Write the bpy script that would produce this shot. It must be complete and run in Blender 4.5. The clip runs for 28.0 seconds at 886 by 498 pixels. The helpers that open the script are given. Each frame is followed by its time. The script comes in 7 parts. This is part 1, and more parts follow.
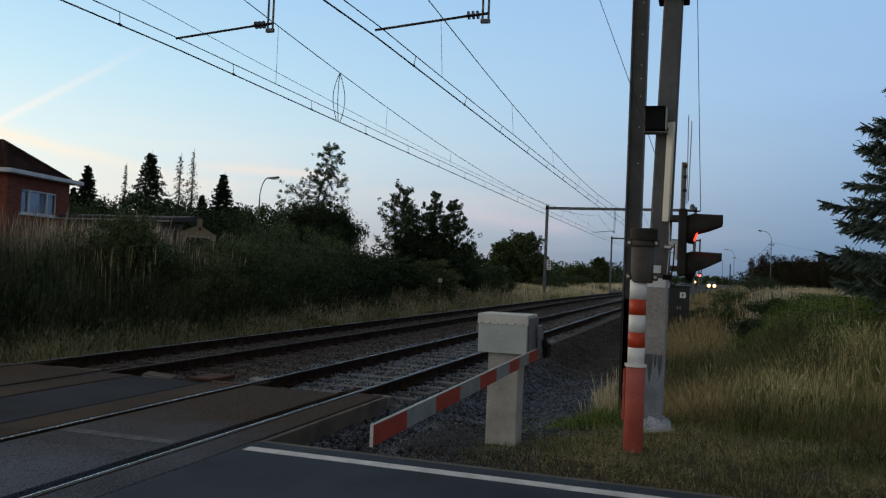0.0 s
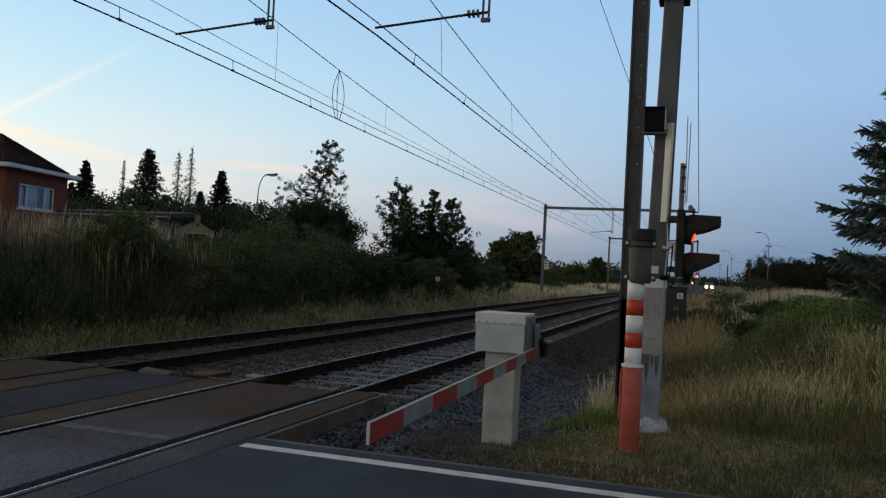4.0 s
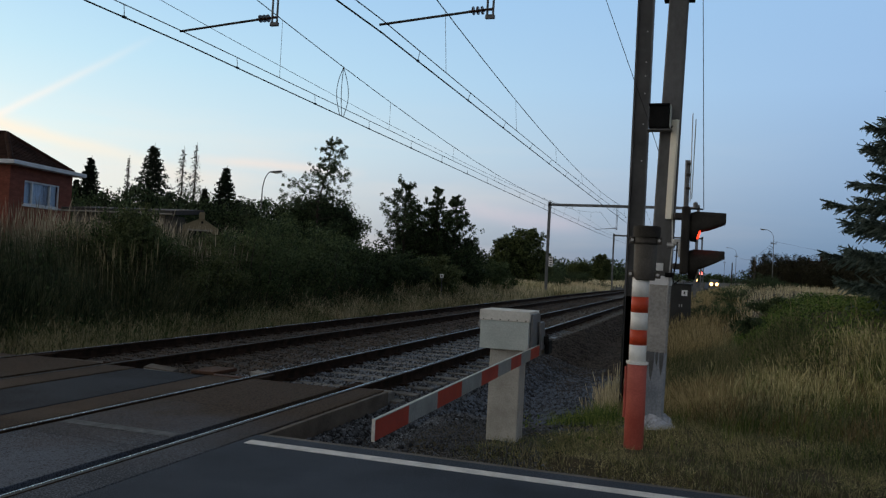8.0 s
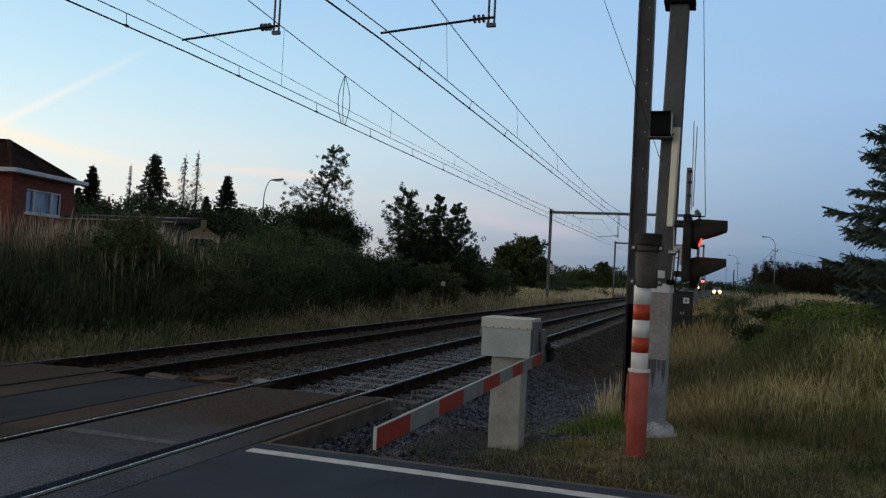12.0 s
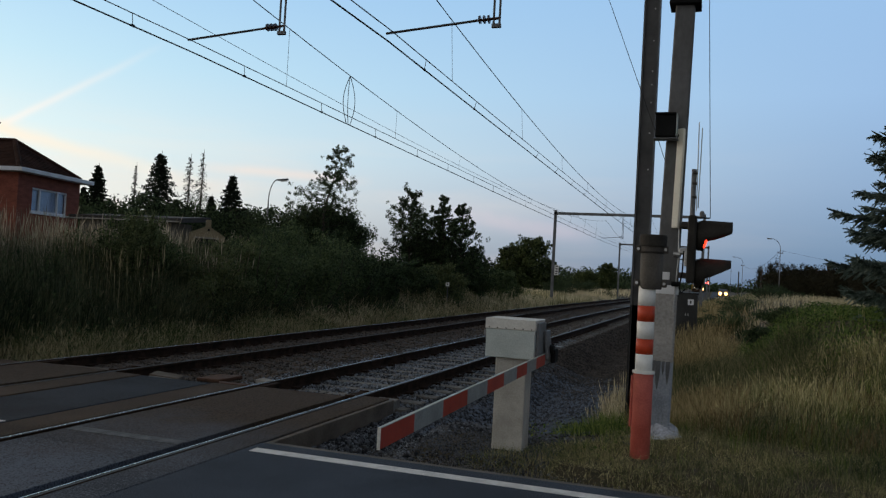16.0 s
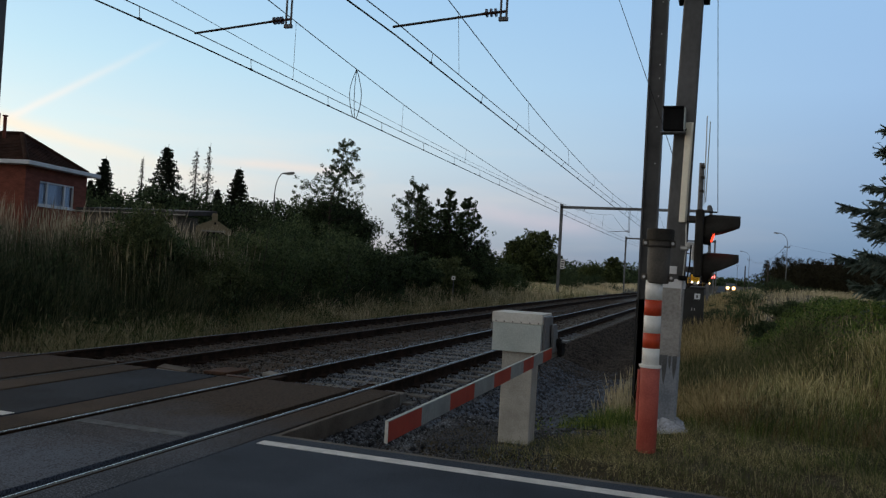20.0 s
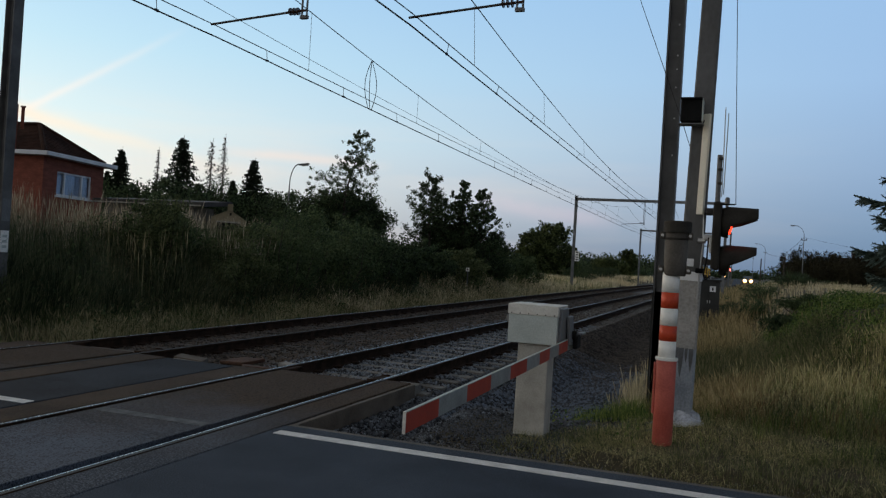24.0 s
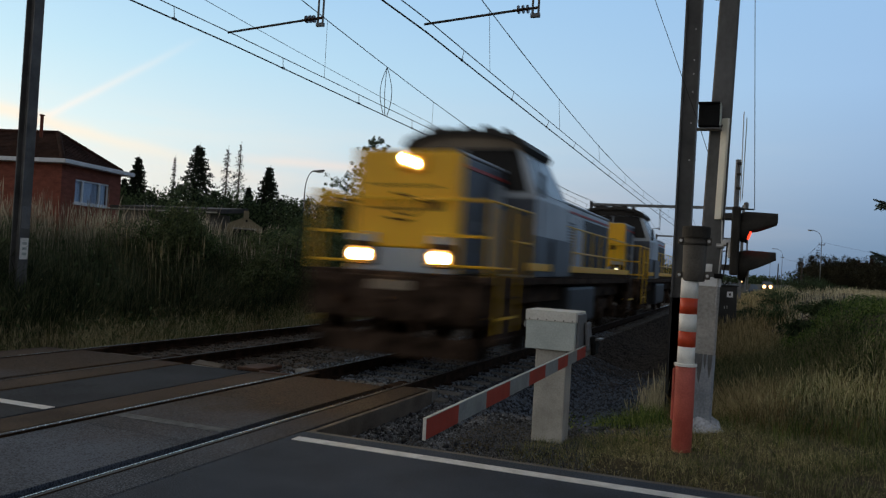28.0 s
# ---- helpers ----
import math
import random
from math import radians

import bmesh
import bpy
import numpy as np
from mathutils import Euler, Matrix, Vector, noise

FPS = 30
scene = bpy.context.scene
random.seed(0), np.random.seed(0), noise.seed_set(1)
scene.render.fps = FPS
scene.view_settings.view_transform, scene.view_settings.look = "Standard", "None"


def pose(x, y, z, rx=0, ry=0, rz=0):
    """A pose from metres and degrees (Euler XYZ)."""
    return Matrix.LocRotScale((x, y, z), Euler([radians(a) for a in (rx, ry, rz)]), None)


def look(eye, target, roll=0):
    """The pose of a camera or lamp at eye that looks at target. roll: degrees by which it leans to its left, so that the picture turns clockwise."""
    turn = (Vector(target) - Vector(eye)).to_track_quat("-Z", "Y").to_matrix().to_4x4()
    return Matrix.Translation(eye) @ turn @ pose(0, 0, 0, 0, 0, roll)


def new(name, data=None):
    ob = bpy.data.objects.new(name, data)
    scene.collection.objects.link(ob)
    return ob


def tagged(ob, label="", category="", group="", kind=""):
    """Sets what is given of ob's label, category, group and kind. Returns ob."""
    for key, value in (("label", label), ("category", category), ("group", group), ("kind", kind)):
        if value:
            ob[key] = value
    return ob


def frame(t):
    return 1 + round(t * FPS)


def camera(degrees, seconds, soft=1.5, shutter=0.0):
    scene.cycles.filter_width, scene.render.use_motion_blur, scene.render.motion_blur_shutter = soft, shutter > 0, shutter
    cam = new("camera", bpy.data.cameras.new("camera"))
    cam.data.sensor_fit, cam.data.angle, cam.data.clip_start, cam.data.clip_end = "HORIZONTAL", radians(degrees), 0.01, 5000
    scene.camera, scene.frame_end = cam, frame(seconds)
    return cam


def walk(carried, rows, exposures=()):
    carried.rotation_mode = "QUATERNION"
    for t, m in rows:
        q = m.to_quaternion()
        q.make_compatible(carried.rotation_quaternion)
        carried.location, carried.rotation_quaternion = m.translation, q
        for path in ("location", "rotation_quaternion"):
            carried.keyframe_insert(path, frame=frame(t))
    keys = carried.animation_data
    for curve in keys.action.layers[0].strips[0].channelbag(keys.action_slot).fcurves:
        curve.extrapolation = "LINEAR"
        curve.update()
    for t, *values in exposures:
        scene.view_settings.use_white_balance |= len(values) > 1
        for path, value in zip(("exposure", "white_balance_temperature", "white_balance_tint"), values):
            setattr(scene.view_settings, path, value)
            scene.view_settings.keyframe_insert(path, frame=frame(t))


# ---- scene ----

# ---- camera and its path: seconds, place, turn in degrees ----
cam = camera(57.46, 28.0, soft=1.28, shutter=1.0)
PATH = [
    (0, -0.002, -0.001, 1.600, 91.46, -2.40, 18.05), (0.5, -0.002, -0.001, 1.600, 91.55, -2.48, 18.03), (1, -0.002, -0.001, 1.600, 91.61, -2.49, 18.05),
    (1.5, -0.002, -0.001, 1.600, 91.58, -2.44, 18.01), (2, -0.003, -0.001, 1.600, 91.39, -2.52, 17.92), (2.5, -0.003, -0.001, 1.600, 91.34, -2.65, 17.94),
    (3, -0.004, -0.001, 1.600, 91.36, -2.85, 17.98), (3.5, -0.004, -0.001, 1.600, 91.37, -2.94, 17.88), (5.5, -0.007, -0.002, 1.600, 91.23, -2.91, 17.94),
    (6, -0.008, -0.002, 1.600, 91.15, -2.83, 17.97), (6.5, -0.008, -0.003, 1.600, 91.08, -2.93, 18.02), (7, -0.009, -0.003, 1.600, 91.11, -2.95, 18.06),
    (7.5, -0.009, -0.003, 1.600, 91.13, -3.03, 18.04), (8, -0.009, -0.003, 1.600, 91.14, -2.95, 18.17), (8.5, -0.009, -0.003, 1.600, 91.11, -2.91, 18.27),
    (9, -0.010, -0.003, 1.600, 91.16, -2.95, 18.30), (9.5, -0.010, -0.003, 1.600, 91.26, -3.02, 18.26), (10, -0.010, -0.003, 1.600, 91.38, -3.06, 18.26),
    (10.5, -0.010, -0.003, 1.600, 91.42, -3.07, 18.26), (11, -0.010, -0.003, 1.600, 91.47, -2.95, 18.24), (11.5, -0.010, -0.003, 1.600, 91.53, -2.86, 18.21),
    (12, -0.010, -0.003, 1.600, 91.68, -2.90, 18.27), (12.5, -0.010, -0.003, 1.600, 91.78, -2.98, 18.29), (14.5, -0.010, -0.003, 1.600, 91.92, -3.04, 18.68),
    (15, -0.011, -0.003, 1.600, 91.80, -3.08, 18.67), (15.5, -0.011, -0.004, 1.600, 91.78, -3.08, 18.61), (16, -0.011, -0.004, 1.599, 91.71, -3.13, 18.57),
    (16.5, -0.012, -0.004, 1.599, 91.62, -3.05, 18.47), (17, -0.013, -0.004, 1.599, 91.51, -3.10, 18.37), (17.5, -0.014, -0.004, 1.599, 91.35, -3.13, 18.38),
    (18, -0.015, -0.005, 1.599, 91.30, -3.03, 18.43), (18.5, -0.016, -0.005, 1.599, 91.33, -3.11, 18.55), (19, -0.017, -0.006, 1.599, 91.36, -3.22, 18.66),
    (19.5, -0.019, -0.006, 1.599, 91.38, -3.24, 18.78), (20, -0.020, -0.007, 1.599, 91.24, -3.24, 18.98), (20.5, -0.022, -0.007, 1.599, 91.01, -3.17, 19.11),
    (21, -0.024, -0.008, 1.599, 90.93, -3.14, 19.21), (21.5, -0.026, -0.009, 1.599, 90.87, -3.35, 19.26), (23.5, -0.037, -0.012, 1.598, 90.72, -3.48, 19.84),
    (24, -0.040, -0.013, 1.598, 90.58, -3.47, 19.96), (24.5, -0.043, -0.014, 1.598, 90.51, -3.43, 20.04), (25, -0.046, -0.015, 1.598, 90.52, -3.51, 20.14),
    (25.5, -0.049, -0.016, 1.598, 90.49, -3.60, 20.26), (26, -0.052, -0.017, 1.598, 90.50, -3.42, 20.35), (26.5, -0.055, -0.018, 1.598, 90.50, -3.50, 20.39),
    (27, -0.058, -0.019, 1.597, 90.58, -3.21, 20.60), (27.5, -0.061, -0.020, 1.597, 90.73, -3.12, 20.89), (28, -0.064, -0.021, 1.597, 90.94, -3.31, 20.99),
]
walk(cam, [(row[0], pose(*row[1:])) for row in PATH])


# ---- sky, dusk light ----
def lin(r, g, b):
    """Linear colour from 0..255 values."""
    return tuple(((c / 255) / 12.92 if c / 255 <= 0.04045 else ((c / 255 + 0.055) / 1.055) ** 2.4) for c in (r, g, b)) + (1.0,)


SUN_AZIMUTH = radians(-76)      # from +y, negative is towards -x
SUN_HEIGHT = radians(12)

world = bpy.data.worlds.new("dusk_sky")
scene.world = world
world.use_nodes = True
wn, wl = world.node_tree.nodes, world.node_tree.links
wn.clear()


def wmath(op, a, b=None, clamp=False):
    n = wn.new("ShaderNodeMath")
    n.operation, n.use_clamp = op, clamp
    for i, v in enumerate((a, b)):
        if v is None:
            continue
        if isinstance(v, (int, float)):
            n.inputs[i].default_value = v
        else:
            wl.new(v, n.inputs[i])
    return n.outputs[0]


def wdot(v, axis):
    n = wn.new("ShaderNodeVectorMath")
    n.operation = "DOT_PRODUCT"
    wl.new(v, n.inputs[0])
    n.inputs[1].default_value = axis
    return n.outputs["Value"]


def wramp(fac, stops):
    n = wn.new("ShaderNodeValToRGB")
    wl.new(fac, n.inputs[0])
    els = n.color_ramp.elements
    while len(els) < len(stops):
        els.new(0.5)
    for e, (p, c) in zip(els, stops):
        e.position, e.color = p, lin(*c)
    return n.outputs[0]


def wmix(fac, a, b, blend="MIX"):
    n = wn.new("ShaderNodeMix")
    n.data_type, n.blend_type = "RGBA", blend
    for sock, v in ((n.inputs[0], fac), (n.inputs[6], a), (n.inputs[7], b)):
        if isinstance(v, (int, float)):
            sock.default_value = v
        elif isinstance(v, tuple):
            sock.default_value = v
        else:
            wl.new(v, sock)
    return n.outputs[2]


def make_sky():
    tc = wn.new("ShaderNodeTexCoord").outputs["Generated"]
    up = wdot(tc, (0, 0, 1))
    sunward = wdot(tc, (math.sin(SUN_AZIMUTH), math.cos(SUN_AZIMUTH), 0))
    side = wmath("POWER", wmath("DIVIDE", wmath("SUBTRACT", sunward, 0.02), 0.88, True), 1.18)
    deep = wmath("MULTIPLY", side, side)
    near_horizon = wmath("SUBTRACT", 1.0, wmath("DIVIDE", up, 0.15), True)
    side = wmath("ADD", wmath("MULTIPLY", deep, near_horizon), wmath("MULTIPLY", side, wmath("SUBTRACT", 1.0, near_horizon)))
    warm = wramp(up, [(0.0, (224, 216, 206)), (0.07, (238, 238, 230)), (0.13, (222, 240, 241)), (0.22, (193, 228, 243)), (0.36, (158, 203, 241)), (0.55, (128, 127, 123)), (1.0, (98, 93, 86))])
    cool = wramp(up, [(0.0, (94, 121, 154)), (0.04, (107, 138, 173)), (0.12, (136, 165, 201)), (0.22, (152, 186, 225)), (0.36, (151, 190, 231)), (0.55, (118, 118, 115)), (1.0, (95, 90, 83))])
    sky_col = wmix(side, cool, warm)
    # the rosy glow of dusk opposite, behind the viewer
    behind = wmath("MULTIPLY", wmath("MULTIPLY", wdot(tc, (0, -1, 0)), 1.6, True), wmath("SUBTRACT", 1.0, wmath("MULTIPLY", up, 1.3), True))
    sky_col = wmix(behind, sky_col, lin(222, 212, 199))
    # the sky darkens towards the east
    east = wmath("MULTIPLY", wmath("SUBTRACT", wmath("MULTIPLY", sunward, -1.0), 0.1), 0.75, True)
    sky_col = wmix(east, sky_col, lin(64, 72, 90))
    # soft streaks of high cloud low in the sky
    stretch = wn.new("ShaderNodeMapping")
    stretch.inputs["Scale"].default_value = (2.2, 2.2, 16)
    wl.new(tc, stretch.inputs[0])
    cloud = wn.new("ShaderNodeTexNoise")
    cloud.inputs["Scale"].default_value, cloud.inputs["Detail"].default_value = 1.6, 5
    wl.new(stretch.outputs[0], cloud.inputs["Vector"])
    low = wmath("MULTIPLY", wmath("SUBTRACT", 1.0, wmath("DIVIDE", up, 0.2), True), wmath("MULTIPLY", wmath("SUBTRACT", cloud.outputs[0], 0.48), 4.2, True))
    sky_col = wmix(wmath("MULTIPLY", low, wmath("MULTIPLY", wmath("ADD", side, 0.02), 0.7)), sky_col, lin(250, 226, 208))
    # the fading vapour trail and the pink bank of cloud below it
    rag = wn.new("ShaderNodeTexNoise")
    rag.inputs["Scale"].default_value, rag.inputs["Detail"].default_value = 14, 4
    wl.new(tc, rag.inputs["Vector"])
    # plane normal, half width, where it starts and ends towards -x, strength, colour, whether it thins out at both ends
    streaks = (
        ((0.3097, 0.5029, -0.8070), 0.0040, 0.735, 0.600, 0.62, (252, 240, 230), False),
        ((-0.2119, -0.0429, -0.9763), 0.0085, 0.730, 0.560, 0.70, (255, 234, 208), False),
        ((-0.0611, 0.0907, -0.9940), 0.0065, 0.600, 0.400, 0.42, (253, 224, 206), True),
        ((-0.1486, 0.0308, -0.9884), 0.0120, 0.330, 0.130, 0.30, (228, 202, 214), True),
    )
    for normal, width, a0, a1, amount, colour, both_ends in streaks:
        off = wmath("DIVIDE", wmath("ADD", wdot(tc, normal), wmath("MULTIPLY", wmath("SUBTRACT", rag.outputs[0], 0.5), width * 1.5)), width)
        band = wmath("EXPONENT", wmath("MULTIPLY", wmath("MULTIPLY", off, off), -1.0))
        along = wmath("DIVIDE", wmath("SUBTRACT", wmath("MULTIPLY", wdot(tc, (1, 0, 0)), -1.0), a1), a0 - a1, True)
        if both_ends:
            along = wmath("MULTIPLY", wmath("MULTIPLY", along, wmath("SUBTRACT", 1.0, along)), wmath("MULTIPLY", rag.outputs[0], 8.0), True)
        sky_col = wmix(wmath("MULTIPLY", wmath("MULTIPLY", band, along), amount), sky_col, lin(*colour))
    nish = wn.new("ShaderNodeTexSky")
    nish.sky_type, nish.sun_disc = "NISHITA", False
    nish.sun_elevation, nish.sun_rotation = SUN_HEIGHT, SUN_AZIMUTH
    dim = wmix(1.0, nish.outputs[0], (0.010, 0.010, 0.010, 1), "MULTIPLY")
    both = wmix(1.0, sky_col, dim, "ADD")
    bg = wn.new("ShaderNodeBackground")
    wl.new(both, bg.inputs["Color"])
    bg.inputs["Strength"].default_value = 1.0
    out = wn.new("ShaderNodeOutputWorld")
    wl.new(bg.outputs[0], out.inputs[0])


make_sky()
sun_data = bpy.data.lights.new("sun", "SUN")
sun_data.energy, sun_data.angle, sun_data.color = 0.75, radians(35), (1.0, 0.74, 0.48)
sun = new("sun", sun_data)
sun.matrix_world = look((math.sin(SUN_AZIMUTH) * 50, math.cos(SUN_AZIMUTH) * 50, math.tan(SUN_HEIGHT) * 50), (0, 0, 0))
scene.view_settings.exposure = 0.0


# ---- materials ----
def mat(name, c1, c2, scale=4.0, rough=0.75, metal=0.0, bump=0.15, fine=70.0, island=0.0, c3=None, spec=0.4, stretch=(1, 1, 1), per_object=0.0, grit=1.6):
    """Two colours mixed by coarse and fine noise, with a fine bump; island and per_object vary single pieces."""
    m = bpy.data.materials.new(name)
    m.use_nodes = True
    n, l = m.node_tree.nodes, m.node_tree.links
    b = n["Principled BSDF"]
    tc = n.new("ShaderNodeTexCoord")
    mp = n.new("ShaderNodeMapping")
    mp.inputs["Scale"].default_value = stretch
    l.new(tc.outputs["Object"], mp.inputs[0])
    big, small = n.new("ShaderNodeTexNoise"), n.new("ShaderNodeTexNoise")
    for t, s, d in ((big, scale, 5), (small, fine, 3)):
        t.inputs["Scale"].default_value, t.inputs["Detail"].default_value = s, d
        l.new(mp.outputs[0], t.inputs["Vector"])

    def mathn(op, a, v, clamp=False):
        k = n.new("ShaderNodeMath")
        k.operation, k.use_clamp = op, clamp
        l.new(a, k.inputs[0])
        if isinstance(v, (int, float)):
            k.inputs[1].default_value = v
        else:
            l.new(v, k.inputs[1])
        return k.outputs[0]

    fac = mathn("ADD", mathn("MULTIPLY", mathn("SUBTRACT", big.outputs[0], 0.5), 2.2), mathn("MULTIPLY", mathn("SUBTRACT", small.outputs[0], 0.5), grit))
    if island:
        g = n.new("ShaderNodeNewGeometry")
        fac = mathn("ADD", fac, mathn("MULTIPLY", mathn("SUBTRACT", g.outputs["Random Per Island"], 0.5), island))
    if per_object:
        g = n.new("ShaderNodeObjectInfo")
        fac = mathn("ADD", fac, mathn("MULTIPLY", mathn("SUBTRACT", g.outputs["Random"], 0.5), per_object))
    fac = mathn("ADD", fac, 0.5, True)
    ramp = n.new("ShaderNodeValToRGB")
    e = ramp.color_ramp.elements
    e[0].position, e[0].color = 0.05, (*c1, 1)
    e[1].position, e[1].color = 0.95, (*c2, 1)
    if c3:
        k = e.new(0.5)
        k.color = (*c3, 1)
    l.new(fac, ramp.inputs[0])
    l.new(ramp.outputs[0], b.inputs["Base Color"])
    b.inputs["Metallic"].default_value, b.inputs["Specular IOR Level"].default_value = metal, spec
    l.new(mathn("ADD", mathn("MULTIPLY", mathn("SUBTRACT", small.outputs[0], 0.5), 0.25), rough, True), b.inputs["Roughness"])
    if bump:
        bp = n.new("ShaderNodeBump")
        bp.inputs["Strength"].default_value, bp.inputs["Distance"].default_value = bump, 0.01
        l.new(small.outputs[0], bp.inputs["Height"])
        l.new(bp.outputs[0], b.inputs["Normal"])
    return m


def leafy(name, c1, c2, c3=None, island=1.4, scale=0.6, rough=0.75):
    """Leaves and blades: varied from piece to piece, a little light passing through."""
    m = mat(name, c1, c2, scale=scale, rough=rough, bump=0.0, fine=6, island=island, c3=c3, spec=0.25)
    n, l = m.node_tree.nodes, m.node_tree.links
    b, out = n["Principled BSDF"], n["Material Output"]
    tr, mx = n.new("ShaderNodeBsdfTranslucent"), n.new("ShaderNodeMixShader")
    l.new(b.inputs["Base Color"].links[0].from_socket, tr.inputs[0])
    mx.inputs[0].default_value = 0.25
    l.new(b.outputs[0], mx.inputs[1])
    l.new(tr.outputs[0], mx.inputs[2])
    l.new(mx.outputs[0], out.inputs[0])
    return m


def glow(name, colour, strength):
    m = bpy.data.materials.new(name)
    m.use_nodes = True
    b = m.node_tree.nodes["Principled BSDF"]
    b.inputs["Base Color"].default_value = (*colour, 1)
    b.inputs["Emission Color"].default_value = (*colour, 1)
    b.inputs["Emission Strength"].default_value = strength
    return m


def glassy(name, tint, rough=0.05):
    m = bpy.data.materials.new(name)
    m.use_nodes = True
    b = m.node_tree.nodes["Principled BSDF"]
    b.inputs["Base Color"].default_value = (*tint, 1)
    b.inputs["Roughness"].default_value = rough
    b.inputs["Specular IOR Level"].default_value = 0.8
    return m


ASPHALT = mat("asphalt", (0.024, 0.034, 0.050), (0.076, 0.100, 0.139), 0.8, 0.9, bump=0.6, fine=110, grit=3.6, spec=0.2)
ASPHALT_NEW = mat("asphalt_fresh", (0.014, 0.018, 0.025), (0.042, 0.052, 0.068), 0.8, 0.9, bump=0.6, fine=110, grit=3.6, spec=0.2)
ASPHALT_OLD = mat("asphalt_old", (0.075, 0.070, 0.063), (0.19, 0.175, 0.155), 1.6, 0.85, bump=0.5, fine=130)
PANEL = mat("crossing_panel", (0.030, 0.038, 0.053), (0.128, 0.153, 0.198), 0.5, 0.9, bump=0.6, fine=75, c3=(0.068, 0.081, 0.102), grit=3.6, spec=0.2)


def rust_brown_end(m, y0, y1, c1, c2):
    """Brake dust and rust cover the deck where no wheels of the road pass, beyond y0 to y1."""
    n, l = m.node_tree.nodes, m.node_tree.links
    b = n["Principled BSDF"]
    old = b.inputs["Base Color"].links[0].from_socket
    geo, sep, noise = n.new("ShaderNodeNewGeometry"), n.new("ShaderNodeSeparateXYZ"), n.new("ShaderNodeTexNoise")
    l.new(geo.outputs["Position"], sep.inputs[0])
    l.new(geo.outputs["Position"], noise.inputs["Vector"])
    noise.inputs["Scale"].default_value, noise.inputs["Detail"].default_value = 1.3, 6
    add, rng_node = n.new("ShaderNodeMath"), n.new("ShaderNodeMapRange")
    add.operation = "MULTIPLY_ADD"
    l.new(noise.outputs[0], add.inputs[0])
    add.inputs[1].default_value = 2.4
    l.new(sep.outputs["Y"], add.inputs[2])
    l.new(add.outputs[0], rng_node.inputs["Value"])
    rng_node.inputs["From Min"].default_value, rng_node.inputs["From Max"].default_value = y0 + 1.2, y1 + 1.2
    grain, ramp, mx = n.new("ShaderNodeTexNoise"), n.new("ShaderNodeValToRGB"), n.new("ShaderNodeMix")
    grain.inputs["Scale"].default_value, grain.inputs["Detail"].default_value = 38, 4
    l.new(geo.outputs["Position"], grain.inputs["Vector"])
    e = ramp.color_ramp.elements
    e[0].position, e[0].color, e[1].position, e[1].color = 0.35, (*c1, 1), 0.68, (*c2, 1)
    l.new(grain.outputs[0], ramp.inputs[0])
    mx.data_type = "RGBA"
    l.new(rng_node.outputs[0], mx.inputs[0])
    l.new(old, mx.inputs[6])
    l.new(ramp.outputs[0], mx.inputs[7])
    l.new(mx.outputs[2], b.inputs["Base Color"])


rust_brown_end(PANEL, 5.0, 7.6, (0.030, 0.019, 0.011), (0.092, 0.063, 0.041))
PANEL_BROWN = mat("crossing_panel_rusty", (0.030, 0.020, 0.013), (0.095, 0.068, 0.048), 0.8, 0.9, bump=0.6, fine=70, grit=3.0, spec=0.2)
CONCRETE = mat("concrete", (0.20, 0.19, 0.17), (0.36, 0.345, 0.31), 3.0, 0.85, bump=0.3, fine=90)
CONCRETE_PALE = mat("concrete_pale", (0.33, 0.31, 0.27), (0.50, 0.48, 0.42), 5.0, 0.85, bump=0.3, fine=120)
CONCRETE_BROWN = mat("concrete_brown", (0.075, 0.058, 0.042), (0.16, 0.13, 0.10), 3.0, 0.8, bump=0.35, fine=60)
MORTAR = mat("mortar", (0.20, 0.225, 0.26), (0.40, 0.435, 0.49), 3.5, 0.9, bump=0.4, fine=50, grit=1.2)
MORTAR_FOOT = mat("mortar_foot", (0.24, 0.26, 0.30), (0.66, 0.70, 0.77), 9.0, 0.9, bump=0.7, fine=45)
POLE_LOW = mat("pole_concrete_lower", (0.26, 0.25, 0.23), (0.46, 0.44, 0.41), 2.2, 0.85, bump=0.3, fine=40)
STAIN = mat("damp_stain", (0.085, 0.09, 0.095), (0.16, 0.165, 0.17), 6.0, 0.9, bump=0.3)
LEG_DARK = mat("dark_leg_steel", (0.012, 0.012, 0.012), (0.034, 0.032, 0.030), 3.0, 0.7, bump=0.2, spec=0.2)
PAINT_LINE = mat("road_paint", (0.56, 0.57, 0.565), (0.86, 0.87, 0.86), 6.0, 0.7, bump=0.2, fine=90)
PAINT_WORN = mat("road_paint_worn", (0.050, 0.056, 0.064), (0.14, 0.150, 0.165), 9.0, 0.8, bump=0.3, fine=90)
RAIL_SIDE = mat("rail_rust", (0.014, 0.009, 0.006), (0.046, 0.027, 0.018), 6.0, 0.95, bump=0.3, fine=60, spec=0.08)
RAIL_DULL = mat("rail_head_dull", (0.030, 0.025, 0.022), (0.070, 0.060, 0.055), 5.0, 0.6, metal=0.3, bump=0.05, fine=40)
RAIL_HEAD = mat("rail_head", (0.50, 0.50, 0.50), (0.66, 0.66, 0.66), 5.0, 0.25, metal=1.0, bump=0.05, fine=40)
BALLAST = mat("ballast_bed", (0.022, 0.019, 0.017), (0.085, 0.072, 0.062), 2.0, 0.9, bump=1.0, fine=24)
STONE_BROWN = mat("ballast_stone_rusty", (0.022, 0.017, 0.013), (0.120, 0.093, 0.072), 3.0, 0.85, bump=0.3, fine=50, island=1.6)
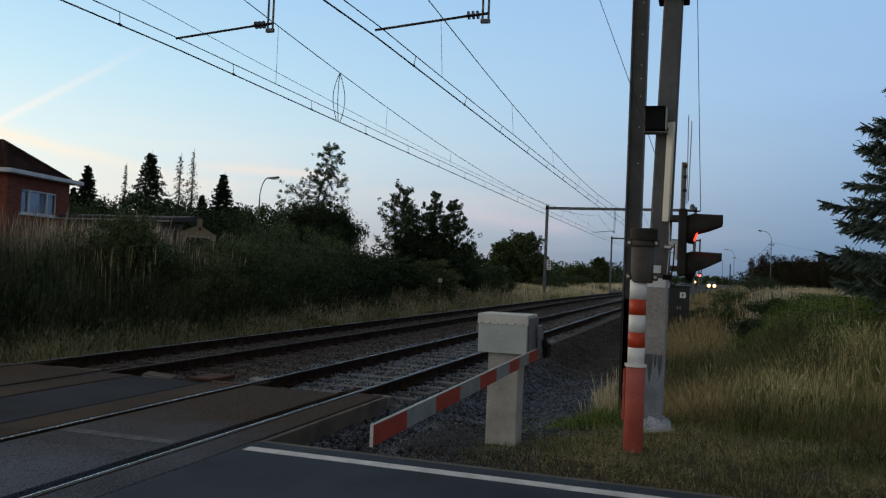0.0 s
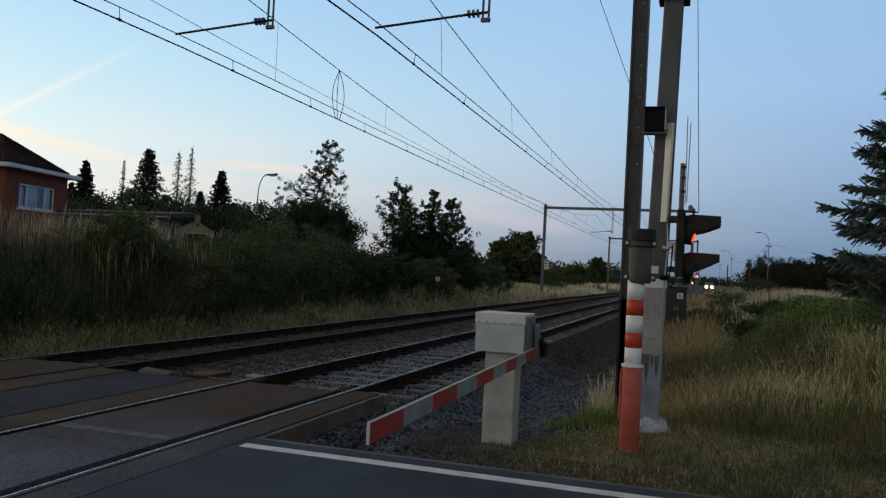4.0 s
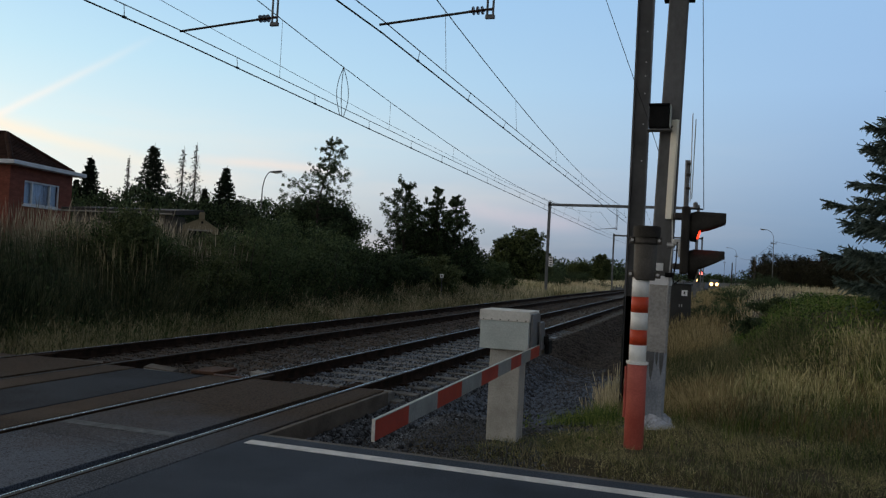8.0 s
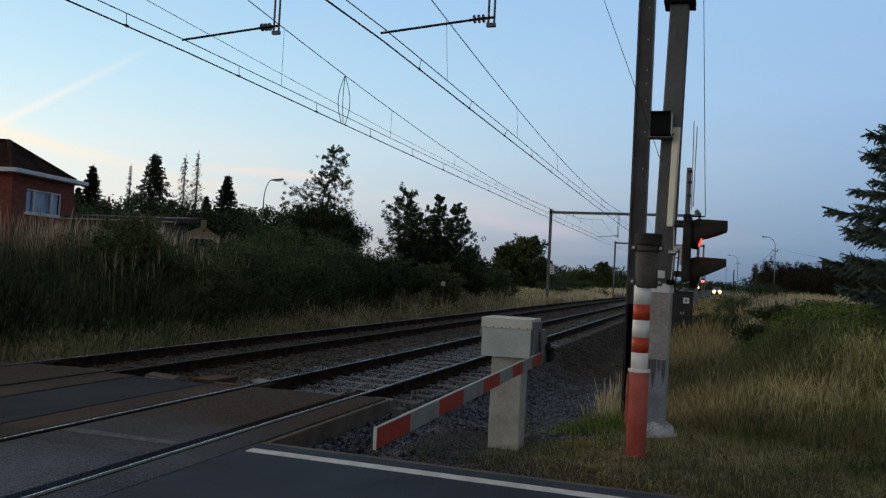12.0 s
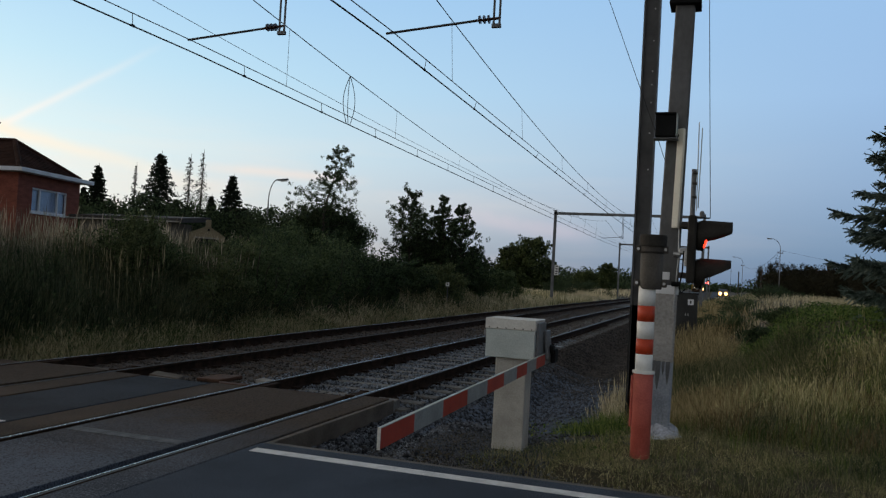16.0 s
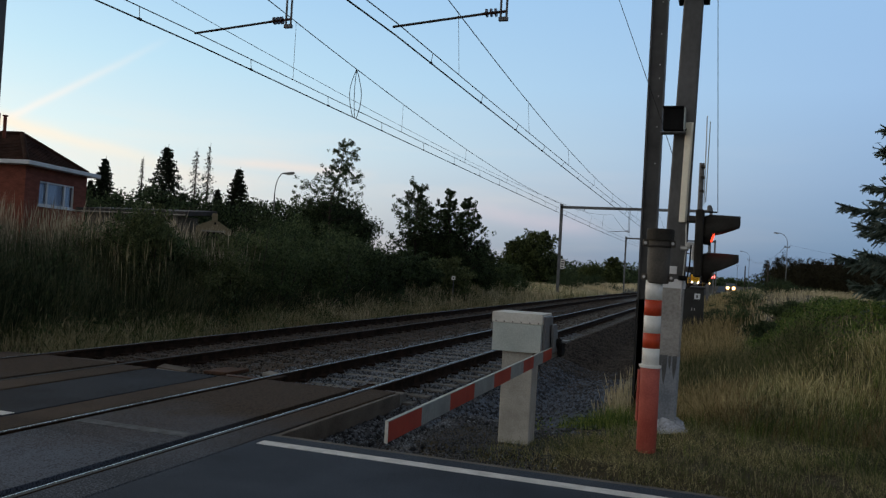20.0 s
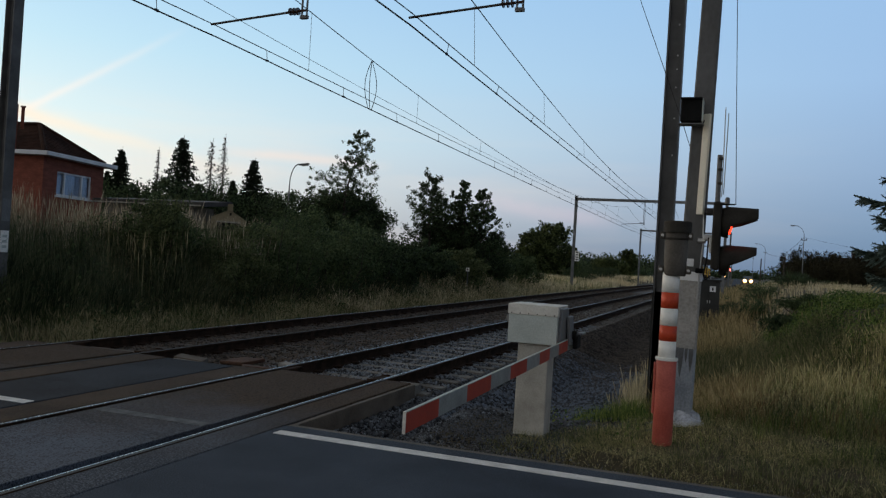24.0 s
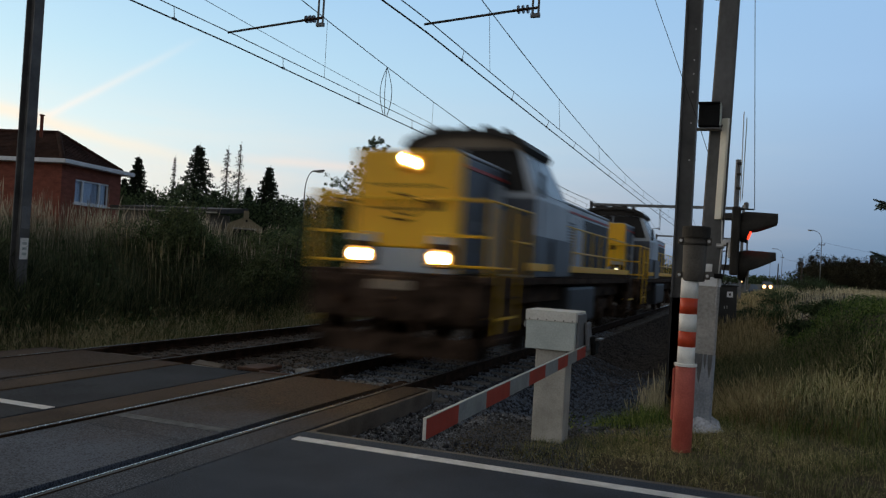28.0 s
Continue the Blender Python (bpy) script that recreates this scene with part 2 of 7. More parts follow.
STONE_DARK = mat("ballast_stone_dark", (0.008, 0.010, 0.014), (0.115, 0.130, 0.155), 3.0, 0.85, bump=0.3, fine=50, island=1.6)
STONE_SOIL = mat("ballast_stone_soiled", (0.012, 0.010, 0.009), (0.085, 0.072, 0.062), 3.0, 0.9, bump=0.3, fine=50, island=1.4)
STONE_BLUE = mat("ballast_stone_fresh", (0.006, 0.009, 0.015), (0.125, 0.16, 0.22), 3.0, 0.8, bump=0.3, fine=50, island=1.6)
STONE = mat("ballast_stone", (0.012, 0.015, 0.019), (0.23, 0.262, 0.305), 3.0, 0.85, bump=0.3, fine=50, island=1.6)
SOIL = mat("soil_grass", (0.024, 0.023, 0.010), (0.095, 0.078, 0.042), 0.9, 0.95, bump=0.6, fine=9)
SLEEPER_OLD = mat("sleeper_dark", (0.026, 0.020, 0.016), (0.070, 0.054, 0.043), 2.5, 0.95, bump=0.4, fine=40, per_object=0.5)
WHITE_PLATE = mat("white_enamel_plate", (0.84, 0.85, 0.86), (0.92, 0.93, 0.94), 4.0, 0.4, bump=0.02)
SLEEPER = mat("sleeper_concrete", (0.11, 0.10, 0.09), (0.22, 0.21, 0.19), 2.5, 0.9, bump=0.3, fine=40, per_object=0.5)
STEEL_DARK = mat("steel_dark_paint", (0.030, 0.027, 0.025), (0.060, 0.053, 0.048), 4.0, 0.6, bump=0.12, fine=40)
PORTAL_STEEL = mat("portal_steel", (0.066, 0.066, 0.066), (0.150, 0.149, 0.148), 2.2, 0.65, bump=0.1, fine=14, grit=0.6)
POLE_CONCRETE = mat("pole_concrete", (0.068, 0.066, 0.063), (0.172, 0.172, 0.171), 1.6, 0.85, bump=0.2, fine=26, stretch=(1, 1, 0.6), grit=0.7)
HOOD_BLACK = mat("signal_hood_black", (0.020, 0.018, 0.015), (0.042, 0.038, 0.032), 6.0, 0.7, bump=0.1, spec=0.2)
STEEL_GREY = mat("steel_grey_paint", (0.10, 0.105, 0.11), (0.19, 0.195, 0.20), 2.0, 0.55, bump=0.12, fine=30)
STEEL_BRIGHT = mat("steel_galvanised", (0.42, 0.42, 0.42), (0.62, 0.62, 0.61), 6.0, 0.45, metal=0.7, bump=0.05)
BLACK = mat("black_paint", (0.006, 0.006, 0.006), (0.014, 0.014, 0.014), 6.0, 0.8, bump=0.08, spec=0.15)
WIRE = mat("wire_copper_dark", (0.008, 0.007, 0.007), (0.018, 0.016, 0.015), 4.0, 0.6, bump=0.0)
INSULATOR = mat("insulator_brown", (0.03, 0.014, 0.011), (0.06, 0.03, 0.022), 4.0, 0.3, bump=0.0)
RED_TUBE = mat("red_tube_paint", (0.44, 0.090, 0.066), (0.60, 0.145, 0.110), 5.0, 0.55, bump=0.1)
RED_BAND = mat("red_reflective", (0.48, 0.052, 0.018), (0.64, 0.075, 0.026), 6.0, 0.5, bump=0.08)
WHITE_BAND = mat("white_reflective", (0.80, 0.80, 0.76), (0.94, 0.94, 0.90), 6.0, 0.55, bump=0.08)
GREY_SLEEVE = mat("dark_sleeve", (0.054, 0.048, 0.041), (0.105, 0.094, 0.079), 5.0, 0.7, bump=0.2)
CREAM = mat("cream_paint", (0.58, 0.56, 0.50), (0.74, 0.72, 0.66), 4.0, 0.55, bump=0.1)
COVER = mat("cable_cover_cream", (0.78, 0.74, 0.61), (0.92, 0.88, 0.75), 4.0, 0.5, bump=0.05)
CABINET = mat("pale_grey_cabinet", (0.40, 0.445, 0.42), (0.56, 0.61, 0.575), 3.0, 0.55, bump=0.12)
ARM_RED = mat("arm_red", (0.33, 0.036, 0.017), (0.45, 0.056, 0.028), 6.0, 0.6, bump=0.08)
ARM_WHITE = mat("arm_white", (0.22, 0.225, 0.21), (0.33, 0.34, 0.315), 6.0, 0.6, bump=0.08)
SIGNAL_RED = glow("signal_red_lens", (1.0, 0.045, 0.015), 2.6)


# ---- mesh helpers ----
def thing(name, place, label, category, group="", kind=""):
    ob = new(name)
    ob.location = place
    return tagged(ob, label, category, group, kind)


def finish(name, me, material, parent=None, label="", kind=""):
    ob = new(name, me)
    me.materials.append(material)
    if parent:
        ob.parent = parent
    return tagged(ob, label, kind=kind)


def part(name, bm, material, parent=None, label="", smooth=False):
    me = bpy.data.meshes.new(name)
    bmesh.ops.recalc_face_normals(bm, faces=bm.faces)
    bm.to_mesh(me)
    bm.free()
    if smooth:
        for p in me.polygons:
            p.use_smooth = True
    return finish(name, me, material, parent, label)


def box(x0, y0, z0, x1, y1, z1, bevel=0.0, bm=None):
    own = bmesh.new()
    bmesh.ops.create_cube(own, size=1)
    for v in own.verts:
        v.co = Vector(((x0 + x1) / 2 + v.co.x * (x1 - x0), (y0 + y1) / 2 + v.co.y * (y1 - y0), (z0 + z1) / 2 + v.co.z * (z1 - z0)))
    if bevel:
        bmesh.ops.bevel(own, geom=own.edges[:], offset=bevel, segments=2, affect="EDGES", profile=0.5)
    return merged(bm, own)


def merged(bm, own):
    if bm is None:
        return own
    table = {v: bm.verts.new(v.co) for v in own.verts}
    for fc in own.faces:
        bm.faces.new([table[v] for v in fc.verts])
    own.free()
    return bm


def tube(points, radii, seg=8, bm=None, caps=True):
    """A round bar through points; radii one number or one a point."""
    bm = bm or bmesh.new()
    pts = [Vector(p) for p in points]
    if isinstance(radii, (int, float)):
        radii = [radii] * len(pts)
    rings = []
    side = None
    for i, p in enumerate(pts):
        d = (pts[min(i + 1, len(pts) - 1)] - pts[max(i - 1, 0)]).normalized()
        if side is None or abs(side.dot(d)) > 0.95:
            side = d.orthogonal().normalized()
        side = (side - d * side.dot(d)).normalized()
        up = d.cross(side)
        rings.append([bm.verts.new(p + (side * math.cos(a) + up * math.sin(a)) * radii[i]) for a in (2 * math.pi * k / seg for k in range(seg))])
    for a, b in zip(rings, rings[1:]):
        for k in range(seg):
            bm.faces.new((a[k], a[(k + 1) % seg], b[(k + 1) % seg], b[k]))
    if caps:
        bm.faces.new(rings[0][::-1])
        bm.faces.new(rings[-1])
    return bm


def lathe(profile, seg=20, bm=None, at=(0, 0, 0)):
    """Profile of (radius, height) turned about the upright axis."""
    bm = bm or bmesh.new()
    rings = [[bm.verts.new((at[0] + r * math.cos(a), at[1] + r * math.sin(a), at[2] + z)) for a in (2 * math.pi * k / seg for k in range(seg))] for r, z in profile]
    for a, b in zip(rings, rings[1:]):
        for k in range(seg):
            bm.faces.new((a[k], a[(k + 1) % seg], b[(k + 1) % seg], b[k]))
    bm.faces.new(rings[0][::-1])
    bm.faces.new(rings[-1])
    return bm


def prism(outline, axis, a, b, bm=None):
    """Extrudes a 2D outline along x, y or z from a to b."""
    bm = bm or bmesh.new()

    def at(p, s):
        return {"x": (s, p[0], p[1]), "y": (p[0], s, p[1]), "z": (p[0], p[1], s)}[axis]

    lo, hi = [bm.verts.new(at(p, a)) for p in outline], [bm.verts.new(at(p, b)) for p in outline]
    k = len(outline)
    for i in range(k):
        bm.faces.new((lo[i], lo[(i + 1) % k], hi[(i + 1) % k], hi[i]))
    bm.faces.new(lo[::-1])
    bm.faces.new(hi)
    return bm


def sweep(outline, ys, drop, bm=None):
    """Extrudes an (x, z) outline along y through the stations ys, lowered by drop(y)."""
    bm = bm or bmesh.new()
    rings = [[bm.verts.new((p[0], y, p[1] + drop(y))) for p in outline] for y in ys]
    k = len(outline)
    for a, b in zip(rings, rings[1:]):
        for i in range(k):
            bm.faces.new((a[i], a[(i + 1) % k], b[(i + 1) % k], b[i]))
    bm.faces.new(rings[0][::-1])
    bm.faces.new(rings[-1])
    return bm


def faces_mesh(name, verts, faces_per, corners):
    """A mesh from an array of corner points, each face with the same number of corners; corners indexes the points."""
    me = bpy.data.meshes.new(name)
    verts = np.asarray(verts, dtype=np.float32).reshape(-1, 3)
    corners = np.asarray(corners, dtype=np.int32).ravel()
    me.vertices.add(len(verts))
    me.vertices.foreach_set("co", verts.ravel())
    me.loops.add(len(corners))
    me.loops.foreach_set("vertex_index", corners)
    count = len(corners) // faces_per
    me.polygons.add(count)
    me.polygons.foreach_set("loop_start", np.arange(0, count * faces_per, faces_per, dtype=np.int32))
    me.update(calc_edges=True)
    return me


def smooth01(v):
    v = np.clip(v, 0, 1)
    return v * v * (3 - 2 * v)


# ---- ground ----
def dip(y):
    """The line falls gently away in the distance."""
    u = min(max((y - 40) / 140, 0), 1)
    return -0.38 * u * u * (3 - 2 * u)


LINE_STATIONS = [-120, 20, 40] + list(range(50, 190, 10)) + [700]


NEAR_RAILS, FAR_RAILS = (-5.695, -4.19), (-9.355, -7.85)
NEAR_MID, FAR_MID = -4.943, -8.603
ROAD_N, ROAD_S = 6.45, -0.9


def ground_height(x, y):
    """Height of the soil: the cess by the tracks, the bank beyond them, the mound and meadow beside them."""
    x, y = np.asarray(x, dtype=float), np.asarray(y, dtype=float)
    wob = 0.08 * np.sin(x * 0.9 + 1.3) * np.cos(y * 0.7) + 0.05 * np.sin(x * 2.1 + y * 1.7)
    away = smooth01((y - ROAD_N) / 4.0)
    right = 0.0 - 0.38 * smooth01((y - 8.0) / 3.0) * smooth01((0.6 - x) / 1.6)
    mound = 1.12 * smooth01((x - 0.4) / 1.9) * smooth01((y - 10.0) / 6.0) * (1 - 0.75 * smooth01((y - 45) / 60))
    cess = smooth01((-1.2 - x) / 1.2)
    right = right + mound + wob * away * (1 - cess) - 0.15 * cess * smooth01((y - 8.0) / 3.0)
    left = -0.42 + 1.75 * smooth01((-11.3 - x) / 4.2) * (1 - 0.8 * smooth01((y - 34) / 30)) + wob * smooth01((-11.3 - x) / 2)
    mid = -0.55 + 0 * x
    z = np.where(x < -11.0, left, np.where(x > -2.8, right, mid))
    t1 = smooth01((x + 3.2) / 0.6)
    z = np.where((x >= -3.2) & (x <= -2.6), mid * (1 - t1) + right * t1, z)
    z = np.where((x >= -11.3) & (x <= -10.7), -0.48, z)
    in_road = smooth01((ROAD_N + 0.55 - y) / 0.5) * smooth01((y - ROAD_S + 0.55) / 0.5)
    z = z * (1 - in_road) + np.minimum(z, -0.12) * in_road
    south = smooth01((-1.4 - y) / 2)
    z = z - 0.38 * smooth01((y - 40) / 140) * smooth01((1.0 - x) / 3.0)
    return z * (1 - south) + np.where(np.abs(x + 6.8) < 4.2, -0.55, -0.08) * south


def make_ground():
    def axis(centre, dense, step):
        near = np.arange(-dense, dense + 0.01, step)
        out = dense + np.cumsum(step * 1.17 ** np.arange(1, 48))
        out = out[out < 2600]
        return centre + np.concatenate([-out[::-1], near, out])

    gx, gy = axis(-5.0, 16, 0.24), axis(14.0, 22, 0.3)
    X, Y = np.meshgrid(gx, gy)
    Z = ground_height(X, Y)
    nx, ny = len(gx), len(gy)
    i = (np.arange(ny - 1)[:, None] * nx + np.arange(nx - 1)[None]).ravel()
    me = faces_mesh("ground", np.stack([X, Y, Z], -1), 4, np.stack([i, i + 1, i + nx + 1, i + nx], 1))
    tagged(finish("ground", me, SOIL), "soil and grass ground with a bank and a mound", "ground", kind="structure")


make_ground()


def slab(name, x0, x1, y0, y1, top, bottom, material, label, kind="structure", parent=None, bevel=0.01):
    ob = part(name, box(x0, y0, bottom, x1, y1, top, bevel), material, parent)
    if parent is None:
        tagged(ob, label, "road", kind=kind)
    return ob


# road on both sides of the tracks and between them
slab("road_east", -3.787, 120, ROAD_S, ROAD_N - 0.045, 0.0, -0.3, ASPHALT, "dark grey asphalt road up to the crossing")
slab("road_edge_east", -3.787, 120, ROAD_N - 0.045, ROAD_N + 0.05, -0.008, -0.3, ASPHALT_OLD, "worn pale edge of the asphalt road")
slab("road_west", -120, -9.95, ROAD_S, ROAD_N, 0.0, -0.3, ASPHALT, "dark grey asphalt road beyond the tracks")
slab("road_middle", -7.30, -6.22, ROAD_S - 1, 9.15, -0.004, -0.3, ASPHALT_NEW, "dark asphalt strip between two tracks")
slab("edge_line_east", -3.70, 60, 6.06, 6.19, 0.004, -0.05, PAINT_LINE, "white painted edge line on asphalt", bevel=0.0)
slab("edge_line_middle", -7.26, -6.24, 5.80, 5.93, 0.000, -0.05, PAINT_LINE, "white painted edge line between the tracks", bevel=0.0)
slab("edge_line_worn", -5.55, -4.35, 5.95, 6.10, -0.001, -0.05, PAINT_WORN, "almost worn off white line on the crossing", bevel=0.0)


# ---- tracks ----
def ballast_bed():
    out = [(-11.4, -0.60), (-10.7, -0.45), (-10.1, -0.20), (-9.5, -0.175), (-7.6, -0.175), (-6.8, -0.20), (-5.9, -0.175), (-4.0, -0.175), (-3.55, -0.22), (-2.75, -0.50), (-2.5, -0.60)]
    for name, y0, y1 in (("ballast_north", 6.3, 700), ("ballast_south", -300, -0.9)):
        stations = [y0] + [y for y in LINE_STATIONS if y0 < y < y1] + [y1]
        tagged(part(name, sweep(out + [(-2.5, -0.8), (-11.4, -0.8)], stations, dip), BALLAST), "grey crushed stone ballast bed under the tracks", "ballast", kind="structure")


ballast_bed()
RAIL_OUTLINE = [(-0.065, -0.172), (0.065, -0.172), (0.065, -0.160), (0.012, -0.140), (0.009, -0.050), (0.036, -0.038), (0.036, -0.012), (0.030, -0.006), (-0.030, -0.006), (-0.036, -0.012), (-0.036, -0.038), (-0.009, -0.050), (-0.012, -0.140), (-0.065, -0.160)]
HEAD_OUTLINE = [(-0.0065, -0.014), (0.0065, -0.014), (0.006, -0.001), (0.004, 0.0), (-0.004, 0.0), (-0.006, -0.001)]
CROWN_OUTLINE = [(-0.031, -0.010), (0.031, -0.010), (0.028, -0.004), (-0.028, -0.004)]


def track(mid, rails, label):
    tr = thing("railway_track", (mid, 0, 0), label, "railway track", "tracks")
    for x in rails:
        rail = part("rail", sweep([(x - mid + p[0], p[1]) for p in RAIL_OUTLINE], LINE_STATIONS, dip), RAIL_SIDE, tr, "rust-brown steel rail")
        lean = 0.010 if x == rails[0] else -0.010
        part("rail_crown", sweep([(x - mid + p[0], p[1]) for p in CROWN_OUTLINE], LINE_STATIONS, dip), RAIL_DULL, rail, "dull top of the rail head")
        part("rail_head", sweep([(x - mid + p[0] + lean, p[1]) for p in HEAD_OUTLINE], LINE_STATIONS, dip), RAIL_HEAD if mid == NEAR_MID or x == rails[0] else RAIL_DULL, rail, "polished running surface")
    bm = prism([(-0.13, -0.38), (0.13, -0.38), (0.10, -0.165), (-0.10, -0.165)], "x", -1.28, 1.28)
    first = part("sleeper", bm, SLEEPER if mid == NEAR_MID else SLEEPER_OLD, tr)
    first.location = (0, 9.75, 0)
    for k in range(1, 140):
        s = new("sleeper", first.data)
        s.parent, s.location = tr, (0, 9.75 + 0.6 * k, dip(9.75 + 0.6 * k))
    clip = box(-0.06, -0.05, -0.172, 0.06, 0.05, -0.135, 0.01)
    clip_first = part("rail_clip", clip, RAIL_SIDE, tr)
    clip_first.location = (rails[0] - mid + 0.09, 9.75, 0)
    for k in range(0, 40):
        for x in rails:
            for side in (-0.09, 0.09):
                if k == 0 and x == rails[0] and side > 0:
                    continue
                c = new("rail_clip", clip_first.data)
                c.parent, c.location = tr, (x - mid + side, 9.75 + 0.6 * k, 0)
    return tr


track(NEAR_MID, NEAR_RAILS, "straight railway track with rusty rails on concrete sleepers")
track(FAR_MID, FAR_RAILS, "railway track on dark old sleepers beside the first one")


def crossing(mid, rails, near):
    cr = thing("crossing_deck", (mid, 0, 0), "brown rubber and concrete crossing deck around the rails", "crossing", "crossing decks")
    a, b = rails[0] - mid, rails[1] - mid
    y1 = 9.30
    n = 6
    ys = np.linspace(ROAD_S - 1.0, y1, n + 1)
    inner = box(a + 0.105, ys[0], -0.16, b - 0.15, ys[1] - 0.004, -0.006, 0.004)
    first = part("deck_panel", inner, PANEL, cr)
    for k in range(1, n):
        o = new("deck_panel", first.data)
        o.parent, o.location = cr, (0, ys[k] - ys[0], 0)
    strips = ((a - 0.50, a - 0.045), (b + 0.045, b + (0.395 if near else 0.50)))
    for lo, hi in strips:
        outer_end = 9.45 if (near and lo > 0) else 9.2
        part("edge_panel", box(lo, ROAD_S - 1.0, -0.52, hi, outer_end, -0.003, 0.015), PANEL if near and lo > 0 else PANEL_BROWN, cr, "outer deck panel beside the rail")
    # shade down in the wheel grooves, painted as black strips
    for lo, hi in ((a + 0.037, a + 0.104), (b - 0.149, b - 0.037)):
        part("groove_rubber", box(lo, ROAD_S - 1.0, -0.12, hi, y1, -0.05, 0.004), BLACK, cr, "black strip painting the shade in the wheel groove")
    if near:
        part("side_beam", box(b + 0.398, 6.52, -0.5, b + 0.455, 9.44, -0.016, 0.008), CONCRETE_BROWN, cr, "concrete side of the deck")
    part("end_plate", box(a + 0.1, y1, -0.17, b - 0.1, y1 + 0.05, -0.02, 0.01), RAIL_SIDE, cr, "rusty steel end ramp of the deck")
    for x, s in ((a, 1), (b, -1)):
        part("guide_block", box(x + s * 0.06, y1 + 0.05, -0.15, x + s * 0.16, y1 + 0.5, -0.01, 0.015), RAIL_SIDE, cr, "rusty steel guide beside the rail end")
    return cr


crossing(NEAR_MID, NEAR_RAILS, True)
crossing(FAR_MID, FAR_RAILS, False)


def tilted_box(size, place, turn, bevel=0.01):
    bm = box(-size[0] / 2, -size[1] / 2, -size[2] / 2, size[0] / 2, size[1] / 2, size[2] / 2, bevel)
    bmesh.ops.transform(bm, matrix=pose(*place, *turn), verts=bm.verts)
    return bm


# ---- the portals that carry the wires ----
def h_section(x, y, z0, z1, w=0.22, turned=False):
    t, h = 0.022, w / 2
    o = [(-h, -h), (h, -h), (h, -h + t), (0.008, -h + t), (0.008, h - t), (h, h - t), (h, h), (-h, h), (-h, h - t), (-0.008, h - t), (-0.008, -h + t), (-h, -h + t)]
    if turned:
        o = [(-q, p) for p, q in o]
    return prism([(x + p[0], y + p[1]) for p in o], "z", z0, z1)


LEG_L, LEG_R = -12.96, -0.99


def portal(y, height, beam_z, near, left=LEG_L, right=LEG_R):
    p = thing("catenary_portal", (0, y, 0), "dark steel portal spanning both tracks and carrying wires" if near else "grey steel portal spanning both tracks further along", "catenary portal", "catenary portals")
    steel = PORTAL_STEEL if near else STEEL_GREY
    for x in (left, right):
        leg = part("leg", h_section(x, 0, -0.6, height, turned=near), steel, p, "H-section steel leg")
        foot = part("foot_plate", box(x - 0.22, -0.22, -0.62, x + 0.22, 0.22, -0.36, 0.02), CONCRETE, leg, "concrete foot")
    part("beam", box(left - 0.12, -0.11, beam_z, right + 0.12, 0.11, beam_z + 0.22, 0.012), steel, p, "horizontal steel beam")
    for mid, x, arm_z in ((FAR_MID, -6.88, 5.48), (NEAR_MID, -3.25, 5.43)) if near else ((FAR_MID - 0.35, -7.33, 5.36), (NEAR_MID - 0.30, -3.60, 5.36)):
        hanger = bmesh.new()
        for dx in (-0.045, 0.045):
            tube([(x + dx, 0, arm_z - 0.12), (x + dx, 0, beam_z)], 0.018, 8, hanger)
        box(x - 0.07, -0.03, arm_z - 0.14, x + 0.07, 0.03, arm_z - 0.08, 0.005, hanger)
        h = part("drop_bracket", hanger, STEEL_GREY, p, "pair of upright steel tubes")
        tip = mid - 0.08
        part("registration_arm", tube([(x - 0.32, 0, arm_z - 0.02), (tip, 0, arm_z - 0.15)], 0.020, 8), STEEL_DARK, h, "slim steel steady arm")
        ins = bmesh.new()
        tube([(x + 0.05, 0, arm_z + 0.005), (x - 0.34, 0, arm_z - 0.02)], 0.022, 8, ins)
        for k in range(3):
            c = x - 0.12 - 0.07 * k
            tube([(c - 0.012, 0, arm_z - 0.008), (c + 0.012, 0, arm_z - 0.006)], 0.062, 12, ins)
        part("insulator", ins, INSULATOR, h, "brown ribbed insulator")
    return p


portal_near = portal(11.5, 8.1, 7.55, True, -13.16)
for z in (3.19, 3.7, 4.13, 4.38, 4.57, 5.0, 5.45):
    part("rivet", tube([(-0.955, -0.022, z), (-0.955, -0.007, z)], 0.011, 8), STEEL_BRIGHT, portal_near, "bright rivet head")
# the right leg is near black up to 1.30 m
part("tarred_foot", h_section(LEG_R, 0, -0.36, 1.30, 0.226, True), LEG_DARK, portal_near, "black lower end of the leg")
portal(67.5, 7.42, 7.05, False)
portal(116.6, 7.3, 6.95, False)
portal(172.0, 7.3, 6.95, False)
for name, yy, zz, ww, hh in (("kilometre_plate", 67.5, 1.95, 0.34, 0.85),):
    sg = thing(name, (LEG_L + 0.34, yy - 0.14, 0), "white number plate on the grey portal leg", "sign")
    part("plate", box(-ww / 2, -0.02, zz, ww / 2, 0.0, zz + hh, 0.004), WHITE_BAND, sg)
    for k in range(4):
        part("figure_bar", box(-ww * 0.3, -0.03, zz + 0.08 + 0.2 * k, ww * 0.3, -0.022, zz + 0.17 + 0.2 * k), BLACK, sg)
    part("bracket", box(-0.34, -0.0, zz + 0.3, -ww / 2, 0.03, zz + 0.36), STEEL_GREY, sg)
band = thing("leg_number_plate", (-13.035, 11.5, 0), "white plate with faint marks on the dark portal leg", "sign")
part("plate", box(-0.015, -0.09, 1.19, -0.003, 0.09, 1.60, 0.003), WHITE_BAND, band)
part("worn_plate", box(-0.014, -0.09, 1.78, -0.003, 0.09, 2.20, 0.003), STEEL_GREY, band, "weathered blue-grey plate")
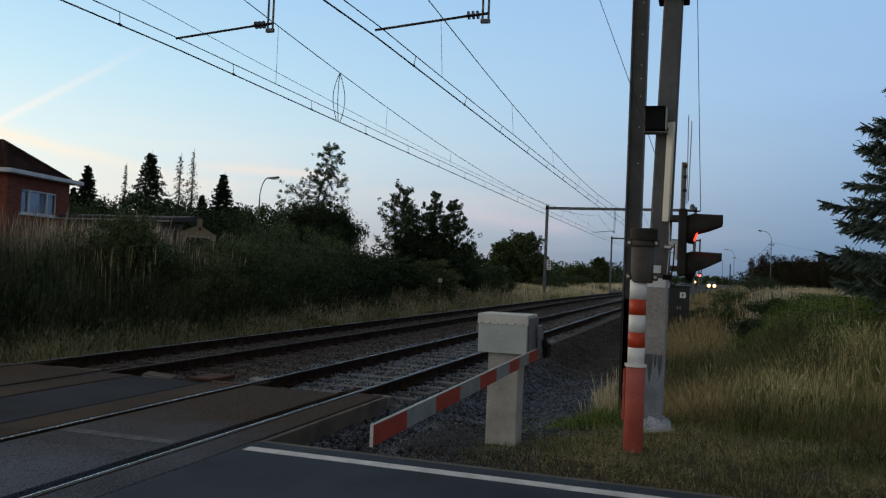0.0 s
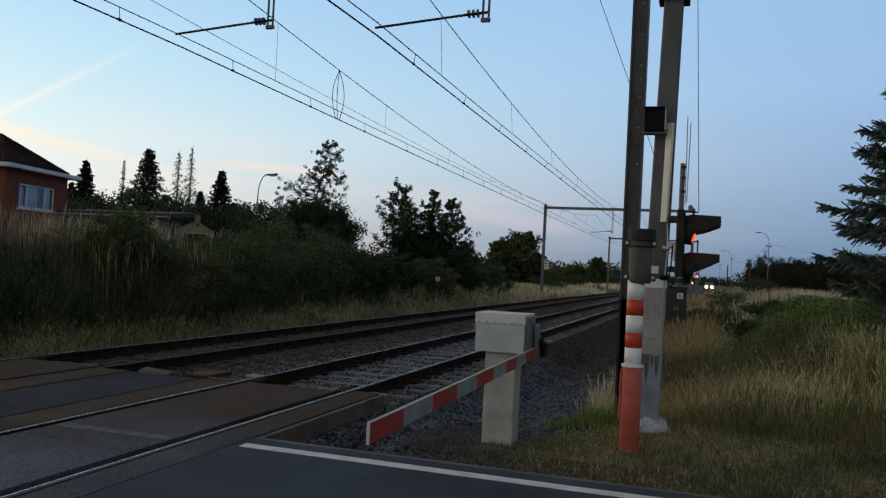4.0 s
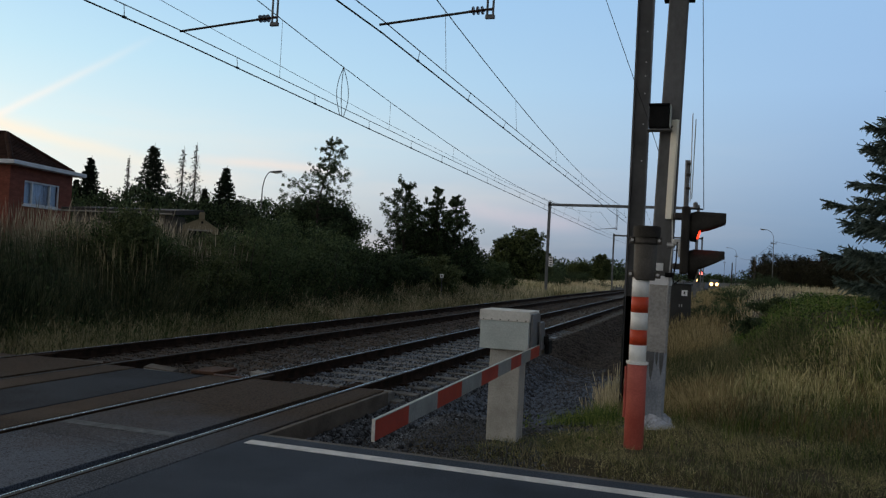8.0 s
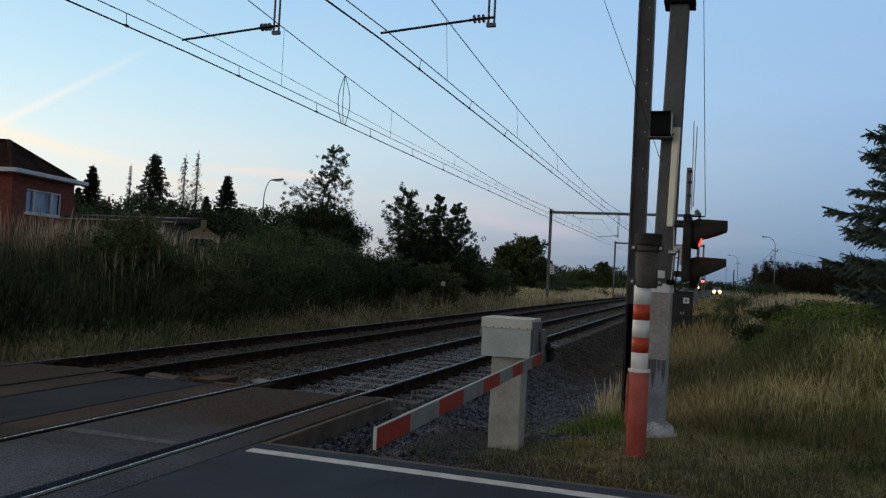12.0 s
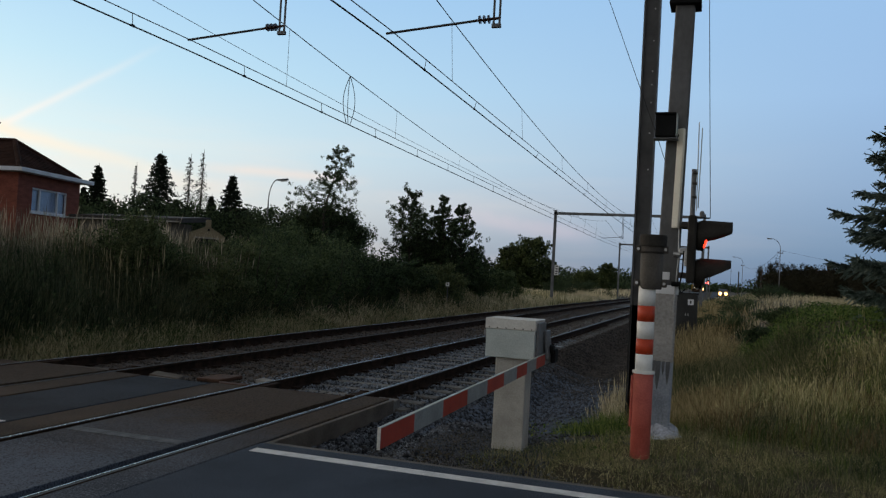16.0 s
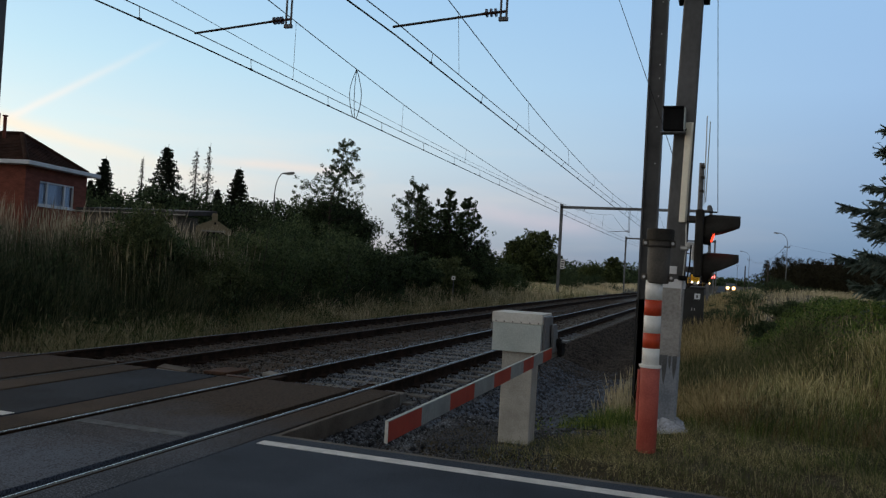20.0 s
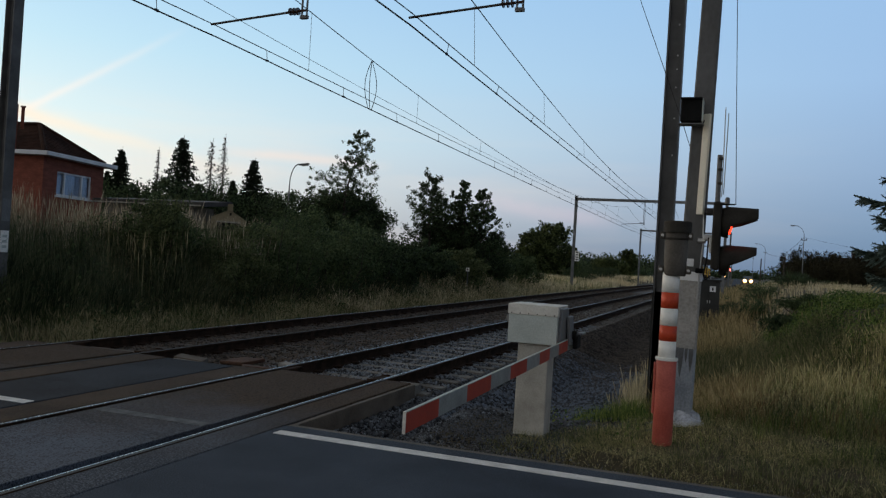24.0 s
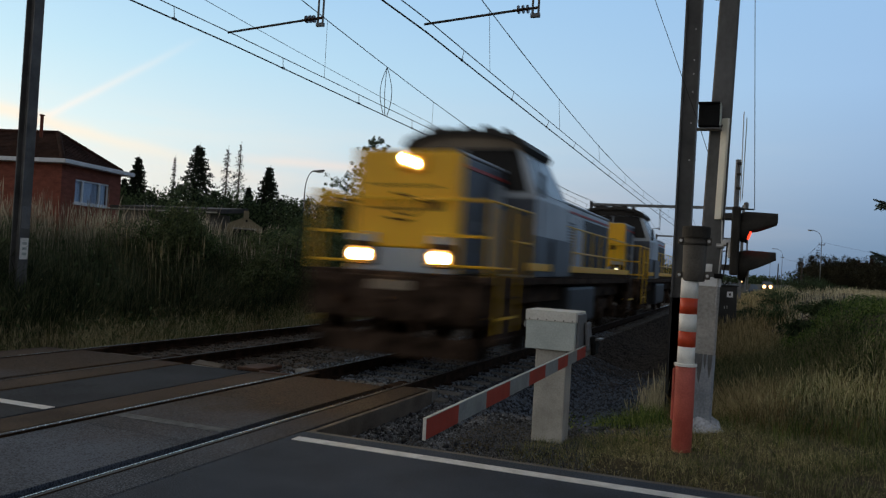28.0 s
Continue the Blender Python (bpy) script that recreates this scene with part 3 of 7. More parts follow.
for k in range(3):
    part("figure_bar", box(-0.002, -0.05, 1.27 + 0.1 * k, 0.001, 0.05, 1.32 + 0.1 * k), CABINET, band)


# ---- overhead wires ----
SPANS = [(-44.5, 11.5), (11.5, 67.5), (67.5, 116.6), (116.6, 172.0)]


def zigzag(y, a, b):
    """A value that swings from a at one portal to b at the next and back."""
    for k, (y0, y1) in enumerate(SPANS):
        if y <= y1 or k == len(SPANS) - 1:
            u = min((y - y0) / (y1 - y0), 1.0)
            return b + (a - b) * u if k % 2 == 0 else a + (b - a) * u
    return a


def hung(y, a, b, depth):
    """Height of a wire hung between portals: a and b at the two ends of a span, depth in its middle."""
    for y0, y1 in SPANS:
        if y <= y1:
            u = (y - y0) / (y1 - y0)
            return zigzag(y, a, b) - 4 * depth * u * (1 - u)
    return zigzag(SPANS[-1][1], a, b)


WIRE_STATIONS = [y0 + (y1 - y0) * k / 28 for y0, y1 in SPANS for k in range(28)] + [172.0]


def wires(mid, contact, upper, carrier, short, long, with_loop):
    """Each wire by its place across the line and its height at two portals, and how deep it hangs."""
    w = thing("overhead_line", (mid, 0, 0), "dark overhead contact line with droppers above a track", "overhead line", "overhead lines")

    def at(wire, y):
        return (zigzag(y, wire[0], wire[1]) - mid, y, hung(y, wire[2], wire[3], wire[4]))

    part("contact_wire", tube([at(contact, y) for y in WIRE_STATIONS], 0.013, 6), WIRE, w, "taut contact wire")
    part("auxiliary_wire", tube([at(upper, y) for y in WIRE_STATIONS], 0.009, 6), WIRE, w, "second wire just above")
    part("messenger_wire", tube([at(carrier, y) for y in WIRE_STATIONS], 0.0095, 6), WIRE, w, "sagging messenger wire")
    for y in short:
        part("dropper", tube([at(contact, y), at(upper, y)], 0.006, 5), WIRE, w)
        x, _, z = at(contact, y)
        part("wire_clamp", box(x - 0.014, y - 0.04, z - 0.014, x + 0.014, y + 0.04, z + 0.022), WIRE, w)
    for y in long:
        part("long_dropper", tube([at(upper, y), at(carrier, y)], 0.0045, 5), WIRE, w)
    if with_loop:
        y = 17.7
        top, low = Vector(at(carrier, y)), Vector(at(contact, y))
        for bulge, end in ((-1.0, -0.10), (-0.25, 0.0), (1.0, 0.10)):
            pts = [top.lerp(low, u) + Vector((0.07 * bulge * math.sin(math.pi * u), 0.13 * bulge * math.sin(math.pi * u) + end * u, 0)) for u in np.linspace(0, 1, 15)]
            part("jumper_loop", tube(pts, 0.009, 6), WIRE, w, "slack oval jumper cable")
    return w


NEAR_SHORT = [13.2, 16.4, 19.6, 22.9, 26.0, 29.2, 32.4, 35.6, 38.8, 42.0, 45.2, 48.4, 51.6, 54.8, 58.0, 61.2, 64.4]
FAR_SHORT = [10.0, 13.1, 16.3, 19.4, 22.6, 25.6, 28.7, 31.6, 34.6, 37.7, 40.8, 43.9, 47.0, 50.1, 53.2, 56.3, 59.4, 62.5, 65.6]
LONG_DROPPERS = [14.7, 20.8, 26.8, 32.7, 38.6, 44.5, 50.4, 56.3, 62.2]
wires(FAR_MID, (-8.562, -8.867, 5.108, 4.938, 0.037), (-8.587, -8.803, 5.306, 5.191, 0.019), (-8.598, -8.695, 6.782, 6.663, 1.285), FAR_SHORT, LONG_DROPPERS, True)
wires(NEAR_MID, (-4.987, -5.365, 5.160, 5.039, 0.067), (-4.968, -5.068, 5.343, 5.33, 0.164), (-5.054, -5.019, 6.792, 6.83, 1.327), NEAR_SHORT, LONG_DROPPERS, False)
ret = thing("return_wire", (-11.06, 0, 0), "single sagging wire beside the far track", "overhead line")
part("wire", tube([(zigzag(y, -0.06, 0.07), y, hung(y, 6.908, 6.891, 0.468)) for y in WIRE_STATIONS], 0.007, 5), WIRE, ret)
for y0, y1 in SPANS:
    part("hanger", tube([(0, y1, 6.90), (0, y1, 7.08 if y1 > 20 else 7.56)], 0.02, 6), INSULATOR, ret)


# ---- posts beside the road ----
def striped_post():
    p = thing("striped_post", (-0.60, 7.72, 0), "round red post with red and white bands and dark sleeve", "post")
    part("lower_tube", lathe([(0.090, -0.3), (0.090, 0.775), (0.084, 0.785)], 24), RED_TUBE, p, "matt red lower tube", True)
    part("flange", lathe([(0.096, 0.775), (0.102, 0.778), (0.102, 0.80), (0.082, 0.803)], 24), WHITE_BAND, p, "thin white flange")
    edges = [0.80, 0.955, 1.095, 1.255, 1.40, 1.58]
    for k, (a, b) in enumerate(zip(edges, edges[1:])):
        part("white_band" if k % 2 == 0 else "red_band", lathe([(0.078, a), (0.078, b)], 24), WHITE_BAND if k % 2 == 0 else RED_BAND, p, "reflective band", True)
    sl = part("sleeve", lathe([(0.095, 1.555), (0.101, 1.57), (0.104, 1.96)], 24, at=(0.028, 0, 0)), GREY_SLEEVE, p, "dark weathered sleeve", True)
    part("cap_ring", lathe([(0.105, 1.952), (0.123, 1.954), (0.126, 2.045), (0.119, 2.058), (0.08, 2.060)], 24, at=(0.034, 0, 0)), HOOD_BLACK, sl, "wider black cap ring")
    part("seam_ring", lathe([(0.104, 1.885), (0.110, 1.890), (0.110, 1.900), (0.104, 1.905)], 24, at=(0.028, 0, 0)), HOOD_BLACK, sl)
    part("side_pipe", tube([(-0.097, -0.02, 0.28), (-0.097, -0.02, 0.75)], 0.012, 8), RED_TUBE, p)
    for x in (-0.095, 0.150):
        for z in (1.61, 1.925):
            lug = part("lug", box(x - 0.024, -0.03, z - 0.034, x + 0.024, 0.03, z + 0.034, 0.012), GREY_SLEEVE, sl)
            part("bolt", tube([(x, -0.05, z), (x, -0.025, z)], 0.014, 8), STEEL_BRIGHT, lug, "bright bolt head")
    part("ground_collar", lathe([(0.20, -0.06), (0.17, -0.03), (0.10, -0.02)], 18), ASPHALT_OLD, p, "ring of broken asphalt")


striped_post()


def concrete_pole():
    p = thing("concrete_pole", (-0.52, 8.85, 0), "square weathered concrete pole, pale below and brown above", "pole")
    p.rotation_euler = (0, radians(1.2), 0)

    def sq(h0, h1, z0, z1):
        bm = bmesh.new()
        c = h0 * 0.14
        rings = []
        for h, z in ((h0, z0), (h1, z1)):
            pts = [(-h + c, -h), (h - c, -h), (h, -h + c), (h, h - c), (h - c, h), (-h + c, h), (-h, h - c), (-h, -h + c)]
            rings.append([bm.verts.new((*q, z)) for q in pts])
        for k in range(8):
            bm.faces.new((rings[0][k], rings[0][(k + 1) % 8], rings[1][(k + 1) % 8], rings[1][k]))
        bm.faces.new(rings[0][::-1])
        bm.faces.new(rings[1])
        return bm

    part("stub", sq(0.120, 0.115, -0.3, 0.80), MORTAR, p, "pale grey repaired concrete stub")
    part("lower_shaft", sq(0.113, 0.110, 0.80, 1.51), POLE_LOW, p, "grey-brown concrete shaft")
    # damp runs below the edge of the repair
    for k, (x, w, run) in enumerate(((-0.075, 0.040, 0.20), (-0.030, 0.055, 0.30), (0.022, 0.030, 0.14), (0.070, 0.045, 0.24))):
        o = [(x - w / 2, 0.805), (x + w / 2, 0.812), (x + w * 0.42, 0.80 - run * 0.5), (x + w * 0.1, 0.80 - run), (x - w * 0.2, 0.80 - run * 0.8), (x - w * 0.45, 0.80 - run * 0.35)]
        part("stain", prism(o, "y", -0.1225, -0.112), STAIN, p, "dark damp run on the stub")
    part("white_band", sq(0.118, 0.118, 1.51, 1.605), WHITE_PLATE, p, "white painted band")
    part("upper_shaft", sq(0.110, 0.098, 1.605, 4.56), POLE_CONCRETE, p, "dark brownish upper shaft")
    part("top_clamp", box(-0.16, -0.16, 4.56, 0.16, 0.16, 4.64, 0.01), BLACK, p, "black steel clamp")
    part("top_shaft", sq(0.098, 0.085, 4.64, 7.6), POLE_CONCRETE, p, "upper end of the pole")
    part("white_plate", box(-0.105, -0.126, 1.658, 0.028, -0.113, 1.738, 0.003), WHITE_PLATE, p, "small white plate")
    rnd = random.Random(4)
    bm = bmesh.new()
    rings = []
    for z, r in ((-0.1, 0.34), (0.0, 0.30), (0.05, 0.22), (0.10, 0.16), (0.16, 0.13)):
        rings.append([bm.verts.new((r * (1 + rnd.uniform(-0.18, 0.18)) * math.cos(a) + 0.03, r * (1 + rnd.uniform(-0.18, 0.18)) * math.sin(a), z + rnd.uniform(-0.015, 0.015))) for a in (2 * math.pi * k / 16 for k in range(16))])
    for a, b in zip(rings, rings[1:]):
        for k in range(16):
            bm.faces.new((a[k], a[(k + 1) % 16], b[(k + 1) % 16], b[k]))
    bm.faces.new(rings[-1])
    part("mortar_foot", bm, MORTAR_FOOT, p, "rough pale mortar mound at the foot", True)
    # cable cover strip on the side
    strip = box(-0.038, -0.02, 2.20, 0.038, 0.02, 3.24, 0.006)
    bmesh.ops.transform(strip, matrix=pose(0.052, -0.135, 0, 0, 0, -30), verts=strip.verts)
    cover = part("cable_cover", strip, COVER, p, "long cream cable cover strip")
    for z in (2.26, 2.34):
        part("screw", tube([(0.045, -0.150, z), (0.045, -0.144, z)], 0.008, 8), STEEL_BRIGHT, cover)
    part("cable", tube([(0.05, -0.12, 3.22), (0.0, -0.15, 3.13), (-0.08, -0.16, 3.14), (-0.12, -0.15, 3.24)], 0.009, 6), BLACK, p)
    part("conduit", tube([(0.085, -0.10, 1.3), (0.09, -0.12, 1.5), (0.105, -0.12, 1.9), (0.09, -0.12, 2.2)], 0.010, 6), STEEL_BRIGHT, p, "thin grey conduit")
    for z in (1.62, 1.93):
        c = part("clamp", tube([(0.05, -0.14, z), (0.13, -0.14, z)], 0.026, 10), STEEL_BRIGHT if z > 1.7 else BLACK, p, "pipe clamp")
    part("stay_wire", tube([(-0.09, -0.15, 9.5), (0.246, -0.15, 4.49), (0.392, -0.25, 2.31)], 0.0038, 5), WIRE, p, "thin upright cable")
    part("guy_wire", tube([(-1.90, 1.15, 7.2), (-0.945, 1.15, 4.98), (-0.312, 1.15, 3.43), (-0.174, 1.15, 3.07), (0.02, 0.2, 2.5)], 0.0042, 5), WIRE, p, "thin slanting guy cable")


concrete_pole()


def loudspeaker_box():
    p = thing("lamp_box", (-0.56, 8.66, 3.13), "black box-shaped lamp on a bracket of the pole", "lamp")
    part("housing", box(-0.10, -0.12, 0.0, 0.10, 0.12, 0.235, 0.012), BLACK, p)
    part("front_hood", box(-0.105, -0.15, 0.225, 0.105, -0.08, 0.245, 0.006), BLACK, p)
    part("bracket", box(-0.12, -0.10, -0.022, 0.13, 0.05, -0.010, 0.004), STEEL_GREY, p, "thin steel bracket")
    part("side_rim", box(0.106, -0.11, 0.01, 0.118, 0.11, 0.24, 0.004), CABINET, p, "pale darker grey sheet for the shaded side of the cabinet")


loudspeaker_box()


def crossing_signal():
    p = thing("crossing_signal", (-0.235, 8.55, 0), "crossing warning light, seen from the side, red lit", "signal")
    part("mast", tube([(-0.02, 0.06, 1.66), (-0.02, 0.06, 2.80)], 0.026, 12), STEEL_GREY, p, "slim steel mast")
    for z in (1.68, 1.93, 2.20):
        part("bracket", box(-0.13, 0.04, z, -0.01, 0.30, z + 0.06, 0.008), STEEL_BRIGHT if z > 1.9 and z < 2.0 else STEEL_DARK, p, "steel bracket to the concrete pole")
    part("backboard", box(-0.05, -0.20, 1.635, 0.03, 0.20, 2.31, 0.02), HOOD_BLACK, p, "black board behind the lamps")
    for z, lit in ((2.115, True), (1.732, False)):
        lamp = part("lamp_body", tube([(0.03, 0, z), (0.05, 0, z), (0.095, 0, z)], [0.14, 0.150, 0.150], 24), HOOD_BLACK, p, "round black lamp body")
        part("lamp_rim", tube([(0.080, 0, z), (0.100, 0, z)], 0.154, 24), BLACK, lamp)
        bm = bmesh.new()
        rings = []
        for x, spread, drop in ((0.07, 300, 0.0), (0.100, 264, 0.0), (0.122, 214, 0.0), (0.21, 196 if lit else 186, -0.003), (0.29, 172 if lit else 154, -0.006), (0.372, 142 if lit else 116, -0.010)):
            rings.append([(x, 0.158 * math.cos(a), z + 0.158 * math.sin(a) + drop) for a in (radians(90 - spread / 2 + spread * k / 18) for k in range(19))])
        outer = [[bm.verts.new(q) for q in ring] for ring in rings]
        inner = [[bm.verts.new((q[0], q[1] * 0.95, z + (q[2] - z) * 0.95)) for q in ring] for ring in rings]
        for g in (outer, inner):
            for a, b in zip(g, g[1:]):
                for k in range(18):
                    bm.faces.new((a[k], a[k + 1], b[k + 1], b[k]))
        for k in range(18):
            bm.faces.new((outer[-1][k], outer[-1][k + 1], inner[-1][k + 1], inner[-1][k]))
        for k in (0, 18):
            for i in range(5):
                bm.faces.new((outer[i][k], outer[i + 1][k], inner[i + 1][k], inner[i][k]))
        part("hood", bm, HOOD_BLACK, lamp, "long slanted black hood", True)
        lens = part("lens", lathe([(0.125, 0.0), (0.11, 0.022), (0.06, 0.036)], 20), SIGNAL_RED if lit else INSULATOR, lamp, "glowing red lens" if lit else "dark red lens")
        lens.matrix_local = pose(0.098, 0, z, 0, 90, 0)
    part("cable_hook", tube([(-0.08, -0.14, 1.95), (-0.085, -0.16, 1.75), (-0.11, -0.17, 1.58), (-0.09, -0.14, 1.53), (-0.05, -0.12, 1.57)], 0.008, 6), BLACK, p)
    part("junction_box", box(-0.075, -0.10, 1.80, -0.02, 0.0, 1.95, 0.01), STEEL_BRIGHT, p, "small pale junction box")
    # crossed boards above, almost edge on
    for s in (-1, 1):
        bm = box(-0.004, -0.46, -0.05, 0.004, 0.46, 0.05, 0.002)
        bmesh.ops.transform(bm, matrix=pose(0.025 + 0.012 * s, 0.05, 2.82, 64 * s, 0, 0), verts=bm.verts)
        part("cross_board", bm, WHITE_BAND if s < 0 else CABINET, p, "pale crossed warning board")
    for z in (2.5, 2.64, 2.75):
        part("board_clamp", box(-0.03, 0.0, z, 0.012, 0.09, z + 0.022, 0.004), STEEL_DARK, p)
    part("bell", lathe([(0.024, 2.302), (0.024, 2.352), (0.012, 2.368)], 14, at=(0.075, 0, 0)), STEEL_GREY, p, "small black bell")
    part("bell_plate", box(-0.02, -0.03, 2.292, 0.15, 0.03, 2.303, 0.002), BLACK, p)
    return p


crossing_signal()


def barrier():
    p = thing("barrier_machine", (-1.76, 7.42, 0), "pale grey barrier drive cabinet on a concrete post", "barrier")
    part("post", box(-0.145, -0.12, -0.35, 0.145, 0.14, 0.86, 0.012), CONCRETE_PALE, p, "pale concrete post")
    cab = part("cabinet", box(-0.235, -0.17, 0.855, 0.222, 0.24, 1.12, 0.004), CABINET, p, "pale grey sheet steel cabinet")
    part("lid", box(-0.243, -0.18, 1.115, 0.230, 0.25, 1.212, 0.005), CREAM, cab, "cream lid with a rolled rim")
    for k in range(6):
        part("rivet", tube([(-0.205 + 0.08 * k, -0.186, 1.128), (-0.205 + 0.08 * k, -0.178, 1.128)], 0.006, 6), RAIL_SIDE, cab)
    # the cabinet side turned from the sun: its shade painted as a darker sheet
    part("side_cover", box(0.224, -0.12, 0.86, 0.25, 0.22, 1.19, 0.008), STEEL_GREY, cab, "darker grey sheet for the shaded side of the cabinet")
    part("side_stub", box(-0.31, 0.02, 1.03, -0.237, 0.14, 1.09, 0.01), STEEL_GREY, cab, "short steel stub")
    part("arm_plate", tilted_box((0.03, 0.2, 0.27), (0.275, 0.2, 0.975), (0, -5, 0), 0.01), STEEL_GREY, p, "pale steel arm holder plate")
    part("pivot", tube([(0.20, 0.24, 0.93), (0.33, 0.24, 0.93)], 0.045, 14), BLACK, p, "dark pivot shaft")
    part("counterweight", box(0.30, 0.22, 0.80, 0.345, 0.40, 0.93, 0.015), BLACK, p, "dark counterweight")
    part("counterweight_rail", box(0.33, 0.26, 0.940, 0.385, 0.44, 0.955, 0.004), STEEL_GREY, p, "pale top plate")

    arm = thing("crossing_barrier", (-1.49, 7.80, 0.848), "lowered barrier arm with red and white stripes", "barrier arm")
    arm.rotation_euler = (radians(0.72), 0, 0)
    cuts = [-4.22, -3.76, -3.28, -2.79, -2.31, -1.84, -1.42, -1.05, -0.67, -0.28, 0.1]
    for k, (a, b) in enumerate(zip(cuts, cuts[1:])):
        d0 = 0.050
        part("red_stripe" if k % 2 == 0 else "white_stripe", box(-0.006, a, -d0, 0.006, b, d0), ARM_RED if k % 2 == 0 else ARM_WHITE, arm)
    part("top_edge", box(-0.008, -4.22, 0.050, 0.008, 0.1, 0.055), CABINET, arm, "pale aluminium edge")
    part("end_cap", box(-0.008, -4.226, -0.052, 0.008, -4.2205, 0.056), CREAM, arm, "pale end cap")


barrier()


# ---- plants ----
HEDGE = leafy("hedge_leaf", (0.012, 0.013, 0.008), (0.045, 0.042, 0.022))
BARK = mat("bark", (0.030, 0.024, 0.019), (0.075, 0.062, 0.050), 3.0, 0.9, bump=0.5, fine=30)
LEAF_DARK = leafy("leaf_dark", (0.018, 0.032, 0.016), (0.080, 0.120, 0.054))
LEAF_TREE = leafy("leaf_tree", (0.024, 0.038, 0.015), (0.12, 0.155, 0.056))
LEAF_MID = leafy("leaf_mid", (0.030, 0.054, 0.024), (0.130, 0.178, 0.078), island=1.3)
LEAF_OLIVE = leafy("leaf_olive", (0.044, 0.064, 0.028), (0.160, 0.192, 0.084), island=1.3)
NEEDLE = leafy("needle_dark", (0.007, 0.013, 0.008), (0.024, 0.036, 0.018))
NEEDLE_BLUE = leafy("needle_blue_green", (0.070, 0.105, 0.090), (0.21, 0.27, 0.235))
DEAD_TWIG = mat("dead_twig", (0.06, 0.048, 0.038), (0.12, 0.10, 0.08), 3.0, 0.9, bump=0.2)
LEAF_FRESH = leafy("leaf_fresh", (0.030, 0.066, 0.015), (0.180, 0.255, 0.062), (0.086, 0.150, 0.034), island=1.6)
STRAW = leafy("straw", (0.17, 0.14, 0.065), (0.54, 0.43, 0.23), (0.33, 0.265, 0.13), island=1.7)
STRAW_PALE = leafy("straw_pale", (0.18, 0.15, 0.10), (0.62, 0.54, 0.40))
FIELD_PALE = leafy("field_pale", (0.50, 0.43, 0.25), (0.86, 0.76, 0.52))
STRAW_BRIGHT = leafy("straw_bright", (0.33, 0.29, 0.12), (0.84, 0.75, 0.41), island=1.6)
STRAW_FIELD = leafy("straw_field", (0.38, 0.32, 0.18), (0.74, 0.64, 0.42))
GRASS_BANK = leafy("grass_bank", (0.066, 0.080, 0.032), (0.50, 0.42, 0.245), (0.20, 0.19, 0.088), island=1.8)
GRASS_MIX = leafy("grass_mixed", (0.045, 0.080, 0.024), (0.52, 0.46, 0.27), (0.135, 0.160, 0.058), island=1.8)
GRASS_GREEN = leafy("grass_green", (0.038, 0.078, 0.016), (0.245, 0.295, 0.076), (0.102, 0.162, 0.038), island=1.7)
GRASS_OLIVE = leafy("grass_olive", (0.034, 0.052, 0.020), (0.30, 0.27, 0.14), (0.085, 0.105, 0.042), island=1.6)
GRASS_VERGE = leafy("grass_verge", (0.075, 0.100, 0.034), (0.42, 0.37, 0.20), (0.20, 0.21, 0.085), island=1.7)
RED_STALK = leafy("red_brown_stalk", (0.075, 0.048, 0.022), (0.30, 0.21, 0.10), island=1.5)
BROWN_THATCH = leafy("brown_thatch", (0.060, 0.050, 0.026), (0.26, 0.20, 0.11), island=1.5)
GRASS_DARK = leafy("grass_dark", (0.019, 0.031, 0.014), (0.16, 0.17, 0.092), (0.055, 0.074, 0.034))


def unit(rng, n):
    v = rng.normal(size=(n, 3))
    return v / np.linalg.norm(v, axis=1, keepdims=True)


def leaf_quads(rng, centres, size, narrow=0.55, hang=0.0):
    """Four-cornered leaves of random turn at the centres."""
    n = len(centres)
    a = unit(rng, n)
    a[:, 2] -= hang
    a /= np.linalg.norm(a, axis=1, keepdims=True)
    b = np.cross(a, unit(rng, n))
    b /= np.linalg.norm(b, axis=1, keepdims=True) + 1e-9
    s = size * rng.uniform(0.6, 1.3, (n, 1))
    a, b = a * s * 0.5, b * s * 0.5 * narrow
    return np.stack([centres - a, centres + b * 1.0 - a * 0.1, centres + a, centres - b - a * 0.1], 1)


def quad_mesh(name, q):
    return faces_mesh(name, q, 4, np.arange(len(q) * 4))


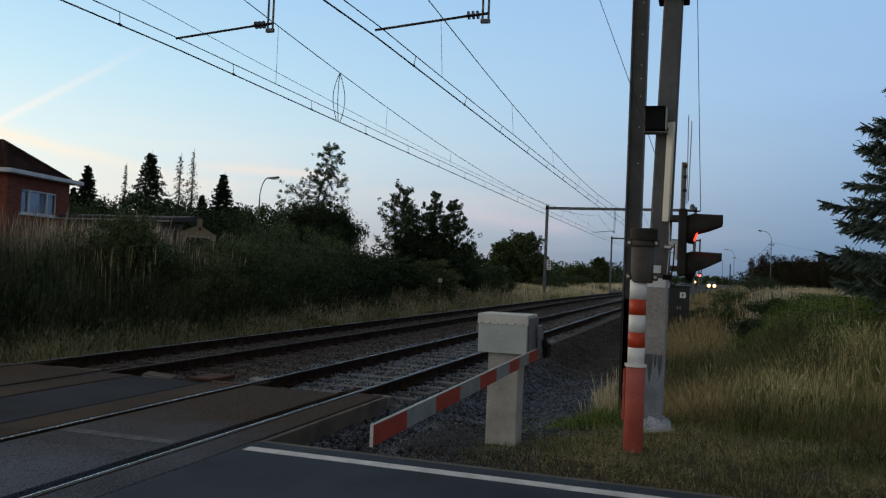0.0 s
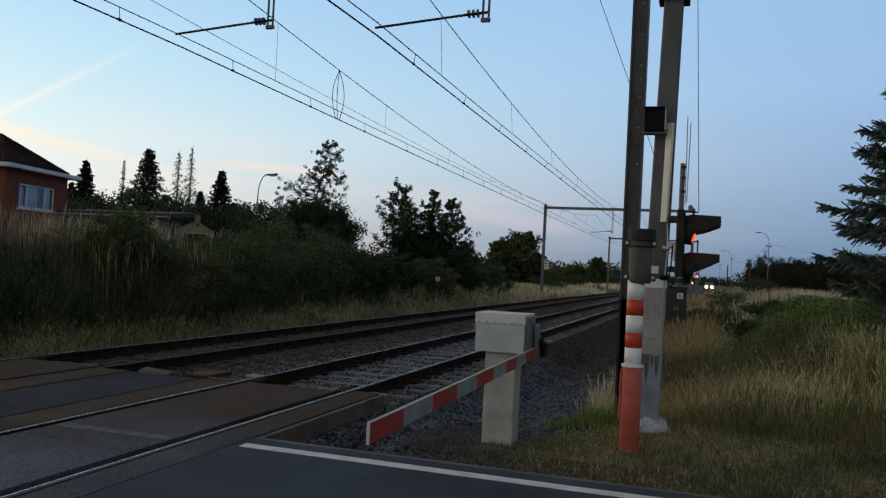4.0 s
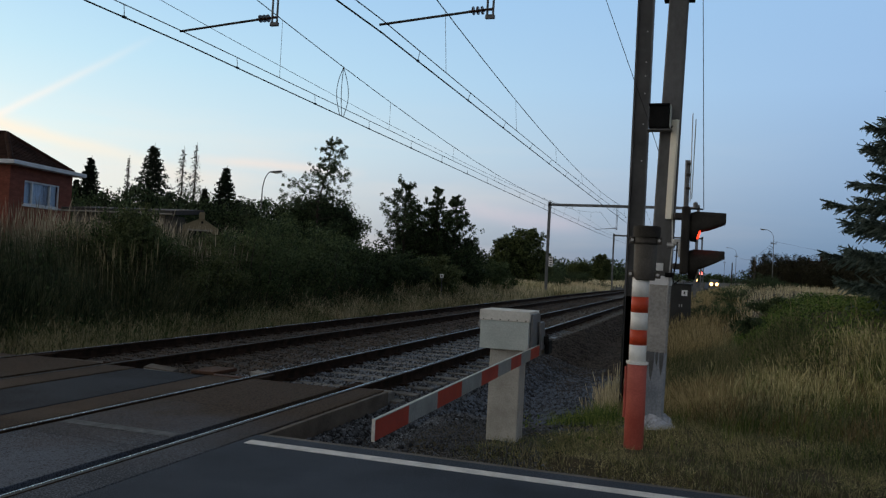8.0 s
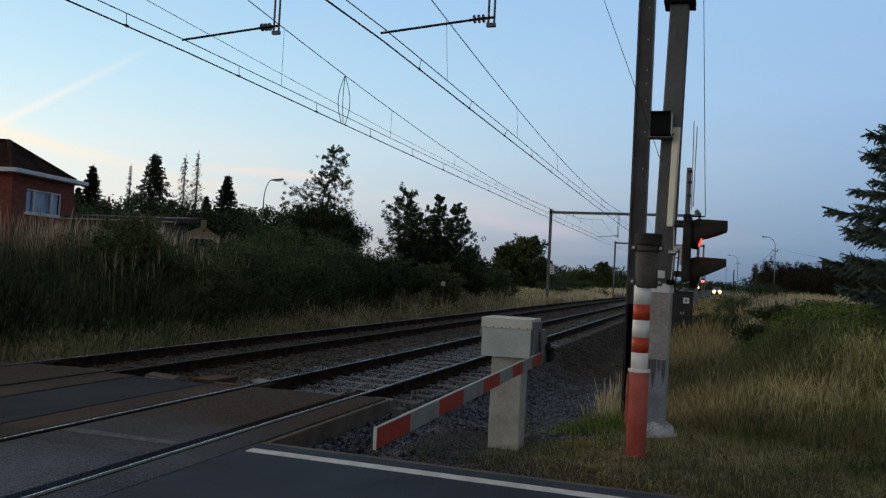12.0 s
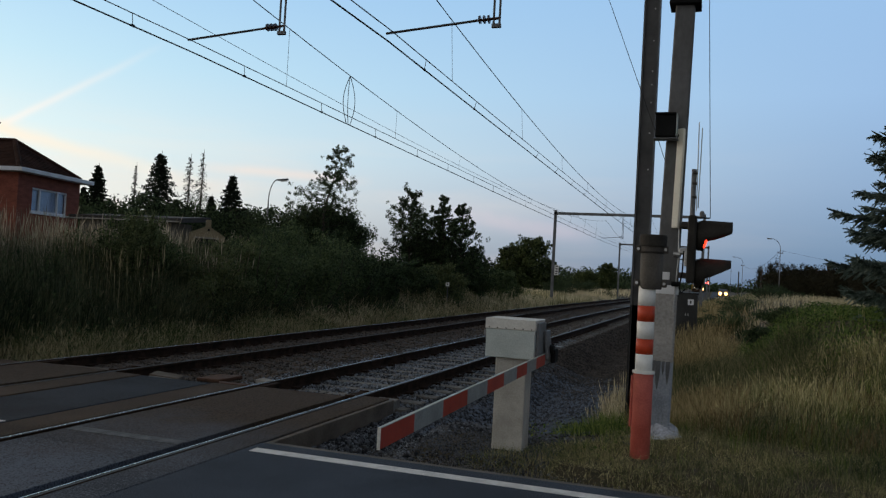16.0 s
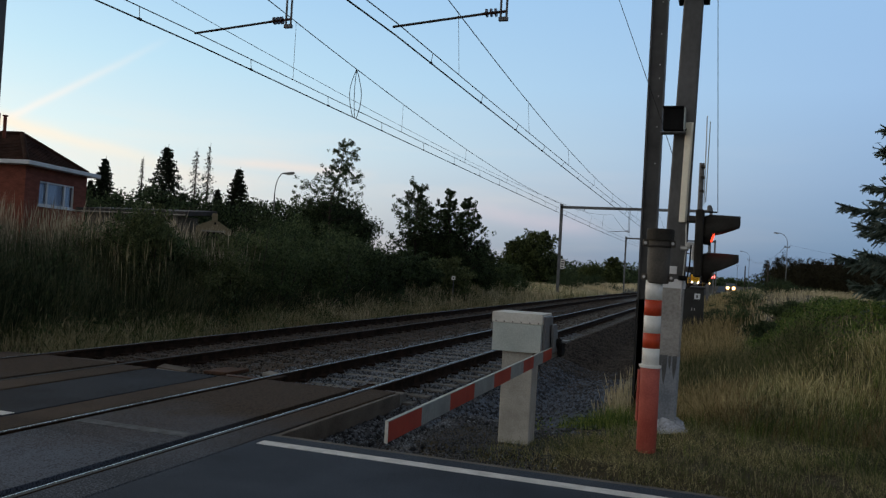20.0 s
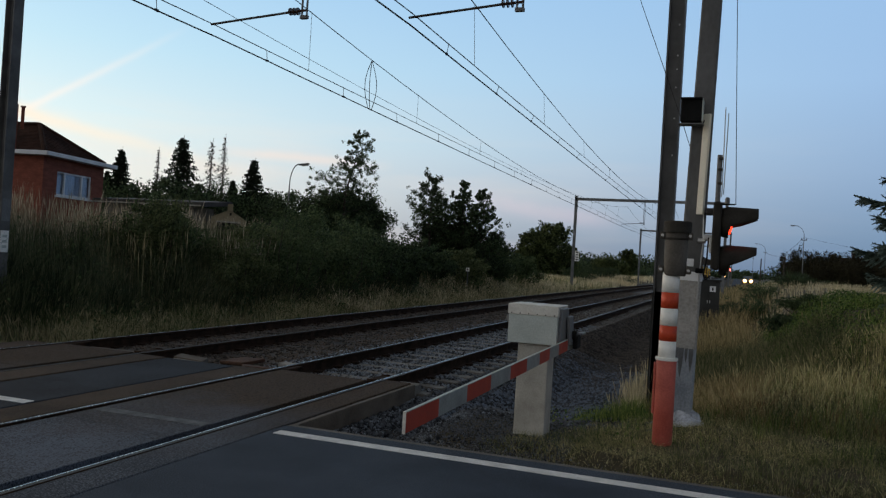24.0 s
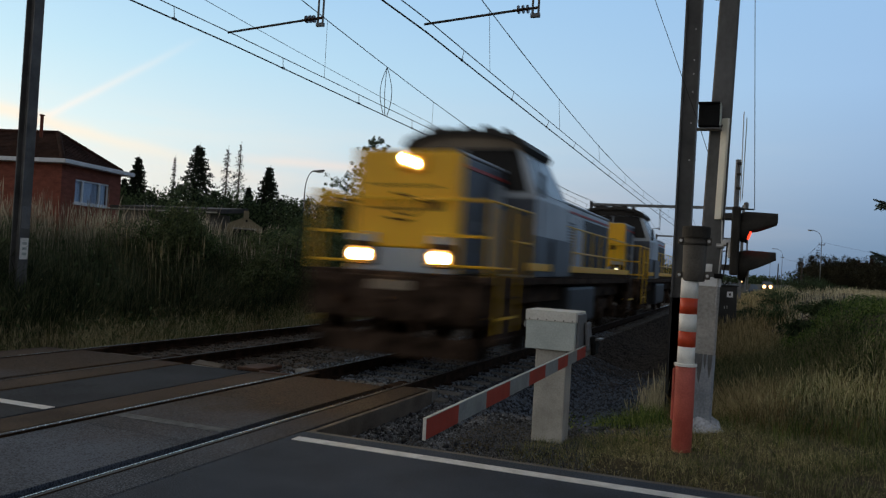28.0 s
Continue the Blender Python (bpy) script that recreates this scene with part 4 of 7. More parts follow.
def tree(name, label, place, height, spread, seed, leaf=LEAF_DARK, count=7000, size=0.2, low=0.22, shape="round", limbs=16, clump=0.16, group="", lean=0.0):
    rng = np.random.default_rng(seed)
    t = thing(name, place, label, "tree", group)
    bends = [(lean * u ** 3 + 0.03 * height * rng.normal() * u, 0.03 * height * rng.normal() * u, height * u) for u in (0, 0.25, 0.5, 0.75, 0.97)]
    r0 = height * (0.012 if shape == "airy" else 0.020)
    wood = tube(bends, [r0, r0 * 0.8, r0 * 0.6, r0 * 0.35, r0 * 0.08], 7)
    path = np.array(bends)
    centres, sizes = [], []
    for k in range(limbs):
        u = low + (0.97 - low) * (k + rng.uniform(0, 0.8)) / limbs
        base = np.array([np.interp(u * height, path[:, 2], path[:, i]) for i in range(3)])
        if shape == "round":
            reach = spread * math.sin(math.pi * (0.16 + 0.8 * (u - low) / (1 - low))) ** 0.7
        elif shape == "upright":
            reach = spread * (0.12 + 0.9 * (1 - (u - low) / (1 - low)) ** 0.75) * (0.5 + 0.7 * rng.random())
        else:
            reach = spread * (1.05 - 0.85 * (u - low) / (1 - low)) * (0.3 + 1.05 * rng.random())
        az = k * 2.399 + rng.uniform(-0.5, 0.5)
        rise = {"airy": rng.uniform(0.05, 0.5), "upright": rng.uniform(0.4, 0.95)}.get(shape, rng.uniform(0.15, 0.55)) * reach
        tip = base + np.array([math.cos(az) * reach, math.sin(az) * reach, rise])
        midp = (base + tip) / 2 + rng.normal(size=3) * reach * 0.07 - np.array([0, 0, 0.05 * reach])
        rl = r0 * 0.32 * (1.1 - u)
        tube([base, midp, tip], [rl, rl * 0.6, rl * 0.15], 5, wood)
        for w in (0.4, 0.6, 0.78, 0.92, 1.0):
            c = base * (1 - w) ** 2 + 2 * midp * w * (1 - w) + tip * w * w
            centres.append(c + rng.normal(size=3) * reach * 0.06)
            sizes += [0.3 + 0.7 * min(reach / spread, 1.0)] * 3
            for j in range(2):
                off = rng.normal(size=3) * reach * 0.20
                tube([c, c + off], [rl * 0.22, rl * 0.06], 4, wood)
                centres.append(c + off)
    centres.append(path[-1])
    sizes = np.array(sizes + [0.3])
    part("trunk", wood, BARK, t, "trunk with bare limbs")
    centres = np.array(centres)
    pick = rng.choice(len(centres), count, p=sizes ** 1.3 / np.sum(sizes ** 1.3))
    weight = (rng.random(len(centres)) * 0.8 + 0.45) * sizes
    pts = centres[pick] + unit(rng, count) * (rng.random(count) ** 0.45 * 1.75 * spread * clump * weight[pick])[:, None]
    pts = pts[pts[:, 2] > 0.1]
    finish("crown", quad_mesh("crown", leaf_quads(rng, pts, size)), leaf, t, "uneven leafy crown with gaps")
    return t


def conifer(name, label, place, height, spread, seed, leaf=NEEDLE, whorls=26, per=9, twigs=9, size=0.28, low=0.08, droop=0.25, bare=0.0, group="", narrow=0.28):
    rng = np.random.default_rng(seed)
    t = thing(name, place, label, "tree", group)
    r0 = height * 0.014
    wood = tube([(0, 0, 0), (0, 0, height * 0.5), (0.01 * height, 0, height)], [r0, r0 * 0.6, r0 * 0.08], 7)
    pts = []
    for k in range(whorls):
        u = low + (0.985 - low) * k / whorls
        reach0 = spread * (1 - u) ** 0.85 + 0.03 * spread
        for j in range(per):
            az = 2 * math.pi * (j + rng.random()) / per + k
            reach = reach0 * rng.uniform(0.65, 1.12)
            d = np.array([math.cos(az), math.sin(az), 0])
            base = np.array([0, 0, u * height + rng.uniform(-0.4, 0.4) * height / whorls])
            mid = base + d * reach * 0.55 + np.array([0, 0, -droop * reach * 0.5])
            tip = base + d * reach + np.array([0, 0, -droop * reach * 0.65])
            tube([base, mid, tip], [r0 * 0.22 * (1.1 - u), r0 * 0.13 * (1.1 - u), r0 * 0.03], 4, wood, caps=False)
            if rng.random() < bare:
                continue
            m = max(3, int(twigs * (0.35 + reach / spread)))
            w = rng.uniform(0.12, 1.02, m)[:, None]
            c = base * (1 - w) ** 2 + 2 * mid * w * (1 - w) + tip * w * w
            cross = np.array([-d[1], d[0], 0])
            width = 0.26 * reach * (1.15 - w)
            pts.append(c + cross * rng.uniform(-1, 1, (m, 1)) * width + np.array([0, 0, -1]) * rng.random((m, 1)) * 0.10 * reach)
    part("trunk", wood, BARK if bare < 0.5 else DEAD_TWIG, t, "straight trunk with whorled branches")
    if pts:
        pts = np.concatenate(pts)
        finish("crown", quad_mesh("crown", leaf_quads(rng, pts, size, narrow, 0.35)), leaf, t, "drooping needle sprays in tiers")
    return t


def shrub(label, place, w, h, seed, leaf=LEAF_MID, count=3500, size=0.11, group="", name="shrub"):
    rng = np.random.default_rng(seed)
    t = thing(name, place, label, "shrub", group)
    stems = bmesh.new()
    centres = []
    for k in range(14):
        az, lean = k * 2.399, rng.uniform(0.1, 0.95)
        top = np.array([math.cos(az) * w * lean * 0.5, math.sin(az) * w * lean * 0.5, h * rng.uniform(0.62, 1.0) * math.sqrt(max(0.08, 1 - lean ** 2 * 0.75))])
        root = np.array([math.cos(az), math.sin(az), 0]) * w * 0.10
        tube([root + (0, 0, -0.15), (root + top) / 2 + rng.normal(size=3) * 0.05 * w, top], [0.022, 0.014, 0.005], 4, stems)
        for u in (0.3, 0.5, 0.7, 0.85, 1.0):
            centres.append(root * (1 - u) + top * u)
            centres.append(root * (1 - u) + top * u + rng.normal(size=3) * np.array([w, w, h]) * 0.09)
    part("stem", stems, BARK, t)
    centres = np.array(centres)
    pick = rng.integers(0, len(centres), count)
    pts = centres[pick] + unit(rng, count) * (rng.random((count, 1)) ** 0.5) * np.array([w, w, h]) * (0.07 + 0.08 * rng.random(len(centres)))[pick][:, None]
    pts[:, 2] = np.maximum(pts[:, 2], rng.uniform(0, 0.3, count))
    finish("foliage", quad_mesh("foliage", leaf_quads(rng, pts, size, 0.6)), leaf, t)
    return t


def blades(name, label, x, y, heights, width, material, seed, lean=0.35, plume=0.0, tuft=0, radius=0.06):
    """Grass: each blade bends over in two steps; plumed ones end in a thicker ear; tufts spread from one root."""
    rng = np.random.default_rng(seed)
    size = np.ones(len(x))
    if tuft:
        size = np.repeat(rng.uniform(0.55, 1.15, len(x)), tuft)
        x, y = np.repeat(x, tuft), np.repeat(y, tuft)
        ox, oy = rng.normal(size=len(x)) * radius, rng.normal(size=len(x)) * radius
        x, y = x + ox, y + oy
    n = len(x)
    z = ground_height(x, y) - 0.03
    root = np.stack([x, y, z], 1)
    az, face = rng.uniform(0, 2 * math.pi, n), rng.uniform(0, 2 * math.pi, n)
    if tuft:
        az = np.arctan2(oy, ox) + rng.normal(size=n) * 0.5
    h = rng.uniform(heights[0], heights[1], n) * size
    bend = h * lean * rng.random(n)
    d = np.stack([np.cos(az), np.sin(az), 0 * az], 1)
    f = np.stack([np.cos(face), np.sin(face), 0 * az], 1)
    w = (width * rng.uniform(0.6, 1.4, n))[:, None]
    mid = root + d * (bend * 0.3)[:, None] + np.stack([0 * h, 0 * h, h * 0.6], 1)
    tip = root + d * bend[:, None] + np.stack([0 * h, 0 * h, h], 1)
    eared = rng.random((n, 1)) < plume
    wm = np.where(eared, w * 0.55, w * 0.75)
    wt = np.where(eared, w * 0.25, w * 0.12)
    v = np.stack([root - f * w / 2, root + f * w / 2, mid - f * wm / 2, mid + f * wm / 2, tip - f * wt / 2, tip + f * wt / 2], 1)
    if plume:
        # spindle-shaped ears on the upper third of the stalks
        e = eared[:, 0]
        low_end, top = mid[e] + (tip[e] - mid[e]) * 0.25, tip[e] + (tip[e] - mid[e]) * 0.12
        belly, wide = (low_end + top) / 2, f[e] * w[e] * 1.15
        ears = np.stack([low_end, belly + wide, top, belly - wide], 1).reshape(-1, 3)
    i = np.arange(n)[:, None] * 6
    corners = np.concatenate([i + np.array([[0, 1, 3, 2]]), i + np.array([[2, 3, 5, 4]])], 0)
    v = v.reshape(-1, 3)
    if plume:
        corners = np.concatenate([corners, len(v) + np.arange(len(ears)).reshape(-1, 4)], 0)
        v = np.concatenate([v, ears], 0)
    me = faces_mesh(name, v, 4, corners)
    return tagged(finish(name, me, material), label, "grass", kind="stuff")


def scatter(seed, n, x0, x1, y0, y1, patch=0.0, scale=0.6):
    """Random places in a rectangle, thinned into patches."""
    rng = np.random.default_rng(seed)
    x, y = rng.uniform(x0, x1, n), rng.uniform(y0, y1, n)
    if patch:
        field = np.sin(x * 1.9 * scale + seed) + np.sin(y * 1.3 * scale + 2 * seed) + np.sin((x + y) * 2.7 * scale) + np.sin((x - 0.6 * y) * 4.1 * scale + seed)
        keep = field * 0.25 + 0.5 + rng.uniform(-0.4, 0.4, n) > patch
        x, y = x[keep], y[keep]
    return x, y


# grass beyond the tracks
blades("bank_grass", "olive grass on the bank beyond the tracks", *scatter(1, 22000, -16, -12.1, 8, 40), (0.25, 0.65), 0.014, GRASS_DARK, 1)
blades("bank_dry_grass", "dry brownish grass on the foot of the bank", *scatter(15, 22000, -13.6, -10.8, 8, 44, 0.40), (0.2, 0.55), 0.008, GRASS_BANK, 15, 0.7, 0.3)
blades("rail_side_grass", "pale green grass beside the far rail", *scatter(26, 6500, -12.4, -10.85, 8.0, 34, 0.25, 0.7), (0.14, 0.50), 0.008, GRASS_MIX, 26, 0.7, 0.2, 9, 0.09)
blades("dry_tufts", "pale dry grass tufts at the foot of the bank", *scatter(24, 1300, -13.2, -10.9, 22, 60, 0.45, 0.5), (0.25, 0.7), 0.013, STRAW_FIELD, 24, 0.6, 0.4, 9, 0.12)
blades("bank_reeds", "tall pale seeding grass on the bank", *scatter(2, 4600, -20, -14.4, 8, 27, 0.5), (0.75, 1.3), 0.006, STRAW_PALE, 2, 0.3, 0.6)
blades("tall_reeds", "tall pale reeds with feathery tops on the bank", *scatter(22, 900, -17.6, -14.5, 9.5, 20.5, 0.5, 1.1), (0.8, 1.45), 0.0065, STRAW_PALE, 22, 0.16, 0.75, 5, 0.16)
blades("shrub_reeds", "upright pale reeds before the shrubs", *scatter(35, 60, -14.2, -12.7, 14.6, 16.8), (0.9, 1.7), 0.0055, GRASS_BANK, 35, 0.10, 0.6, 4, 0.15)
blades("further_reeds", "upright pale reeds between the shrubs", *scatter(37, 60, -14.4, -13.0, 18.6, 21.0), (0.9, 1.6), 0.0075, STRAW_PALE, 37, 0.10, 0.6, 4, 0.15)
blades("bank_tall_grass", "tall green grass on the bank", *scatter(3, 16000, -19, -12.2, 8, 30), (0.5, 1.05), 0.013, GRASS_DARK, 3, 0.6)
blades("bank_clumps", "dark arching grass clumps on the bank", *scatter(20, 640, -14.6, -12.3, 8.6, 20, 0.4, 0.8), (0.55, 1.1), 0.014, GRASS_DARK, 20, 1.0, tuft=26, radius=0.13)
blades("trackside_grass", "dry pale grass strip along the far track", *scatter(4, 20000, -12.0, -10.6, 8, 75, 0.36), (0.12, 0.36), 0.008, STRAW, 4, 0.6)
blades("far_field_grass", "pale dry field beside the tracks further along", *scatter(5, 5000, -60, -12.6, 100, 200), (0.5, 1.0), 0.14, FIELD_PALE, 5)
blades("field_grass", "pale dry field grass beside the tracks", *scatter(25, 15000, -30, -11.6, 52, 104), (0.35, 0.75), 0.05, FIELD_PALE, 25, 0.5)
blades("far_bank_grass", "mixed grass along the tracks further on", *scatter(6, 12000, -18, -11.0, 38, 80, 0.35), (0.3, 0.8), 0.026, GRASS_MIX, 6)
# grass beside the road and on the mound
def verge(seed, n, x0, x1, y0, y1, patch=0.0, scale=0.6):
    """Places on the verge that stay clear of the ballast slope and thin out towards the road edge."""
    x, y = scatter(seed, n, x0, x1, y0, y1, patch, scale)
    keep = x > np.minimum(-1.8 + (y - 7.2) * 0.6, -1.0)
    return x[keep], y[keep]


blades("verge_grass", "short dark verge grass beside the road", *verge(7, 19000, -2.6, 7, 6.58, 10.4, 0.24, 1.9), (0.035, 0.13), 0.0036, GRASS_VERGE, 7, 1.0, tuft=8, radius=0.035)
blades("verge_straw", "flattened straw on the verge", *verge(16, 6200, -1.8, 2.6, 6.55, 9.4, 0.52, 1.2), (0.02, 0.10), 0.0032, STRAW_BRIGHT, 16, 2.6, tuft=7, radius=0.06)
blades("verge_tufts", "taller green tufts on the verge", *verge(17, 1300, -1.9, 7, 7.5, 10.2, 0.55, 1.4), (0.10, 0.30), 0.0036, GRASS_GREEN, 17, 0.8, tuft=9, radius=0.03)
blades("cess_straw", "tall dry straw grass beside the near track", *verge(8, 900, -1.2, 0.4, 9.4, 12.6, 0.46, 1.2), (0.15, 0.45), 0.0042, STRAW, 8, 0.6, 0.4, 12, 0.05)
blades("cess_tall_straw", "tall pale dry grass between track and mound", *scatter(29, 1400, -0.9, 0.45, 17.6, 28, 0.42, 1.6), (0.2, 0.66), 0.0055, STRAW, 29, 0.5, 0.6, 9, 0.09)
blades("cess_weeds", "dark green weeds at the foot of the mound", *scatter(30, 2600, -0.7, 1.6, 12.6, 17.2, 0.22, 1.3), (0.16, 0.46), 0.006, GRASS_OLIVE, 30, 1.0, tuft=9, radius=0.09)
blades("cess_grass", "green grass beside the near track", *verge(18, 1500, -1.3, 0.8, 9.2, 24, 0.40, 1.0), (0.15, 0.42), 0.0045, GRASS_MIX, 18, 0.7, tuft=10, radius=0.06)
blades("leg_straw", "straw tufts round the foot of the portal leg", *scatter(27, 75, -1.46, -1.18, 10.6, 12.8), (0.22, 0.66), 0.0042, STRAW_FIELD, 27, 0.22, 0.5, 9, 0.045)
blades("ballast_weeds", "fresh green weeds at the edge of the ballast", *scatter(28, 120, -1.62, -1.0, 8.8, 10.0), (0.08, 0.30), 0.006, GRASS_GREEN, 28, 0.8, 0.0, 12, 0.06)
blades("far_cess_straw", "dry grass along the near track further on", *scatter(9, 9000, -2.4, 1.2, 24, 90, 0.4), (0.3, 0.75), 0.015, STRAW, 9, 0.4, 0.4)
blades("meadow_grass", "mixed dry and green meadow grass", *scatter(10, 5600, -0.4, 8, 8.9, 14.4), (0.07, 0.28), 0.0034, GRASS_MIX, 10, 1.0, tuft=11, radius=0.05)
blades("meadow_dark_grass", "dark green grass between the straw", *scatter(23, 4200, -0.4, 8, 8.8, 12.6, 0.48, 0.8), (0.10, 0.34), 0.0044, GRASS_GREEN, 23, 0.9, tuft=10, radius=0.06)
blades("meadow_straw", "upright seeding straw stalks in the meadow", *scatter(11, 4600, -0.2, 9, 9.8, 13.8, 0.50, 1.7), (0.10, 0.48), 0.0028, STRAW_BRIGHT, 11, 0.5, 0.55, 6, 0.09)
blades("meadow_clumps", "dark green and brown grass clumps in the meadow", *scatter(36, 900, 0.2, 6, 8.9, 11.6, 0.48, 1.9), (0.12, 0.36), 0.0055, GRASS_DARK, 36, 0.9, tuft=14, radius=0.08)
blades("meadow_brown_stalks", "reddish brown seed stalks in the meadow", *scatter(39, 1500, -0.2, 6, 8.8, 12.0, 0.45, 1.6), (0.14, 0.42), 0.0034, RED_STALK, 39, 0.5, 0.4, 7, 0.07)
blades("meadow_pale_straw", "pale straw heads on the slope of the mound", *scatter(38, 1250, 0.8, 6, 10.6, 12.9, 0.46, 1.3), (0.22, 0.52), 0.0036, STRAW_BRIGHT, 38, 0.6, 0.5, 6, 0.08)
blades("verge_clumps", "dark green grass clumps on the verge", *scatter(40, 1200, 1.0, 4.5, 7.6, 9.6, 0.42, 1.7), (0.06, 0.20), 0.0045, GRASS_DARK, 40, 1.1, tuft=12, radius=0.06)
blades("mound_grass", "short fresh green grass on the mound", *scatter(12, 5800, 0.5, 10, 12.8, 24), (0.06, 0.20), 0.0075, GRASS_GREEN, 12, 1.1, tuft=8, radius=0.08)
blades("mound_dry_tufts", "thin pale stalks on the mound", *scatter(19, 260, 0.6, 12, 12.5, 22, 0.6), (0.2, 0.45), 0.0045, STRAW, 19, 0.4, 0.6, 5, 0.06)
blades("mound_top_grass", "pale dry grass on top of the mound", *scatter(13, 17000, 0.2, 16, 24, 62, 0.42), (0.18, 0.40), 0.013, STRAW_FIELD, 13, 0.4, 0.4)
blades("far_meadow_grass", "grass before the distant road", *scatter(14, 10000, -2, 45, 60, 115, 0.3), (0.3, 0.7), 0.05, GRASS_MIX, 14)


def low_weeds():
    rng = np.random.default_rng(21)
    for name, label, n, x0, x1, y0, y1, hmax, size, leaf, seed in (("bank_weeds", "low leafy weeds covering the bank", 42000, -19, -11.4, 8, 42, 0.7, 0.09, LEAF_MID, 31), ("meadow_weeds", "low leafy weeds covering the mound", 75000, 0.6, 9.5, 12.9, 22, 0.26, 0.045, LEAF_FRESH, 32), ("verge_thatch", "brown dead leaves and thatch on the verge", 15000, -1.9, 6, 6.56, 9.6, 0.012, 0.022, BROWN_THATCH, 34), ("verge_weeds", "small green weeds by the barrier", 900, -1.8, -0.8, 7.4, 9.2, 0.14, 0.035, GRASS_GREEN, 33)):
        x, y = scatter(seed, n, x0, x1, y0, y1, {32: 0.12, 34: 0.35}.get(seed, 0.5), 0.9)
        z = ground_height(x, y) + rng.random(len(x)) ** 1.5 * hmax
        me = quad_mesh(name, leaf_quads(rng, np.stack([x, y, z], 1), size, 0.2 if seed == 34 else 0.6))
        tagged(finish(name, me, leaf), label, "weeds", kind="stuff")


low_weeds()


def gz(x, y):
    return float(ground_height(x, y))


def planted(x, y):
    return (x, y, gz(x, y) - 0.05)


# shrubs along the far bank: x, y, width, height
for k, (x, y, w, h, leaf) in enumerate(((-13.9, 17.1, 1.5, 2.4, LEAF_OLIVE), (-14.6, 17.6, 3.0, 1.9, LEAF_MID), (-13.0, 19.0, 2.8, 1.9, LEAF_OLIVE), (-12.9, 21.4, 3.2, 2.3, LEAF_MID), (-14.8, 22.0, 3.2, 2.2, LEAF_OLIVE), (-12.7, 24.4, 3.0, 2.2, LEAF_MID), (-15.0, 25.6, 3.6, 2.3, LEAF_MID), (-13.0, 27.6, 3.2, 1.9, LEAF_DARK), (-15.2, 29.4, 3.4, 2.2, LEAF_MID), (-13.2, 31.2, 3.0, 1.9, LEAF_DARK), (-15.8, 33.0, 3.6, 2.4, LEAF_MID), (-13.5, 35.0, 3.0, 1.6, LEAF_DARK), (-13.2, 39.0, 3.2, 1.5, LEAF_OLIVE), (-14.8, 41.5, 3.4, 2.0, LEAF_MID), (-13.6, 45.5, 3.0, 1.7, LEAF_DARK), (-14.8, 49.0, 3.2, 2.0, LEAF_OLIVE), (-13.8, 53.5, 3.0, 1.6, LEAF_MID), (-15.4, 58.0, 3.6, 2.0, LEAF_MID), (-17.0, 20.0, 3.4, 2.4, LEAF_OLIVE), (-17.6, 24.0, 3.4, 2.6, LEAF_MID), (-19.5, 27.0, 3.6, 2.6, LEAF_OLIVE), (-18.5, 21.5, 3.2, 2.3, LEAF_OLIVE), (-15.5, 84.0, 5.0, 1.2, LEAF_DARK), (-16.5, 105.0, 6.0, 1.3, LEAF_DARK))):
    bearing, away = math.degrees(math.atan2(-x, y)), math.hypot(x, y)
    h = min(h + 0.6, 1.6 + away * float(np.interp(bearing, [15, 21.5, 24.5, 27.6, 32.5, 33.8, 35, 36.9, 37.8, 39.6, 40.6, 43], [0.006, 0.012, 0.026, 0.046, 0.046, 0.03, -0.01, -0.005, 0.052, 0.052, -0.005, -0.02])) * (0.86 + 0.17 * math.sin(k * 2.3)) - gz(x, y))
    h *= 1.22 if k == 0 else 1.06
    shrub("dense olive green shrub on the bank" if leaf is LEAF_OLIVE else "dense dark green shrub on the bank", planted(x, y), w, h, 100 + k, leaf, 14000 if y < 22 else 9000, 0.060 if y < 22 else 0.085 if y < 30 else 0.11, "bank shrubs")
for k, (x, y, w, h) in enumerate(((-12.9, 104.0, 3.2, 1.3), (0.6, 27.0, 1.5, 0.85), (1.05, 20.5, 1.2, 0.5), (1.7, 22.5, 1.5, 0.5), (-0.1, 33.0, 2.2, 0.8), (1.2, 37.0, 3.0, 0.9), (2.6, 42.0, 3.2, 0.8))):
    shrub("low dark bramble shrub in rough grass", planted(x, y), w, h, 200 + k, LEAF_MID if k % 2 else LEAF_DARK, 5500, 0.055, "brambles")

# trees beyond the tracks
tree("birch_tree", "airy young birch with feathery leaves", planted(-17.4, 33.9), 7.35 - gz(-17.4, 33.9), 1.6, 7, LEAF_DARK, 21000, 0.068, 0.30, "airy", 44, 0.056, lean=0.75)
tree("bushy_tree", "dense dark tree below the birch", planted(-18.1, 36.4), 4.3 - gz(-18.1, 36.4), 1.65, 8, LEAF_DARK, 13000, 0.12, 0.12, "round", 16, 0.17)
for k, (x, y, hh, sp, sh) in enumerate(((-16.85, 43.7, 6.3, 1.75, "upright"), (-15.1, 44.5, 6.25, 1.15, "upright"), (-13.85, 43.8, 5.7, 1.3, "upright"), (-16.2, 44.8, 4.9, 1.3, "round"), (-16.4, 46.5, 3.5, 1.7, "round"), (-14.0, 46.0, 2.9, 1.3, "round"))):
    tree("alder_tree", "dark upright alder with ragged outline", planted(x, y), hh - gz(x, y), sp, 11 + k, LEAF_DARK, 15000, 0.11, 0.05, sh, 44, 0.088, "alders beside the line")
